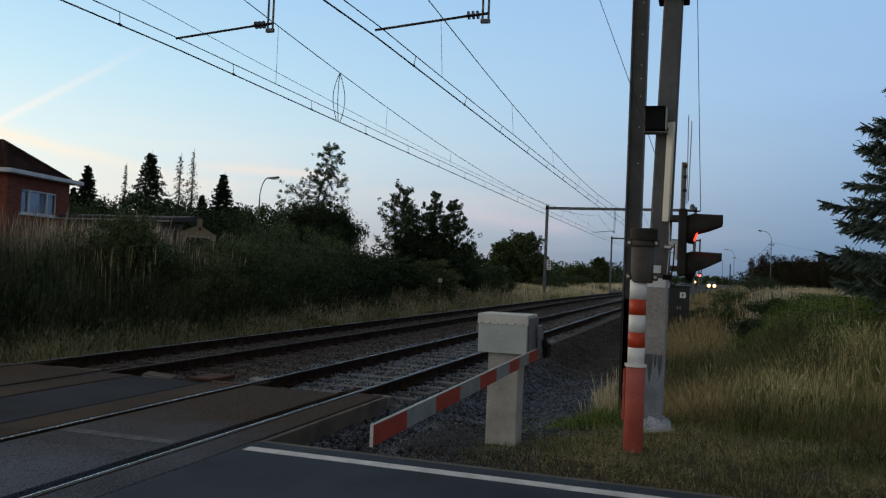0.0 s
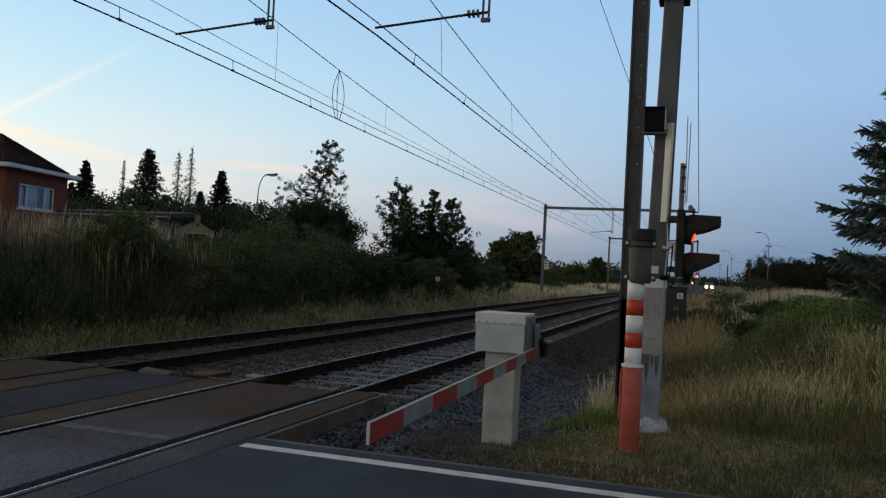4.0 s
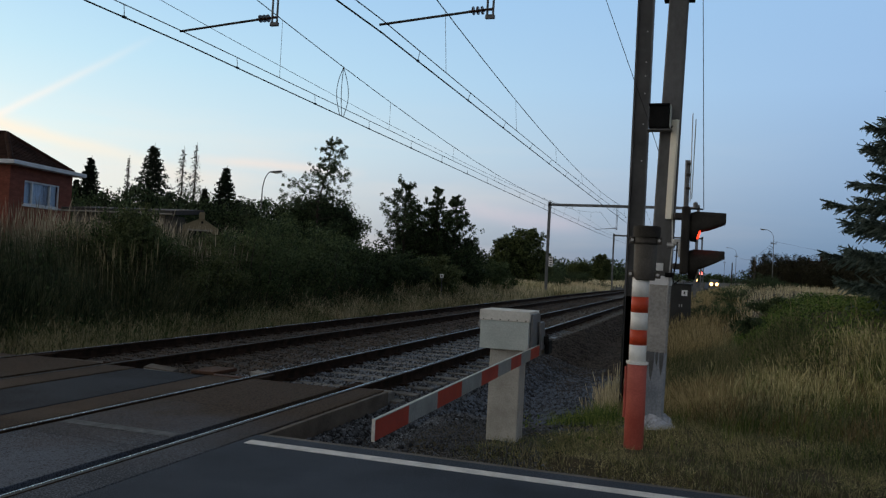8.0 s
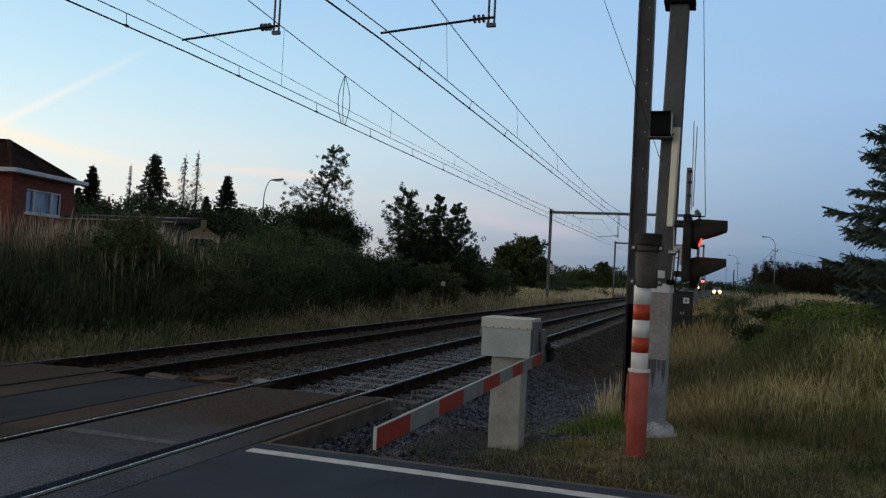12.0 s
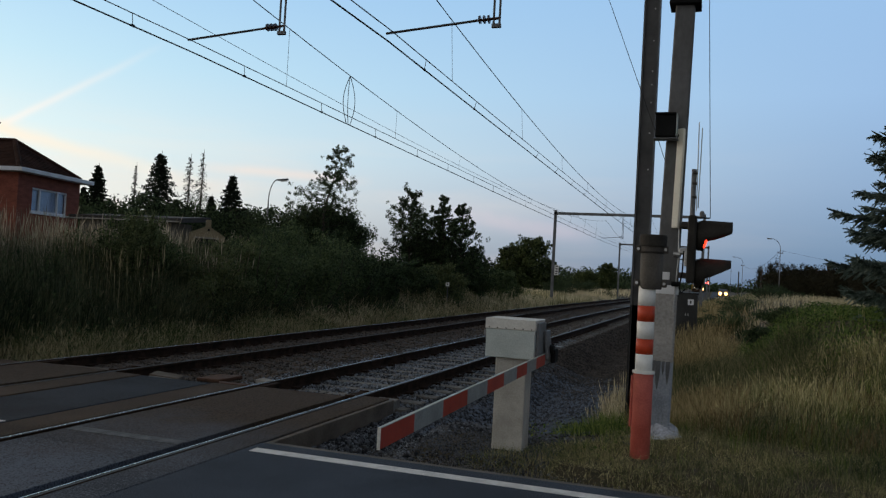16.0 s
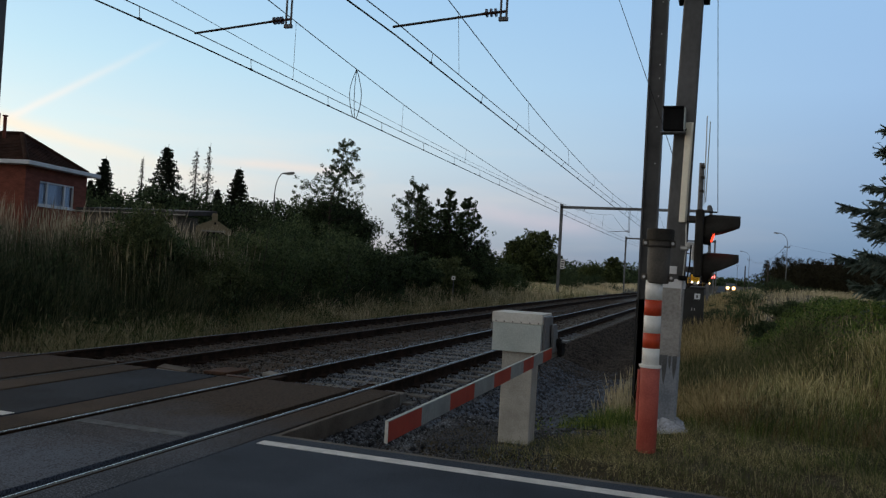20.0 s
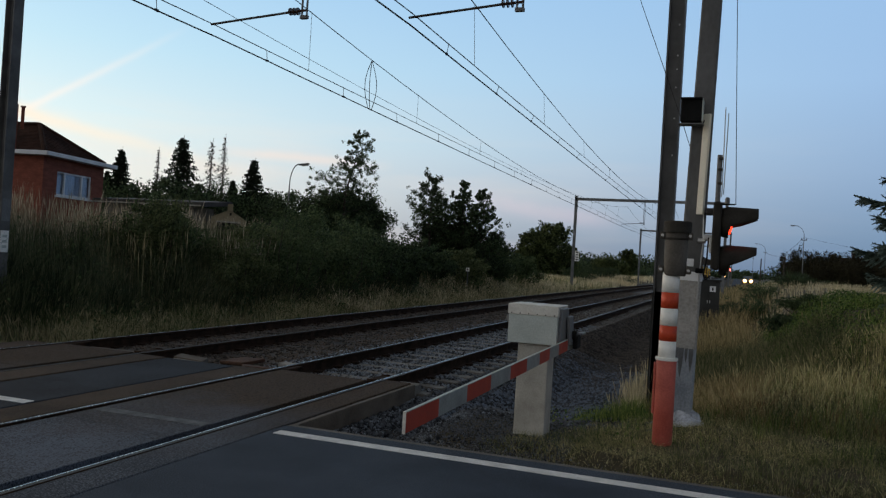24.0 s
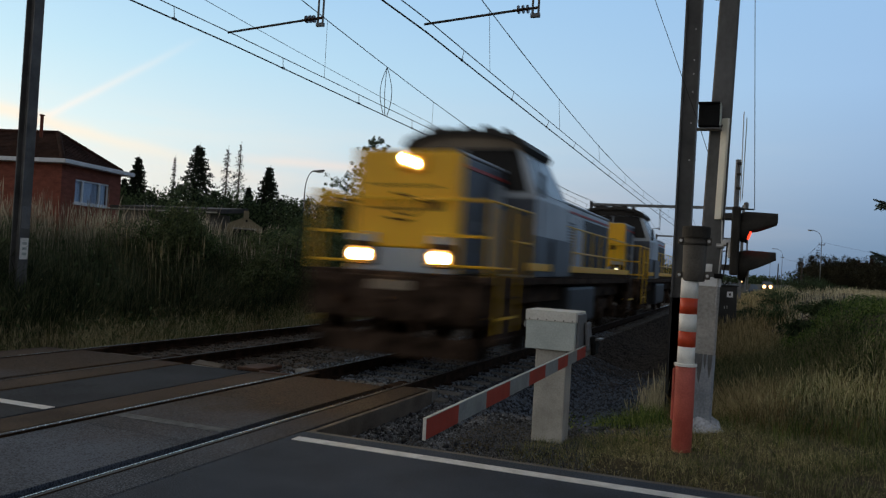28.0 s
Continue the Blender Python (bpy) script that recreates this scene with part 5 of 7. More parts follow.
for k, (x, y, hh, sp) in enumerate(((-20.4, 92.6, 6.35, 2.0), (-18.3, 94.0, 3.9, 0.9), (-22.7, 93.0, 5.5, 1.75), (-27.0, 90.0, 3.2, 2.2), (-18.6, 150.0, 5.4, 1.5), (-24.0, 160.0, 3.6, 2.4))):
    tree("round_tree", "broad rounded dark green tree", planted(x, y), hh, sp, 31 + k, LEAF_TREE, 13000, 0.27, 0.03, "round", 30, 0.17, "rounded field trees")
for k, (x, y, hh, sp) in enumerate(((-41.5, 46.0, 8.1, 2.2), (-38.4, 48.7, 9.4, 3.2), (-33.1, 50.0, 8.0, 2.7), (-42.1, 45.4, 6.4, 1.5), (-34.4, 49.4, 6.4, 1.3), (-31.8, 49.6, 5.6, 1.5))):
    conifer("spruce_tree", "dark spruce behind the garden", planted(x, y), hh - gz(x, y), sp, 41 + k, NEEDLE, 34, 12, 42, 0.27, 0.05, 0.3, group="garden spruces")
for k, (x, y, hh) in enumerate(((-39.2, 53.2, 9.9), (-38.4, 53.7, 10.3), (-42.3, 50.8, 8.8))):
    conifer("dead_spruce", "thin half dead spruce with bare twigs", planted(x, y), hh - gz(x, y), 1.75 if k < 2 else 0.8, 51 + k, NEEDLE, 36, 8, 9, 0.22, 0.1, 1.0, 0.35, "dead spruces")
for k in range(15):
    bearing, away = radians(43.5 - 1.25 * k), 60 + 4 * math.sin(k * 1.9)
    x, y = -math.sin(bearing) * away, math.cos(bearing) * away
    tree("garden_tree", "dense dark garden tree behind the shed", planted(x, y), 4.95 + 0.5 * math.sin(k * 2.7) - gz(x, y), 2.3, 61 + k, LEAF_DARK, 5500, 0.2, 0.08, "round", 15, 0.19, group="garden trees")
for k, (x, y, top, sp) in enumerate(((-20.4, 36.0, 3.8, 2.0), (-18.6, 37.0, 4.3, 2.0))):
    tree("bushy_tree", "dense dark bushy tree behind the shrubs", planted(x, y), top - gz(x, y), sp, 91 + k, LEAF_DARK, 9000, 0.13, 0.08, "round", 15, 0.18, group="bushy trees")
# the large spruce beside the meadow
def large_spruce(place, height, spread, seed):
    rng = np.random.default_rng(seed)
    t = thing("large_spruce", place, "large blue-green spruce with drooping tiers beside the meadow", "tree")
    wood = tube([(0, 0, 0), (0, 0, height * 0.5), (0, 0, height)], [0.13, 0.08, 0.01], 10)
    quads = []
    for k in range(16):
        u = 0.04 + 0.94 * (k + rng.uniform(-0.15, 0.15)) / 16
        for j in range(13):
            az = 2 * math.pi * (j + rng.uniform(-0.35, 0.35)) / 13 + k * 0.7
            reach = (spread * min(1 - u, 0.55 + 1.7 * u) + 0.06) * rng.uniform(0.76, 1.05)
            d, side = np.array([math.cos(az), math.sin(az), 0]), np.array([-math.sin(az), math.cos(az), 0])
            base = np.array([0, 0, u * height + rng.uniform(-0.06, 0.06)])
            mid, tip = base + d * reach * 0.55 + (0, 0, -0.13 * reach), base + d * reach + (0, 0, -0.02 * reach)
            tube([base, mid, tip], [0.018 * (1.15 - u), 0.010, 0.003], 4, wood, caps=False)
            n = int(18 + 58 * reach / spread)
            w = np.linspace(0.10, 1.0, n)[:, None]
            c = base * (1 - w) ** 2 + 2 * mid * w * (1 - w) + tip * w * w
            for s in (-1, 1, 0):
                length = (0.24 * reach * (1.12 - w) + 0.10) * rng.uniform(0.7, 1.25, (n, 1))
                way = d * rng.uniform(0.55, 0.95, (n, 1)) + side * s * rng.uniform(0.5, 0.95, (n, 1)) + np.array([0, 0, -1]) * rng.uniform(-0.15, 0.55, (n, 1)) * (1.0 if s else 1.5) + rng.normal(size=(n, 3)) * 0.22
                way /= np.linalg.norm(way, axis=1, keepdims=True)
                end = c + way * length
                for turn in (0, 1):
                    q = np.cross(way, unit(rng, n))
                    q /= np.linalg.norm(q, axis=1, keepdims=True)
                    q *= 0.020 * rng.uniform(0.8, 1.3, (n, 1))
                    quads.append(np.stack([c - q, c + q, end + q * 0.35, end - q * 0.35], 1))
                m = 5
                f = rng.random((n * m, 1))
                root = np.repeat(c, m, 0) * (1 - f) + np.repeat(end, m, 0) * f
                quads.append(leaf_quads(rng, root, 0.10, 0.18, 0.25))
    part("trunk", wood, BARK, t, "straight trunk with tiered branches")
    finish("crown", quad_mesh("crown", np.concatenate(quads)), NEEDLE_BLUE, t, "layered sprays of blue-green needles")


large_spruce(planted(4.32, 15.6), 7.8, 3.02, 71)


def far_woods():
    rng = np.random.default_rng(81)
    quads = []
    for x0, x1, y0, y1, h0, h1, clumps, size in ((-150, -14, 250, 300, 3.5, 7.5, 260, 0.8), (-60, -18, 180, 200, 2, 3.6, 70, 0.55), (12, 160, 300, 360, 4, 7, 130, 0.9), (-14, 12, 320, 380, 2, 4.5, 50, 0.8)):
        for k in range(clumps):
            c = np.array([rng.uniform(x0, x1), rng.uniform(y0, y1), 0])
            h = rng.uniform(h0, h1)
            p = unit(rng, 90) * (rng.random((90, 1)) ** 0.4) * np.array([h * 0.75, h * 0.5, h * 0.5]) + c + np.array([0, 0, h * 0.45])
            p[:, 2] = np.maximum(p[:, 2], 0.2)
            quads.append(leaf_quads(rng, p, size, 0.7))
    tagged(finish("far_woods", quad_mesh("far_woods", np.concatenate(quads)), LEAF_DARK), "distant dark line of woods", "woods", kind="stuff")


far_woods()


def far_hedge():
    for k in range(22):
        u = k / 21
        x, y = 7.2 + 14.4 * u, 129 - 30 * u
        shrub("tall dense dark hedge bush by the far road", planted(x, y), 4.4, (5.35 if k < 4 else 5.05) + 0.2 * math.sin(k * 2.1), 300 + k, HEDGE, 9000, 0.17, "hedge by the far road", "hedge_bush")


far_hedge()


RUST = mat("rust_plate", (0.045, 0.022, 0.013), (0.105, 0.050, 0.028), 3.0, 0.9, bump=0.3)

# ---- ballast stones ----
STONE_PALE = mat("pale_grit", (0.12, 0.118, 0.112), (0.25, 0.245, 0.235), 9.0, 0.9, bump=0.2, island=1.5)


def stones():
    rng = np.random.default_rng(5)
    octa = np.array([(1, 0, 0), (-1, 0, 0), (0, 1, 0), (0, -1, 0), (0, 0, 1), (0, 0, -1)], dtype=float)
    tri = np.array([(0, 2, 4), (2, 1, 4), (1, 3, 4), (3, 0, 4), (2, 0, 5), (1, 2, 5), (3, 1, 5), (0, 3, 5)])
    px = np.array([-11.0, -10.7, -10.1, -9.5, -7.6, -6.8, -5.9, -4.0, -3.55, -2.75, -2.5])
    pz = np.array([-0.52, -0.45, -0.20, -0.175, -0.175, -0.20, -0.175, -0.175, -0.22, -0.50, -0.56])
    for name, n, x0, x1, y0, y1, s0, s1, material in (
            ("ballast_stones_slope", 19000, -3.70, -2.0, 6.6, 18, 0.016, 0.040, STONE_DARK),
            ("ballast_slope_further", 15000, -3.70, -1.6, 15.0, 26, 0.016, 0.038, STONE_SOIL),
            ("ballast_stones_apron", 3600, -3.65, -2.75, 6.75, 9.8, 0.012, 0.032, STONE),
            ("ballast_stones_near", 24000, -6.6, -3.7, 9.2, 24, 0.011, 0.030, STONE),
            ("ballast_stones_rusty", 19000, -10.7, -5.9, 9.2, 24, 0.013, 0.034, STONE_BROWN),
            ("ballast_stones_far", 15000, -11.0, -3.6, 24, 60, 0.022, 0.045, STONE_BROWN),
            ("ballast_stones_far_slope", 12000, -3.6, -2.2, 22, 60, 0.022, 0.045, STONE_SOIL),
            ("gravel_patch", 14000, -3.6, -2.5, 6.50, 8.2, 0.003, 0.010, STONE),
            ("trodden_gravel", 14000, -2.6, -1.3, 6.50, 8.4, 0.003, 0.010, STONE_DARK),
            ("cess_gravel", 11500, -2.6, -0.6, 8.2, 15, 0.013, 0.032, STONE_DARK),
            ("cess_gravel_further", 11000, -2.6, -0.9, 14.0, 26, 0.016, 0.036, STONE_SOIL),
            ("fresh_ballast", 12000, -3.25, -1.45, 8.9, 16.5, 0.020, 0.050, STONE_BLUE),
            ("edge_grit", 14000, -3.4, 5.0, 6.49, 6.80, 0.003, 0.009, STONE_PALE),
            ("loose_stones", 420, -3.4, -1.2, 6.6, 8.4, 0.010, 0.026, STONE),
            ("crossing_debris", 420, -7.7, -5.9, 9.3, 10.7, 0.010, 0.045, STONE_BROWN)):
        x, y = rng.uniform(x0, x1, n), y0 + (y1 - y0) * rng.random(n) ** 1.3
        z = np.interp(x, px, pz)
        z = np.where(x > -2.85, np.maximum(ground_height(x, y), z), z)
        if y1 <= 24 and y0 > 9 and x1 < -3.5:
            # most sleepers lie bare between the stones
            bare = (np.abs((y - 9.75 + 0.3) % 0.6 - 0.3) < 0.10) & (rng.random(n) < 0.8)
            z = z - 0.06 * bare
        s = rng.uniform(s0, s1, (n, 1, 1))
        if name not in ("trodden_gravel", "loose_stones", "edge_grit"):
            # dark soil closes over the stones between the barrier and the verge
            z = z - 0.06 * ((x > -2.6 + 0.2 * np.sin(y * 5.0)) & (y < 9.2 + 0.25 * np.sin(x * 6.0)) & (rng.random(n) < 0.9))
        # trodden grit between the road edge and the barrier: most of the larger stones are pressed into the ground
        trodden = (y < 8.0) & (x > -3.45 + 0.15 * np.sin(y * 4.0)) & (s[:, 0, 0] > 0.0095) & (rng.random(n) < 0.93)
        if name == "edge_grit":
            # the grass closes over the grit away from the barrier
            z = z - 0.05 * ((x > -1.3) & (y > 6.60 + 0.06 * np.sin(x * 5.0)) & (rng.random(n) < 0.85))
        z = z - 0.012 * trodden - 0.6 * s[:, 0, 0] * trodden
        v = octa[None] * s * rng.uniform(0.6, 1.3, (n, 6, 1))
        turn = rng.uniform(0, 2 * math.pi, n)
        c, si = np.cos(turn)[:, None], np.sin(turn)[:, None]
        v = np.stack([v[..., 0] * c - v[..., 1] * si, v[..., 0] * si + v[..., 1] * c + 0.3 * v[..., 2], v[..., 2] * 0.75], -1)
        v += np.stack([x, y, z + 0.008], 1)[:, None, :]
        me = faces_mesh(name, v, 3, (np.arange(n)[:, None, None] * 6 + tri[None]))
        tagged(finish(name, me, material), "loose grey crushed stones of the track bed", "stones", kind="stuff")


stones()

# ---- house, shed and street lamps beyond the tracks ----
BRICK = mat("red_brick", (0.15, 0.040, 0.024), (0.26, 0.080, 0.050), 2.0, 0.85, bump=0.4, fine=9, stretch=(1, 1, 3))
ROOF_TILE = mat("brown_roof_tile", (0.022, 0.011, 0.009), (0.060, 0.030, 0.022), 1.5, 0.95, bump=0.5, fine=8, spec=0.1)
WHITE_TRIM = mat("white_trim", (0.60, 0.63, 0.67), (0.76, 0.79, 0.83), 2.0, 0.5, bump=0.05)
WINDOW_GLASS = glassy("window_glass", (0.10, 0.14, 0.18), 0.08)
HOUSE_PANE = glassy("house_pane", (0.75, 0.82, 0.92), 0.02)
HOUSE_PANE.node_tree.nodes["Principled BSDF"].inputs["Transmission Weight"].default_value = 1.0
CURTAIN = mat("pale_curtain", (0.42, 0.50, 0.62), (0.62, 0.70, 0.82), 3.0, 0.9, bump=0.1, stretch=(6, 6, 0.6))
SHED_ROOF = mat("shed_roof", (0.035, 0.032, 0.032), (0.075, 0.068, 0.066), 0.8, 0.8, bump=0.3, fine=6)
SHED_WALL = mat("shed_wall", (0.10, 0.095, 0.085), (0.19, 0.175, 0.155), 1.0, 0.85, bump=0.2, fine=12)
ANNEX_WALL = mat("ochre_wall", (0.15, 0.125, 0.075), (0.25, 0.21, 0.135), 1.0, 0.85, bump=0.2, fine=12)


def house():
    cx, cy = HOUSE_C
    dx, dy = HOUSE_D[0] - cx, HOUSE_D[1] - cy
    length = math.hypot(dx, dy)
    h = thing("brick_house", (cx, cy, 0), "red brick house with brown hipped roof and white eaves", "house")
    h.rotation_euler = (0, 0, math.atan2(dy, dx))
    eave, top, depth = 4.88, 6.50, 9.0
    # in the house's space: x along the window side, y away from the tracks
    wx, wz, ww, wh = WINDOW
    bm = bmesh.new()
    box(0, 0, -0.5, wx, 0.3, eave, 0, bm)
    box(wx + ww, 0, -0.5, length, 0.3, eave, 0, bm)
    box(wx, 0, -0.5, wx + ww, 0.3, wz, 0, bm)
    box(wx, 0, wz + wh, wx + ww, 0.3, eave, 0, bm)
    part("wall", bm, BRICK, h, "red brick front wall")
    part("wall", box(0, 0.3, -0.5, 0.3, depth, eave), BRICK, h, "red brick side wall")
    part("wall", box(length - 0.3, 0.3, -0.5, length, depth, eave), BRICK, h, "red brick side wall")
    part("wall", box(0.3, depth - 0.3, -0.5, length - 0.3, depth, eave), BRICK, h, "red brick back wall")
    o = 0.45
    part("eaves_board", box(-o, -o, eave, length + o, depth + o, eave + 0.18, 0.02), WHITE_TRIM, h, "white boarded eaves and gutter")
    o = 0.02
    bm = bmesh.new()
    a = [bm.verts.new(p) for p in ((-o, -o, eave + 0.18), (length + o, -o, eave + 0.18), (length + o, depth + o, eave + 0.18), (-o, depth + o, eave + 0.18))]
    inset = 1.9
    r = [bm.verts.new((length / 2, inset, top)), bm.verts.new((length / 2, depth - inset, top))]
    for fc in ((a[0], a[1], r[0]), (a[1], a[2], r[1], r[0]), (a[2], a[3], r[1]), (a[3], a[0], r[0], r[1]), (a[3], a[2], a[1], a[0])):
        bm.faces.new(fc)
    roof = part("roof", bm, ROOF_TILE, h, "brown tiled hip roof")
    base = [Vector(p) for p in ((-o, -o, eave + 0.18), (length + o, -o, eave + 0.18), (length + o, depth + o, eave + 0.18), (-o, depth + o, eave + 0.18))]
    ridge = [Vector((length / 2, inset, top)), Vector((length / 2, inset, top)), Vector((length / 2, depth - inset, top)), Vector((length / 2, depth - inset, top))]
    centre = Vector((length / 2, depth / 2, 0))
    for k in range(18):
        u0, u1 = k / 18, (k + 1) / 18
        low = [base[i].lerp(ridge[i], u0) for i in range(4)]
        high = [base[i].lerp(ridge[i], u1) + Vector((0, 0, 0.006)) for i in range(4)]
        out = [p + (p - Vector((centre.x, centre.y, p.z))).normalized() * 0.02 + Vector((0, 0, 0.02)) for p in low]
        cb = bmesh.new()
        lo, ov, hi = [cb.verts.new(p + Vector((0, 0, -0.01))) for p in low], [cb.verts.new(p) for p in out], [cb.verts.new(p) for p in high]
        for i in range(4):
            j = (i + 1) % 4
            cb.faces.new((lo[i], lo[j], ov[j], ov[i]))
            cb.faces.new((ov[i], ov[j], hi[j], hi[i]))
        part("tile_course", cb, ROOF_TILE, roof)
    for p, q in (((-o, -o, eave + 0.20), (length / 2, inset, top + 0.02)), ((length + o, -o, eave + 0.20), (length / 2, inset, top + 0.02)), ((length / 2, inset, top + 0.02), (length / 2, depth - inset, top + 0.02))):
        part("ridge_tiles", tube([p, q], 0.11, 8), ROOF_TILE, roof, "rounded ridge tiles")
    ch = part("chimney", box(-0.34, 1.35, eave + 0.1, 0.04, 1.75, 7.05, 0.03), BRICK, roof, "brick chimney")
    part("flue", lathe([(0.07, 6.0), (0.07, 6.92), (0.11, 6.93), (0.11, 6.98)], 12, at=(0.12, 1.2, 0)), BRICK, roof, "clay flue pipe")
    # window of three lights
    win = part("window", box(wx, 0.12, wz, wx + ww, 0.128, wz + wh), HOUSE_PANE, h, "wide window of three lights")
    win.visible_shadow = False
    xs = (wx, wx + ww * 0.24, wx + ww * 0.74, wx + ww)
    for x in xs:
        part("frame", box(x - 0.05 if x > wx else x, 0.04, wz, x + 0.05 if x < wx + ww else x, 0.115, wz + wh, 0.006), WHITE_TRIM, win, "white window post")
    for z in (wz, wz + wh - 0.07):
        part("frame", box(wx, 0.035, z, wx + ww, 0.11, z + 0.07, 0.006), WHITE_TRIM, win, "white window rail")
    part("sill", box(wx - 0.1, -0.08, wz - 0.08, wx + ww + 0.1, 0.1, wz, 0.01), WHITE_TRIM, win, "white sill")
    part("curtain", box(wx + ww * 0.02, 0.17, wz, wx + ww * 0.98, 0.19, wz + wh), CURTAIN, win, "pale net curtain")
    part("inner_dark", box(0.35, 0.9, 0, length - 0.35, 0.95, eave - 0.1), SHED_WALL, h, "room wall behind the window")


HOUSE_C, HOUSE_D = (-27.91, 26.37), (-28.8, 30.8)
WINDOW = (0.98, 3.28, 2.58, 1.05)
house()


def shed():
    s = thing("garden_shed", (-27.2, 29.3, 0), "long low grey shed with a dark flat roof", "shed")
    s.rotation_euler = (0, 0, math.atan2(0.14, 4.75))
    n = 4.75
    part("wall", box(0, 0, -0.3, n, 0.2, 3.14), SHED_WALL, s, "grey boarded front wall")
    part("wall", box(0, 0.2, -0.3, 0.2, 1.5, 3.14), SHED_WALL, s, "grey side wall")
    part("wall", box(n - 0.2, 0.2, -0.3, n, 1.5, 3.14), SHED_WALL, s, "grey side wall")
    part("wall", box(0.2, 1.3, -0.3, n - 0.2, 1.5, 3.14), SHED_WALL, s, "grey back wall")
    roof = part("roof", tilted_box((n + 1.05, 2.3, 0.2), (n / 2 + 0.28, 0.6, 3.32), (5, 0, 0)), SHED_ROOF, s, "dark felt roof")
    part("fascia", box(-0.4, -0.58, 3.14, n + 0.75, -0.54, 3.20, 0.01), CONCRETE, roof, "pale roof edge board")
    for k in range(8):
        part("board", box(0.1 + k * 0.52, -0.025, 0, 0.55 + k * 0.52, -0.004, 3.04, 0.005), SHED_WALL, s)
    a = thing("garage_annex", (-21.2, 28.5, 0), "small ochre walled garage with a dark doorway", "garage")
    a.rotation_euler = (0, 0, math.atan2(0.75, 1.0))
    o = [(0.30, -0.3), (0.30, 2.72), (1.05, 3.06), (1.75, 2.62), (1.75, -0.3)]
    part("gable_wall", prism(o, "y", 0, 0.2), ANNEX_WALL, a, "ochre rendered gable")
    part("side_wall", box(1.55, 0.2, -0.3, 1.75, 3, 2.45), ANNEX_WALL, a)
    part("roof", prism([(0.30, 2.60), (1.05, 2.94), (1.75, 2.50), (1.75, 2.58), (1.05, 3.02), (0.30, 2.68)], "y", 0.2, 3.2), SHED_ROOF, a, "dark pitched roof")
    part("gable_pier", box(0.95, -0.03, 2.98, 1.17, 0.25, 3.30, 0.02), ANNEX_WALL, a, "short ochre pier on the gable")
    part("vent", box(1.04, -0.02, 2.82, 1.12, -0.004, 2.92), BLACK, a)
    part("lintel", box(0.50, -0.03, 2.51, 1.52, -0.004, 2.57, 0.005), CONCRETE, a)
    part("door", box(0.56, -0.05, -0.3, 1.46, -0.004, 2.50, 0.01), BLACK, a, "dark glazed doorway")


shed()


def garden_fence():
    f = thing("garden_fence", (-22.3, 24.3, 0), "low white rail fence before the shed", "fence")
    f.rotation_euler = (0, 0, math.atan2(0.64, 0.73))
    for k in range(4):
        part("post", box(-0.05 + 0.8 * k, -0.04, 0.6, 0.05 + 0.8 * k, 0.04, 2.05, 0.01), WHITE_TRIM, f)
    for z in (1.6, 1.9):
        part("rail", box(-0.2, -0.065, z, 2.6, -0.042, z + 0.1, 0.006), WHITE_TRIM, f)


garden_fence()
LAMP_GLASS = mat("lamp_glass", (0.45, 0.45, 0.44), (0.6, 0.6, 0.58), 3.0, 0.3, bump=0.0)


def street_lamp(place, height, reach, turn, label, insulators=False):
    s = thing("street_lamp", place, label, "street lamp", "street lamps")
    s.rotation_euler = (0, 0, radians(turn))
    part("pole", tube([(0, 0, -0.3), (0, 0, height * 0.45), (0, 0, height - 1.3)], [0.075, 0.055, 0.04], 10), STEEL_GREY, s, "grey tapered pole")
    arc = [(reach * (1 - math.cos(u)), 0, height - 1.3 + 1.3 * math.sin(u)) for u in np.linspace(0, 1.45, 9)]
    part("arm", tube(arc, 0.032, 8), STEEL_GREY, s, "curved arm")
    head = part("head", tilted_box((0.70, 0.22, 0.10), (reach * 0.88 + 0.36, 0, height + 0.0), (0, -6, 0), 0.04), STEEL_GREY, s, "flat lantern head")
    part("lens", tilted_box((0.42, 0.20, 0.05), (reach * 0.88 + 0.44, 0, height - 0.075), (0, -6, 0), 0.02), LAMP_GLASS, head)
    if insulators:
        part("cross_bar", box(-0.35, -0.04, height - 1.9, 0.35, 0.04, height - 1.8), STEEL_GREY, s)
        for x in (-0.3, 0.3):
            part("insulator", tube([(x, 0, height - 1.8), (x, 0, height - 1.6)], 0.04, 8), INSULATOR, s)
    return s


street_lamp((-25.77, 42.8, 0.4), 6.30, 0.55, 8, "grey street lamp with curved arm behind the shrubs")
street_lamp((8.0, 114.7, 0), 8.5, 1.15, 180, "grey street lamp along the distant road", True)
street_lamp((5.7, 190.0, 0), 8.7, 1.6, 180, "grey street lamp along the distant road", True)
street_lamp((4.6, 262.0, 0), 8.7, 1.6, 180, "grey street lamp along the distant road", True)
for x, y, hh in ((5.1, 100.5, 4.0), (3.9, 150.0, 4.6)):
    pl = thing("timber_pole", (x, y, 0), "short pale timber pole by the distant road", "pole", "timber poles")
    part("shaft", tube([(0, 0, -0.3), (0, 0, hh)], [0.12, 0.09], 8), BARK, pl)
    part("cap", tube([(0, 0, hh), (0, 0, hh + 0.08)], [0.10, 0.05], 8), STEEL_GREY, pl)
line = thing("telephone_line", (0, 0, 0), "thin cable between the distant lamps", "cable")
part("cable", tube([(8.0 - 2.3 * u, 114.7 + 75.3 * u, 7.0 - 1.6 * math.sin(math.pi * u)) for u in np.linspace(0, 1, 12)], 0.02, 5), WIRE, line)
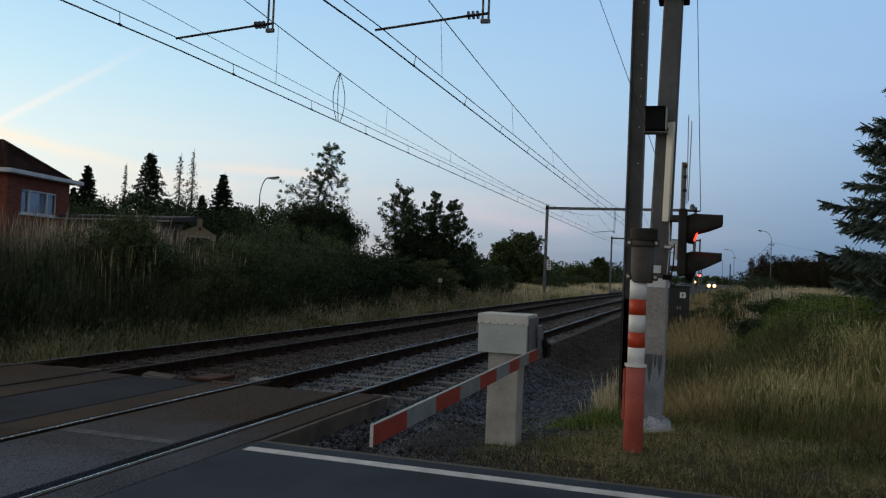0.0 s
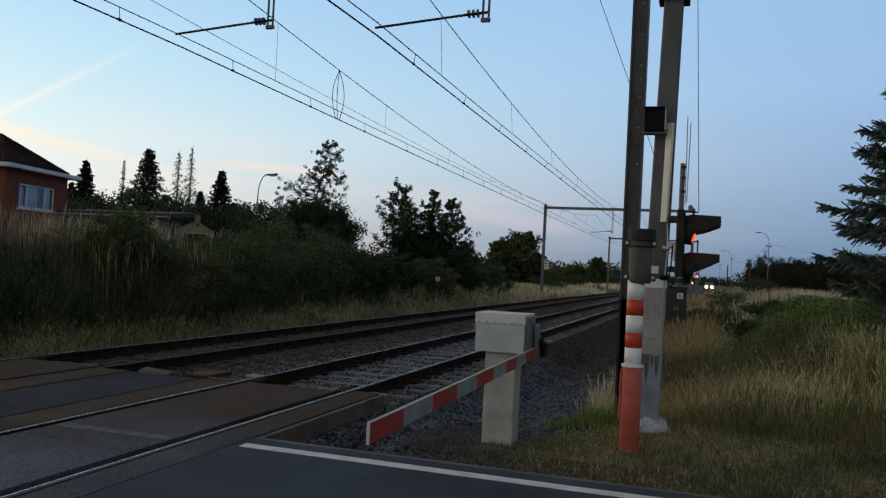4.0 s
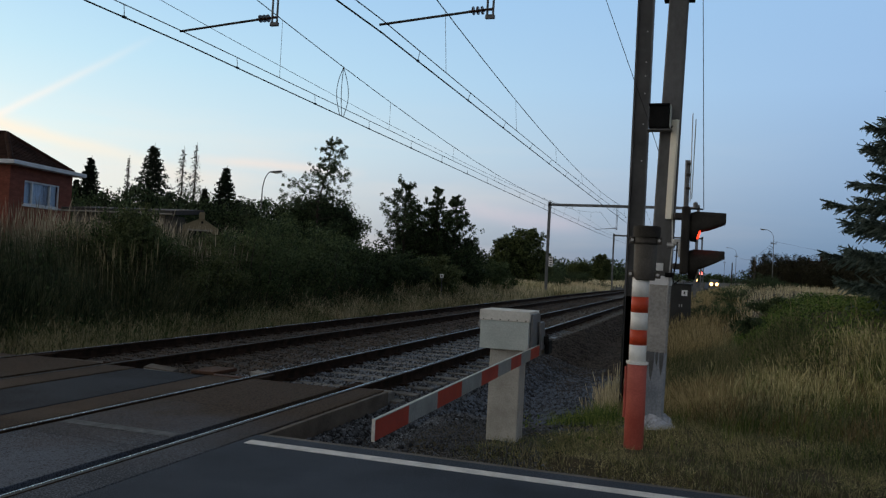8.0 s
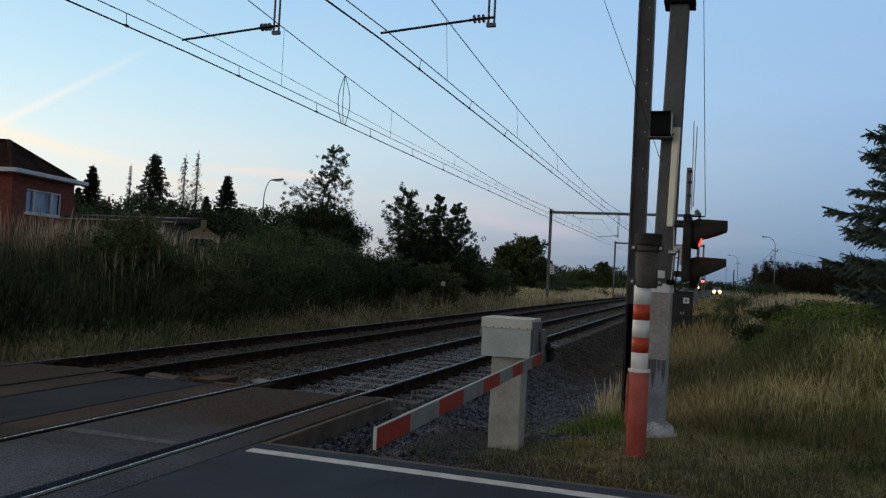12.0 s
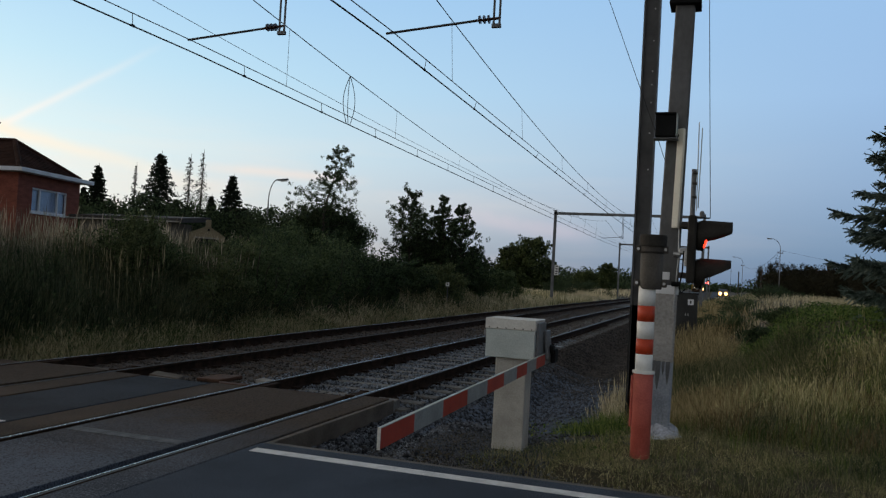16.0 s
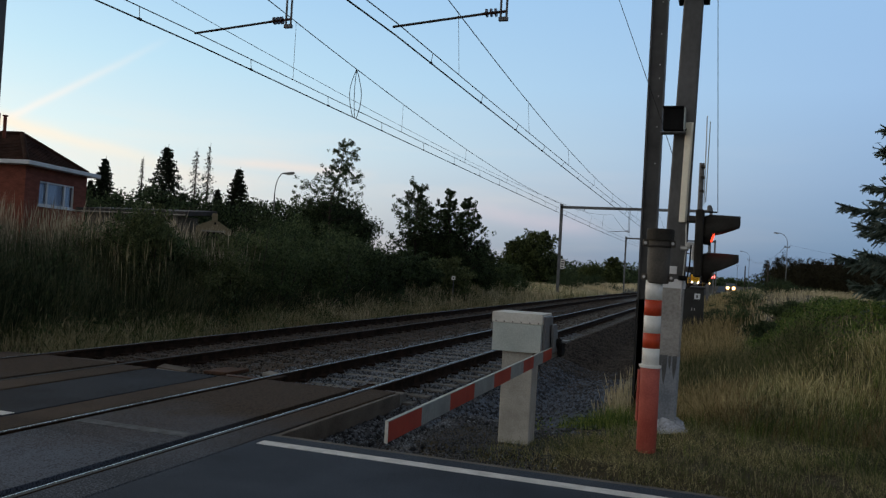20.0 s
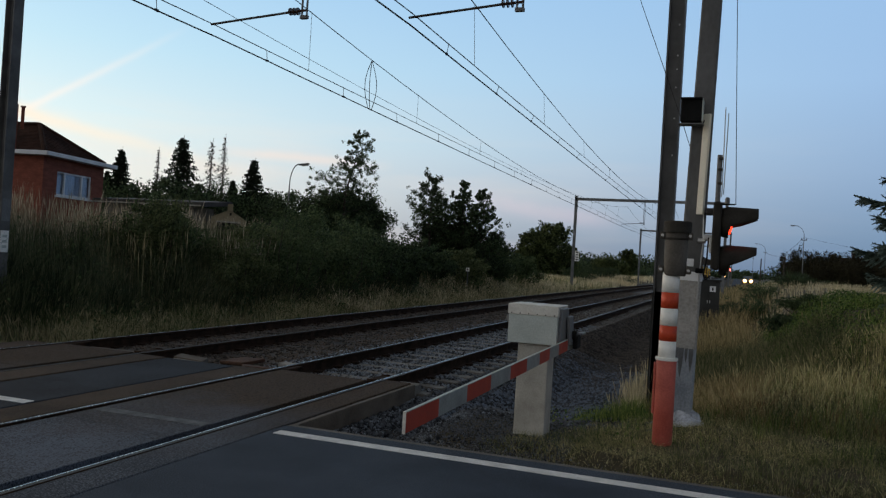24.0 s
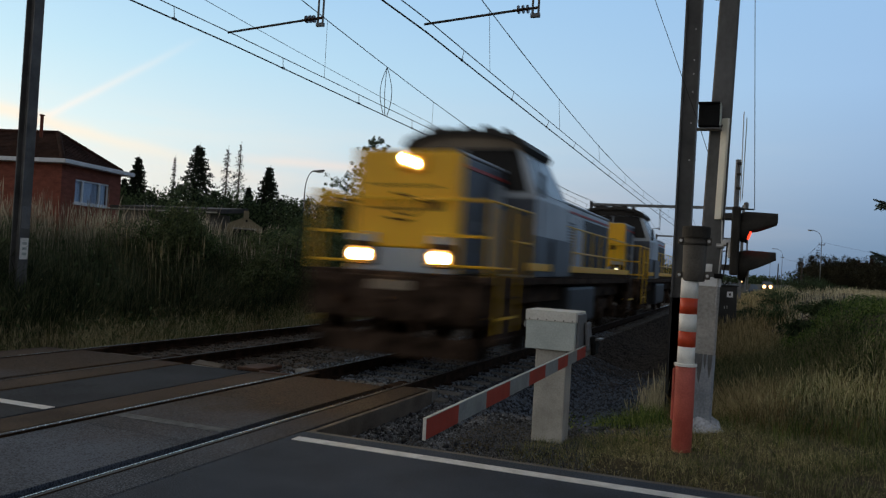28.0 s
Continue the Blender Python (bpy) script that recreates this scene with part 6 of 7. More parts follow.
part("cable", tube([(8.0 + 22 * u, 114.7 - 20 * u, 7.0 - 2.2 * math.sin(math.pi * u * 0.8)) for u in np.linspace(0, 1, 12)], 0.010, 5), WIRE, line)

# farmhouse roof far behind the hedge
fh = thing("far_house", (25.5, 200, 0), "distant house with brown roof behind the hedge", "house")
part("wall", box(-5, 0, 0, 5, 8, 4.4), BRICK, fh)
part("roof", prism([(-0.4, 4.4), (8.4, 4.4), (4, 7.0)], "x", -5.5, 5.5), ROOF_TILE, fh, "brown pitched roof")
part("chimney", box(-1.2, 3.6, 6.2, -0.5, 4.3, 8.6, 0.05), ROOF_TILE, fh)
for x in (-3, 0, 3):
    part("window", box(x - 0.6, -0.05, 2.6, x + 0.6, -0.01, 4.0), WINDOW_GLASS, fh)

# small marker posts
def marker(place, h, size, label):
    m = thing("marker_post", place, label, "sign", "trackside markers")
    part("post", tube([(0, 0, -0.3), (0, 0, h)], 0.025, 8), STEEL_GREY, m)
    pl = part("plate", box(-size / 2, -0.04, h - size, size / 2, -0.027, h, 0.004), WHITE_BAND, m, "small white plate")
    part("mark_bar", box(-size * 0.14, -0.05, h - size * 0.72, size * 0.14, -0.044, h - size * 0.28), BLACK, pl)




def relay_cabinet():
    c = thing("relay_cabinet", (-0.90, 30.2, gz(-0.9, 30.2) - 0.05), "dark grey trackside relay cabinet with a white plate", "cabinet")
    top = 1.44 - gz(-0.9, 30.2)
    part("plinth", box(-0.38, -0.24, -0.1, 0.38, 0.26, 0.14, 0.01), CONCRETE, c, "concrete plinth")
    body = part("body", box(-0.35, -0.21, 0.14, 0.35, 0.23, top - 0.05, 0.012), RELAY_GREY, c)
    for x in (-0.175, 0.175):
        dr = part("door", box(x - 0.165, -0.228, 0.2, x + 0.165, -0.214, top - 0.1, 0.004), RELAY_GREY, body)
        part("handle", box(x * 0.25 - 0.012, -0.245, top * 0.55, x * 0.25 + 0.012, -0.23, top * 0.55 + 0.1, 0.004), STEEL_BRIGHT, dr)
    part("roof", tilted_box((0.8, 0.56, 0.05), (0, 0.01, top - 0.02), (3, 0, 0), 0.012), RELAY_GREY, c)
    part("vent_cap", lathe([(0.05, top), (0.05, top + 0.06), (0.08, top + 0.07), (0.03, top + 0.11)], 12, at=(0.06, 0, 0)), STEEL_GREY, c)
    plate = part("plate", box(0.02, -0.243, top - 0.44, 0.22, -0.232, top - 0.24, 0.003), WHITE_PLATE, c, "small white plate")
    part("mark_bar", box(0.095, -0.252, top - 0.39, 0.145, -0.246, top - 0.29), BLACK, plate)


RELAY_GREY = mat("relay_cabinet_grey", (0.018, 0.019, 0.019), (0.038, 0.039, 0.038), 2.0, 0.6, bump=0.1)
relay_cabinet()
marker((-12.5, 38.0, gz(-12.5, 38.0)), 1.22, 0.19, "small white marker plate on a post in the grass")

TRACK_LAMP = glow("track_lamp_lens", (1.0, 0.55, 0.22), 4.0)
FAR_RED = glow("far_signal_red", (1.0, 0.13, 0.10), 8.0)

# signal showing red far along the line
sg = thing("railway_signal", (-1.35, 165.0, -0.2), "distant railway signal showing red", "signal")
part("mast", tube([(0, 0, 0), (0, 0, 3.2)], 0.07, 8), STEEL_GREY, sg)
part("head", box(-0.28, -0.1, 2.1, 0.28, 0.12, 3.3, 0.05), BLACK, sg)
part("lens", tube([(0, -0.13, 2.72), (0, -0.10, 2.72)], 0.29, 16), FAR_RED, sg, "lit red lens")

lp = thing("trackside_lamp", (-2.2, 165.0, -0.3), "small warm lamp on a short post beside the line", "lamp")
part("post", tube([(0, 0, 0), (0, 0, 1.35)], 0.05, 8), STEEL_GREY, lp)
part("housing", box(-0.2, -0.08, 1.3, 0.2, 0.12, 1.75, 0.04), BLACK, lp)
part("lens", tube([(0, -0.11, 1.52), (0, -0.08, 1.52)], 0.27, 16), TRACK_LAMP, lp, "lit amber lens")

# far road and the car on it
slab("far_road", -0.6, 3.6, 130, 420, 0.05, -0.3, ASPHALT, "distant asphalt road beside the railway")
CAR_PAINT = mat("car_paint_dark", (0.03, 0.032, 0.036), (0.05, 0.052, 0.056), 2.0, 0.35, bump=0.0)
TYRE = mat("tyre_rubber", (0.012, 0.012, 0.012), (0.022, 0.022, 0.022), 8.0, 0.85, bump=0.2)
HEADLAMP = glow("car_headlamp", (1.0, 0.72, 0.36), 60.0)
HEADLAMP_GLARE = glow("car_headlamp_glare", (1.0, 0.52, 0.17), 1.1)


def car(label):
    c = thing("car", (0, 0, 0), label, "car", "cars on the far road")
    low = [(-2.1, 0.28), (-2.15, 0.62), (-1.9, 0.78), (-0.95, 0.92), (1.9, 0.95), (2.1, 0.85), (2.12, 0.3)]
    part("body", prism(low, "x", -0.86, 0.86), CAR_PAINT, c, "dark painted body")
    cab = [(-1.0, 0.92), (-0.25, 1.44), (1.2, 1.46), (1.95, 0.95)]
    part("cabin", prism(cab, "x", -0.72, 0.72), WINDOW_GLASS, c, "glazed cabin")
    part("roof", box(-0.70, -0.2, 1.43, 0.70, 1.2, 1.49, 0.02), CAR_PAINT, c)
    for x in (-0.45, 0.45):
        # oversized glowing disc, standing in for the glare round the bulb
        lp = part("headlight", tube([(x, -2.16, 0.66), (x, -2.08, 0.66)], 0.34, 16), HEADLAMP_GLARE, c, "lit headlight")
        part("bulb", tube([(x, -2.18, 0.66), (x, -2.15, 0.66)], 0.14, 14), HEADLAMP, lp)
    part("grille", box(-0.4, -2.17, 0.5, 0.4, -2.13, 0.68, 0.01), BLACK, c)
    for x in (-0.80, 0.80):
        for y in (-1.3, 1.3):
            w = part("wheel", tube([(x - 0.1, y, 0.31), (x + 0.1, y, 0.31)], 0.31, 18), TYRE, c)
            part("rim", tube([(x - 0.105, y, 0.31), (x + 0.105, y, 0.31)], 0.19, 12), STEEL_BRIGHT, w)
    return c


approaching_car = car("dark car with lit headlights on the far road")


# broken slabs and plates at the end of the crossing, between the tracks
def rubble(place, size, turn, material, label):
    rb = thing("broken_slab", place, label, "slab", "broken slabs by the crossing")
    rb.rotation_euler = (radians(turn[0]), radians(turn[1]), radians(turn[2]))
    part("slab", box(-size[0] / 2, -size[1] / 2, -size[2], size[0] / 2, size[1] / 2, 0, 0.012), material, rb)


rubble((-6.75, 9.32, -0.04), (1.15, 0.055, 0.25), (0, 1, 0), CONCRETE, "pale concrete kerb stone at the crossing end")
rubble((-7.35, 9.75, -0.06), (0.42, 0.26, 0.16), (3, 6, 14), CONCRETE_BROWN, "broken brownish concrete block beside the rail")
rubble((-6.85, 10.3, -0.10), (0.55, 0.42, 0.05), (4, -4, -20), RUST, "rusty flat steel plate on the ballast")
rubble((-6.35, 10.0, -0.12), (0.5, 0.35, 0.06), (-4, 5, 35), RUST, "rusty flat steel plate on the ballast")
rubble((-6.15, 10.55, -0.12), (0.4, 0.18, 0.1), (2, 3, -10), CONCRETE, "broken pale concrete block on the ballast")
rubble((-8.6, 9.55, -0.06), (0.9, 0.2, 0.14), (3, 0, 3), CONCRETE_BROWN, "broken concrete end piece of the deck")
rubble((-3.95, 9.68, -0.06), (0.30, 0.3, 0.38), (0, 0, 0), SLEEPER, "concrete end block beside the near rail")
rubble((-3.5, 9.5, -0.30), (0.42, 0.5, 0.2), (0, 0, 4), CONCRETE, "low concrete block beside the near rail")

# ---- the two coupled diesel locomotives ----
LOCO_YELLOW = mat("loco_yellow", (0.94, 0.48, 0.012), (0.99, 0.57, 0.020), 1.2, 0.42, bump=0.05)
LOCO_GREY = mat("loco_light_grey", (0.33, 0.38, 0.43), (0.46, 0.51, 0.56), 1.0, 0.42, bump=0.05)
LOCO_BLUE = mat("loco_dark_grey", (0.055, 0.065, 0.085), (0.10, 0.115, 0.14), 1.0, 0.45, bump=0.05)
LOCO_ROOF = mat("loco_roof", (0.012, 0.010, 0.009), (0.032, 0.026, 0.022), 1.5, 0.6, bump=0.1)
LOCO_UNDER = mat("loco_underframe", (0.006, 0.004, 0.003), (0.105, 0.068, 0.047), 3.5, 0.95, bump=0.2, spec=0.08)
LOCO_TANK = mat("loco_tank_grey", (0.022, 0.024, 0.027), (0.046, 0.049, 0.053), 1.5, 0.55, bump=0.1)
LOCO_RED = mat("loco_red_line", (0.35, 0.03, 0.025), (0.45, 0.05, 0.04), 2.0, 0.5, bump=0.0)
BROW = mat("loco_brow_beige", (0.20, 0.155, 0.11), (0.30, 0.24, 0.175), 2.0, 0.6, bump=0.05)
RAILING = mat("railing_yellow", (0.72, 0.42, 0.02), (0.85, 0.52, 0.035), 3.0, 0.5, bump=0.0)
CAB_GLASS = mat("cab_glass", (0.006, 0.006, 0.007), (0.014, 0.014, 0.015), 1.0, 0.22, bump=0.0, spec=0.3)
LOCO_LAMP = glow("loco_headlamp", (1.0, 0.70, 0.34), 160.0)
# orange halo of the headlamps, made as a glowing ring
LAMP_GLARE = glow("loco_lamp_glare", (1.0, 0.46, 0.10), 2.2)
MARKER_LAMP = glow("loco_marker_lamp", (1.0, 0.85, 0.45), 3.0)


def locomotive(label, lit):
    """Front lamps at y = 0, the body reaching back along +y; 15.6 m over the buffers."""
    g = thing("locomotive", (NEAR_MID, 0, 0), label, "locomotive", "coupled locomotives")
    # frame and deck
    part("deck", box(-1.45, -0.15, 1.30, 1.45, 14.6, 1.42, 0.02), LOCO_UNDER, g, "walkway deck")
    for s in (-1, 1):
        part("deck_edge", box(s * 1.45 - 0.02, 1.9, 1.54, s * 1.45 + 0.02, 13.3, 1.67, 0.006), LOCO_YELLOW, g, "yellow sill along the deck")
        part("walkway", box(s * 1.13 - 0.30, 2.5, 1.42, s * 1.13 + 0.30, 13.3, 1.62, 0.01), LOCO_UNDER, g, "dark raised walkway")
    part("underframe", box(-1.15, 0.2, 0.95, 1.15, 14.3, 1.30, 0.03), LOCO_UNDER, g, "dark underframe")
    for y, s in ((-0.2, -1), (14.65, 1)):
        bb = part("buffer_beam", box(-1.40, min(y, y - s * 0.22), 0.72, 1.40, max(y, y - s * 0.22), 1.36, 0.03), LOCO_UNDER, g, "dark buffer beam")
        for x in (-0.88, 0.88):
            b = part("buffer", tube([(x, y, 1.05), (x, y + s * 0.42, 1.05)], 0.10, 14), LOCO_UNDER, bb)
            part("buffer_plate", tube([(x, y + s * 0.42, 1.05), (x, y + s * 0.47, 1.05)], 0.22, 18), LOCO_UNDER, bb, "round buffer plate")
        part("coupling_hook", tube([(0, y, 1.02), (0, y + s * 0.3, 1.02), (0, y + s * 0.36, 0.92), (0, y + s * 0.3, 0.84)], 0.04, 8), LOCO_UNDER, bb)
        for x in (-0.45, 0.5):
            part("brake_hose", tube([(x, y, 0.9), (x, y + s * 0.16, 0.85), (x, y + s * 0.18, 0.55), (x, y + s * 0.05, 0.45)], 0.034, 6), LOCO_UNDER, bb)
        part("beam_plate", box(-0.36, min(y, y + s * 0.02), 1.16, 0.30, max(y, y + s * 0.02), 1.30, 0.004), BROW, bb, "pale worn plate above the hook")
        part("snow_guard", box(-1.25, min(y - s * 0.1, y - s * 0.16), 0.20, 1.25, max(y - s * 0.1, y - s * 0.16), 0.52, 0.02), LOCO_UNDER, g, "dark guard plate above the rails")
    # hoods
    hood = part("front_hood", box(-0.82, 0.16, 1.42, 0.82, 2.5, 3.22, 0.06), LOCO_BLUE, g, "dark grey front hood")
    part("hood_nose", box(-0.835, 0.10, 1.78, 0.835, 0.19, 3.24, 0.03), LOCO_YELLOW, hood, "yellow hood front")
    part("nose_skirt", box(-0.835, 0.085, 1.42, 0.835, 0.16, 1.775, 0.015), LOCO_GREY, hood, "grey lower panel")
    part("hood_top", box(-0.83, 0.2, 3.20, 0.83, 2.5, 3.255, 0.02), LOCO_GREY, hood, "pale grey hood top")
    for s in (-1, 1):
        part("yellow_corner", box(s * 0.83 - 0.012, 0.19, 1.44, s * 0.83 + 0.012, 0.34, 3.18, 0.004), LOCO_YELLOW, hood)
        part("red_line", box(s * 0.832 - 0.01, 0.36, 3.02, s * 0.832 + 0.01, 2.45, 3.07), LOCO_RED, hood, "thin red line")
        for k in range(3):
            dr = part("hood_door", box(s * 0.832 - 0.012, 0.40 + 0.7 * k, 1.52, s * 0.832 + 0.012, 1.06 + 0.7 * k, 2.95, 0.005), LOCO_BLUE if k < 2 else LOCO_GREY, hood)
            part("latch", box(s * 0.85 - 0.01, 0.98 + 0.7 * k, 2.1, s * 0.85 + 0.01, 1.02 + 0.7 * k, 2.25), STEEL_BRIGHT, dr)
    for z in (2.70, 2.35):
        part("panel_seam", box(-0.55, 0.088, z, 0.55, 0.1, z + 0.018), LOCO_UNDER, hood)
    # plain oval emblem, grab bars and a dark hatch
    ring = [(0.02 + 0.21 * math.cos(a), 0.088, 2.42 + 0.15 * math.sin(a)) for a in (2 * math.pi * k / 20 for k in range(21))]
    part("emblem", tube(ring, 0.013, 6), LOCO_UNDER, hood, "dark oval outline of an emblem")
    part("grab_bar", tube([(-0.14, 0.07, 2.58), (0.10, 0.05, 2.54), (0.34, 0.07, 2.46)], 0.016, 6), LOCO_UNDER, hood)
    part("grab_bar", tube([(-0.24, 0.07, 2.22), (-0.06, 0.05, 2.19), (0.10, 0.07, 2.20)], 0.016, 6), LOCO_UNDER, hood)
    part("hatch", box(0.40, 0.080, 2.36, 0.58, 0.1, 2.54, 0.006), LOCO_UNDER, hood, "small dark hatch")
    rear = part("rear_hood", box(-0.82, 4.9, 1.42, 0.82, 13.25, 3.10, 0.06), LOCO_GREY, g, "long grey rear hood")
    part("rear_top", box(-0.84, 4.9, 3.08, 0.84, 13.2, 3.15, 0.03), LOCO_GREY, rear)
    for s in (-1, 1):
        part("red_line", box(s * 0.832 - 0.01, 5.0, 2.92, s * 0.832 + 0.01, 13.0, 2.97), LOCO_RED, rear, "thin red line")
        for k in range(9):
            part("hood_door", box(s * 0.832 - 0.012, 5.0 + 0.9 * k, 1.5, s * 0.832 + 0.012, 5.84 + 0.9 * k, 2.86, 0.005), (LOCO_GREY if k % 4 != 1 else LOCO_BLUE) if k < 5 else LOCO_ROOF, rear)
        for k in range(14):
            part("grille_slat", box(s * 0.85 - 0.012, 6.0, 1.75 + 0.07 * k, s * 0.85 + 0.012, 8.3, 1.785 + 0.07 * k), LOCO_BLUE, rear)
    part("rear_nose", box(-0.835, 13.22, 1.42, 0.835, 13.32, 3.12, 0.03), LOCO_YELLOW, rear, "yellow hood end")
    for y in (7.0, 9.0, 11.5):
        part("roof_fan", lathe([(0.55, 3.15), (0.55, 3.24), (0.45, 3.27)], 18, at=(0, y, 0)), LOCO_ROOF, rear)
    part("exhaust", lathe([(0.16, 3.15), (0.14, 3.5), (0.12, 3.52)], 12, at=(0.3, 5.5, 0)), BLACK, rear)
    # cab: upright below, sides leaning in above, sloping rear, low rounded roof
    cab = part("cab", box(-1.42, 2.35, 1.42, 1.42, 5.0, 2.78, 0.02), LOCO_GREY, g, "light grey cab with sloping rear")
    low4 = [Vector(p) for p in ((-1.42, 2.35, 2.775), (1.42, 2.35, 2.775), (1.42, 5.0, 2.775), (-1.42, 5.0, 2.775))]
    top4 = [Vector(p) for p in ((-1.00, 2.72, 3.74), (1.00, 2.72, 3.74), (1.00, 4.38, 3.74), (-1.00, 4.38, 3.74))]

    def on_side(k, u0, u1, v0, v1, out=0.012):
        """A thin panel on one of the four leaning sides, by shares of its width and height."""
        a, b, c, d = low4[k], low4[(k + 1) % 4], top4[(k + 1) % 4], top4[k]

        def at(u, v):
            return (a * (1 - u) + b * u) * (1 - v) + (d * (1 - u) + c * u) * v

        n = (b - a).cross(d - a).normalized() * out
        p = [at(u0, v0), at(u1, v0), at(u1, v1), at(u0, v1)]
        bm = bmesh.new()
        lo, hi = [bm.verts.new(q - n * 0.2) for q in p], [bm.verts.new(q + n) for q in p]
        for i in range(4):
            bm.faces.new((lo[i], lo[(i + 1) % 4], hi[(i + 1) % 4], hi[i]))
        bm.faces.new(lo[::-1])
        bm.faces.new(hi)
        return bm

    bm = bmesh.new()
    lo, hi = [bm.verts.new(p) for p in low4], [bm.verts.new(p) for p in top4]
    for i in range(4):
        bm.faces.new((lo[i], lo[(i + 1) % 4], hi[(i + 1) % 4], hi[i]))
    bm.faces.new(hi)
    part("cab_upper", bm, LOCO_GREY, cab, "upper cab leaning inwards")
    # deep shade on the cab front, put in as dark panels beside the hood
    for s in (-1, 1):
        part("front_panel", box(s * 1.13 - 0.28, 2.325, 1.46, s * 1.13 + 0.28, 2.348, 2.76, 0.004), LOCO_BLUE, cab, "cab front beside the hood, its deep shade painted dark")
    part("windscreen", on_side(0, 0.05, 0.49, 0.10, 0.90), CAB_GLASS, cab, "dark windscreen")
    part("windscreen", on_side(0, 0.51, 0.95, 0.10, 0.90), CAB_GLASS, cab, "dark windscreen")
    # brow beige; on the rear locomotive its shade is painted with roof black
    part("brow", on_side(0, 0.0, 1.0, 0.93, 1.0, 0.05), BROW if lit else LOCO_ROOF, cab, "panel above the windscreen")
    part("rear_window", on_side(2, 0.1, 0.9, 0.25, 0.8), CAB_GLASS, cab, "dark rear window")
    for k in (1, 3):
        flip = k == 3
        for u0, u1, v0, v1 in ((0.06, 0.22, 0.12, 0.74), (0.34, 0.90, 0.12, 0.80)):
            a0, a1 = (1 - u1, 1 - u0) if flip else (u0, u1)
            part("side_window", on_side(k, a0, a1, v0, v1), CAB_GLASS, cab, "dark side window")
    arch = [(-1.14, 3.68), (-1.05, 3.80), (-0.80, 3.90), (-0.45, 3.955), (0, 3.97), (0.45, 3.955), (0.80, 3.90), (1.05, 3.80), (1.14, 3.68)]
    inner = [(x * 0.955, z - 0.085) for x, z in arch]
    part("cab_roof", prism(arch + inner[::-1], "y", 2.45, 4.42), LOCO_ROOF, cab, "dark thin rounded cab roof")
    # same painted shade here for the rear locomotive
    part("brow_gable", prism([(x * 0.945, z - 0.088) for x, z in arch] + [(0.86, 3.66), (-0.86, 3.66)], "y", 2.66, 4.36), BROW if lit else LOCO_ROOF, cab, "panel under the roof")
    for x, y, w in ((-0.62, 2.75, 0.16), (-0.42, 2.95, 0.26), (0.0, 2.7, 0.12), (0.08, 3.3, 0.34), (0.38, 2.75, 0.22), (0.66, 3.0, 0.14), (0.2, 4.1, 0.3)):
        part("roof_gear", tilted_box((w, 0.28, 0.10 + 0.25 * w), (x, y, 3.97), (0, 0, 20 * x), 0.03), LOCO_ROOF, cab, "aerials and horns on the roof")
    for s in (-1, 1):
        sx = s * 1.425
        part("door_frame", box(sx - 0.014, 2.75, 1.5, sx + 0.014, 3.3, 2.74, 0.004), LOCO_GREY, cab)
        part("side_band", box(sx - 0.016, 2.36, 1.44, sx + 0.016, 4.98, 2.14, 0.004), LOCO_BLUE, cab, "dark blue-grey lower band")
        part("cab_skirt", box(s * 1.485 - 0.012, 3.45, 1.46, s * 1.485 + 0.012, 4.98, 2.12, 0.004), LOCO_BLUE, cab, "dark blue-grey skirt below the cab")
        part("mirror", box(s * 1.46 - 0.04, 2.45, 2.8, s * 1.46 + 0.04, 2.52, 3.2, 0.01), BLACK, cab)
    # lamps
    for x in (-0.64, 0.64):
        lb = part("lamp_box", box(x - 0.20, 0.0, 1.50, x + 0.20, 0.14, 1.86, 0.03), LOCO_UNDER, g, "lamp housing")
        part("lamp_shield", box(x - 0.20, 0.02, 1.78, x + 0.20, 0.10, 2.0, 0.02), LOCO_GREY, lb)
        part("headlight", tube([(x, -0.03, 1.65), (x, 0.02, 1.65)], 0.085, 18), LOCO_LAMP if lit else STEEL_BRIGHT, lb, "lit headlight" if lit else "unlit headlight")
        # on the lit locomotive this widened ring glows to imitate lamp glare
        part("lamp_bowl", tube([(x, -0.022, 1.65), (x, 0.01, 1.65)], 0.130, 18), LAMP_GLARE if lit else STEEL_BRIGHT, lb)
    tl = part("top_lamp_box", box(-0.15, 0.02, 2.92, 0.33, 0.12, 3.20, 0.03), LOCO_YELLOW, hood)
    part("lamp_bowl", tube([(0.09, -0.012, 3.06), (0.09, 0.03, 3.06)], 0.115, 18), LAMP_GLARE if lit else STEEL_BRIGHT, tl)
    part("headlight", tube([(0.09, -0.02, 3.06), (0.09, 0.03, 3.06)], 0.075, 18), LOCO_LAMP if lit else STEEL_BRIGHT, tl, "lit top headlight" if lit else "unlit top headlight")
    if not lit:
        part("marker_lamp", tube([(0.64, -0.035, 1.68), (0.64, -0.03, 1.68)], 0.045, 12), MARKER_LAMP, g, "small lit marker lamp")
    # railings
    for s in (-1, 1):
        for k, y in enumerate((-0.08, 1.15, 2.2)):
            part("rail_post", tube([(s * 1.40, y, 0.5 if k == 1 else 1.4), (s * 1.40, y, 2.5)], 0.021, 6), RAILING, g)
        for z, y0, y1 in ((1.55, -0.08, 1.15), (2.5, -0.08, 1.15), (1.98, 1.15, 2.2), (2.5, 1.15, 2.2)):
            part("handrail", tube([(s * 1.40, y0, z), (s * 1.40, y1, z)], 0.019, 6), RAILING, g)
        for z in (1.55, 1.98, 2.5):
            part("front_handrail", tube([(s * 0.50 if z < 2.4 else 0, -0.08, z), (s * 1.42, -0.08, z)], 0.021, 6), RAILING, g)
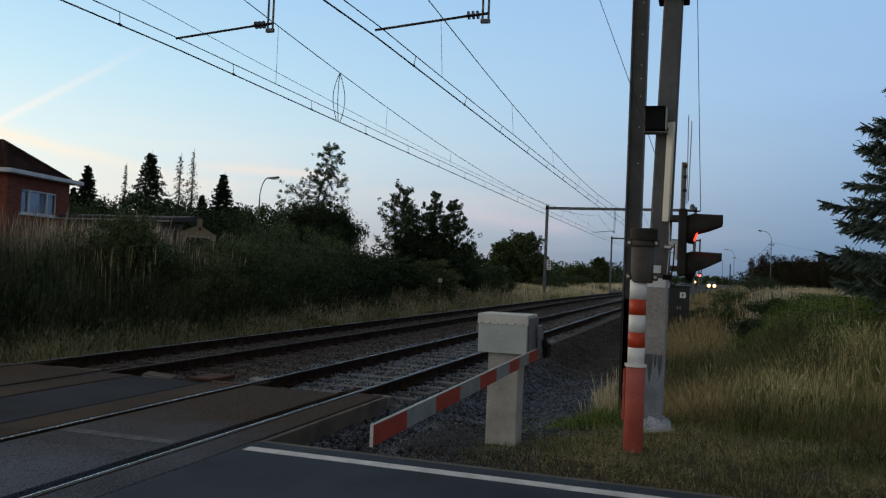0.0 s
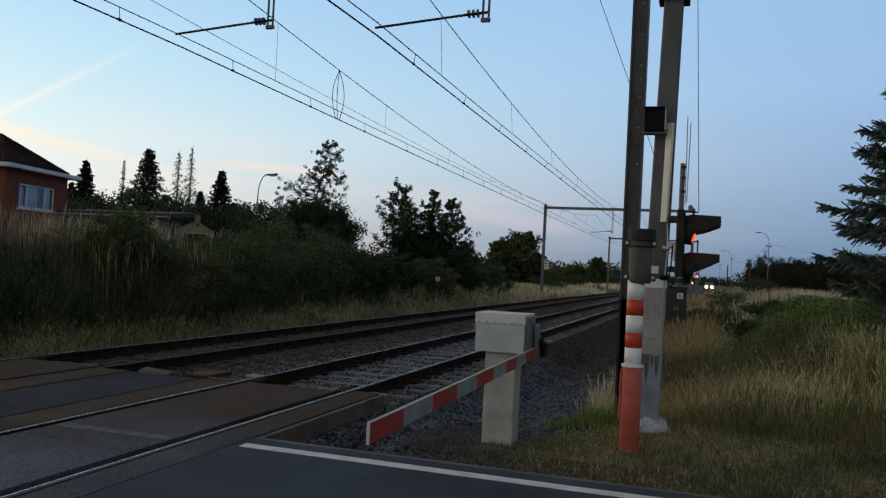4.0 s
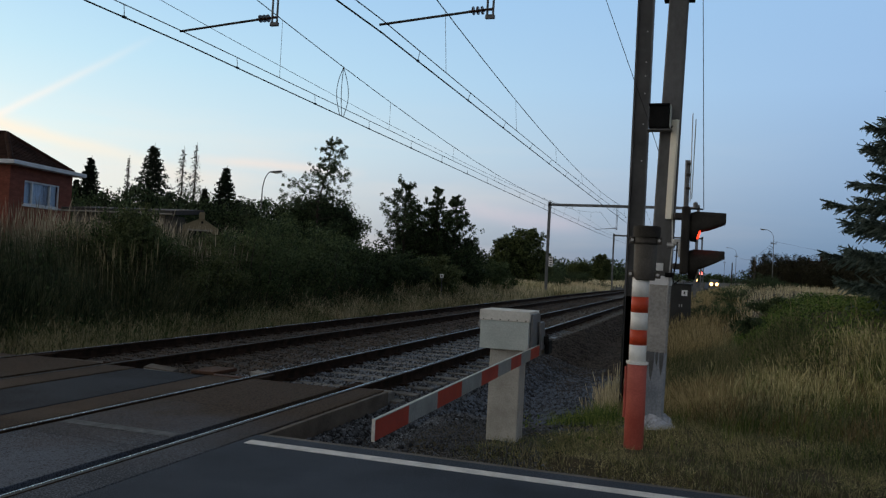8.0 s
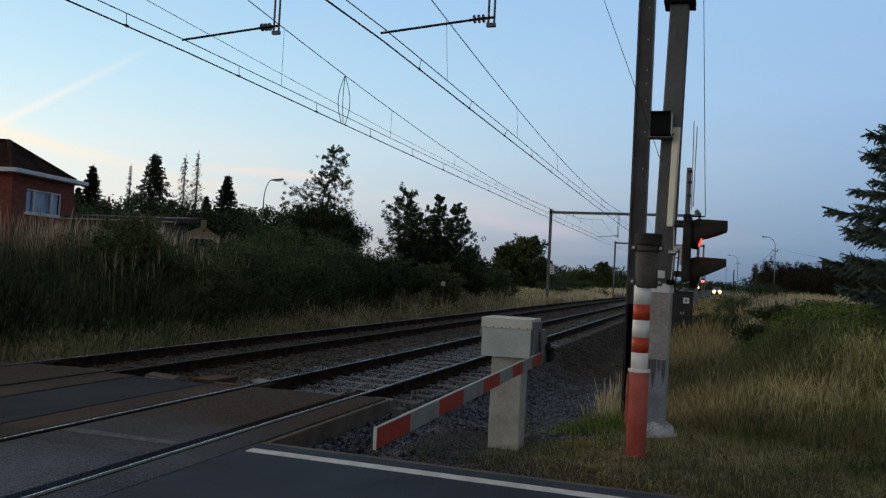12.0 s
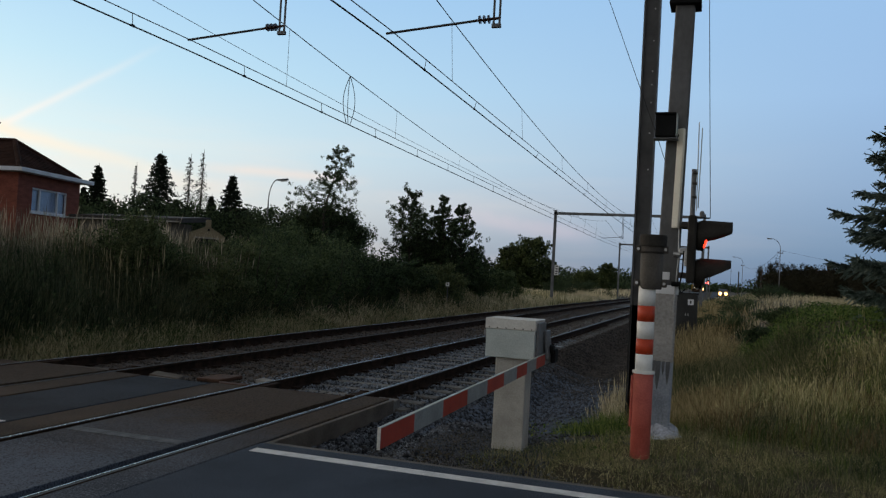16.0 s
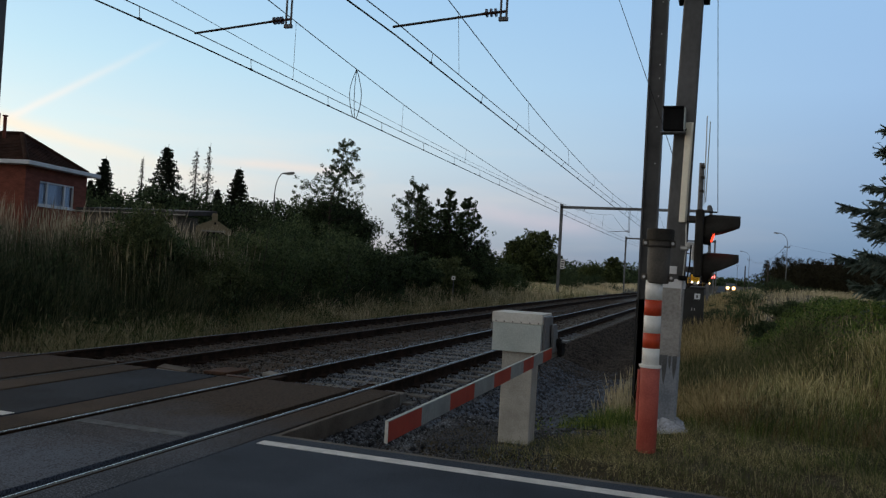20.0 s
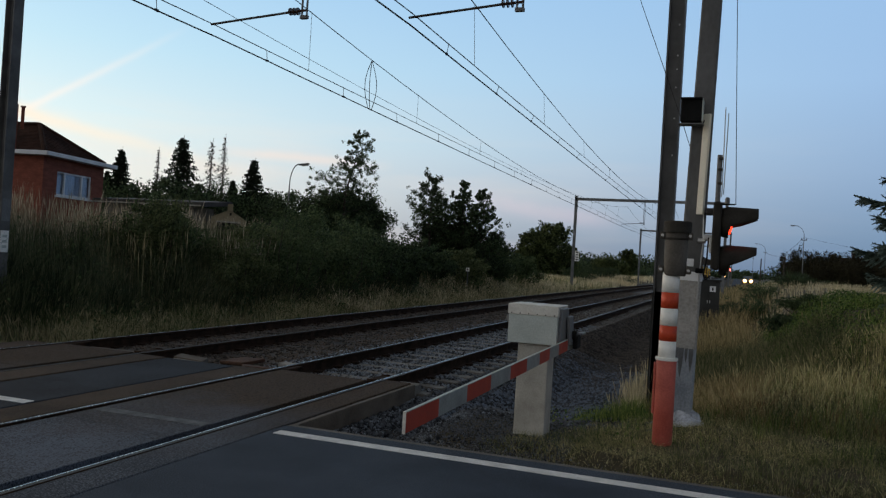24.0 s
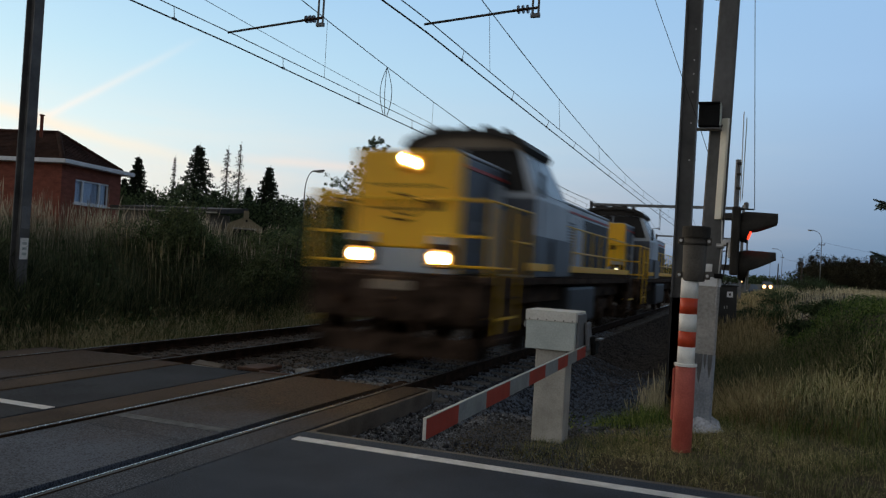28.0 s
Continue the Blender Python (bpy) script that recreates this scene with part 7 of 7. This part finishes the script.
        for k in range(8):
            part("rail_post", tube([(s * 1.40, 5.6 + 1.05 * k, 1.4), (s * 1.40, 5.6 + 1.05 * k, 2.45)], 0.019, 6), RAILING, g)
        for z in (1.95, 2.45):
            part("handrail", tube([(s * 1.40, 5.1, z), (s * 1.40, 13.3, z)], 0.019, 6), RAILING, g)
        for y in (0.75, 13.8):
            st = part("steps", box(s * 1.38 - 0.06, y - 0.45, 0.42, s * 1.38 + 0.06, y + 0.45, 1.34, 0.02), LOCO_UNDER, g, "dark step well")
            for z in (0.5, 0.8, 1.1):
                part("tread", box(s * 1.40 - 0.12, y - 0.42, z, s * 1.40 + 0.1, y + 0.42, z + 0.03), RAILING if z == 0.8 else LOCO_UNDER, st, "steel tread")
            for q in (y - 0.5, y + 0.5):
                part("grab_rail", tube([(s * 1.47, q, 0.6), (s * 1.47, q, 2.4)], 0.019, 6), RAILING if y < 5 else LOCO_UNDER, st)
    part("side_panel", box(-1.43, 0.0, 2.36, -1.08, 0.04, 2.62, 0.01), RAILING, g, "yellow panel behind the railing")
    # tanks and running gear
    for s in (-1, 1):
        part("fuel_tank", box(s * 0.95 - 0.40, 5.7, 0.42, s * 0.95 + 0.40, 8.6, 1.25, 0.08), LOCO_TANK, g, "grey fuel tank")
    for y in (2.9, 11.6):
        bogie = part("bogie", box(-1.05, y - 1.75, 0.55, 1.05, y + 1.75, 0.85, 0.05), LOCO_UNDER, g, "four-wheeled bogie frame")
        for q in (y - 1.1, y + 1.1):
            for s in (-1, 1):
                part("wheel", tube([(s * 0.68, q, 0.47), (s * 0.82, q, 0.47)], 0.46, 24), RAIL_SIDE, bogie, "steel wheel")
                part("axle_box", box(s * 1.10 - 0.12, q - 0.18, 0.32, s * 1.10 + 0.12, q + 0.18, 0.66, 0.03), LOCO_UNDER, bogie)
                part("spring", tube([(s * 1.10, q - 0.32, 0.55), (s * 1.10, q - 0.32, 0.95)], 0.09, 10), LOCO_UNDER, bogie)
    return g


loco_front = locomotive("yellow and grey diesel locomotive with lit headlights", True)
loco_rear = locomotive("yellow and grey diesel locomotive coupled behind", False)


# ---- what moves ----
def motions():
    train = ((0.0, 580.0), (4.0, 499.0), (8.0, 418.0), (12.0, 336.0), (16.0, 254.0), (18.0, 213.0), (20.0, 172.0), (21.5, 141.0), (23.0, 110.5), (24.0, 91.5), (25.0, 72.0), (26.0, 52.3), (26.6, 39.6), (27.1, 29.6), (27.5, 21.5), (28.0, 10.88))
    walk(loco_front, [(t, pose(NEAR_MID, y, dip(y + 7))) for t, y in train])
    walk(loco_rear, [(t, pose(NEAR_MID, y + 16.25, dip(y + 23))) for t, y in train])
    drive = ((0.0, 0.9, 152.0), (10.0, 1.1, 149.0), (18.0, 1.5, 145.0), (24.0, 1.8, 141.0), (28.0, 2.1, 137.0))
    walk(approaching_car, [(t, pose(x, y, 0.05)) for t, x, y in drive])


motions()
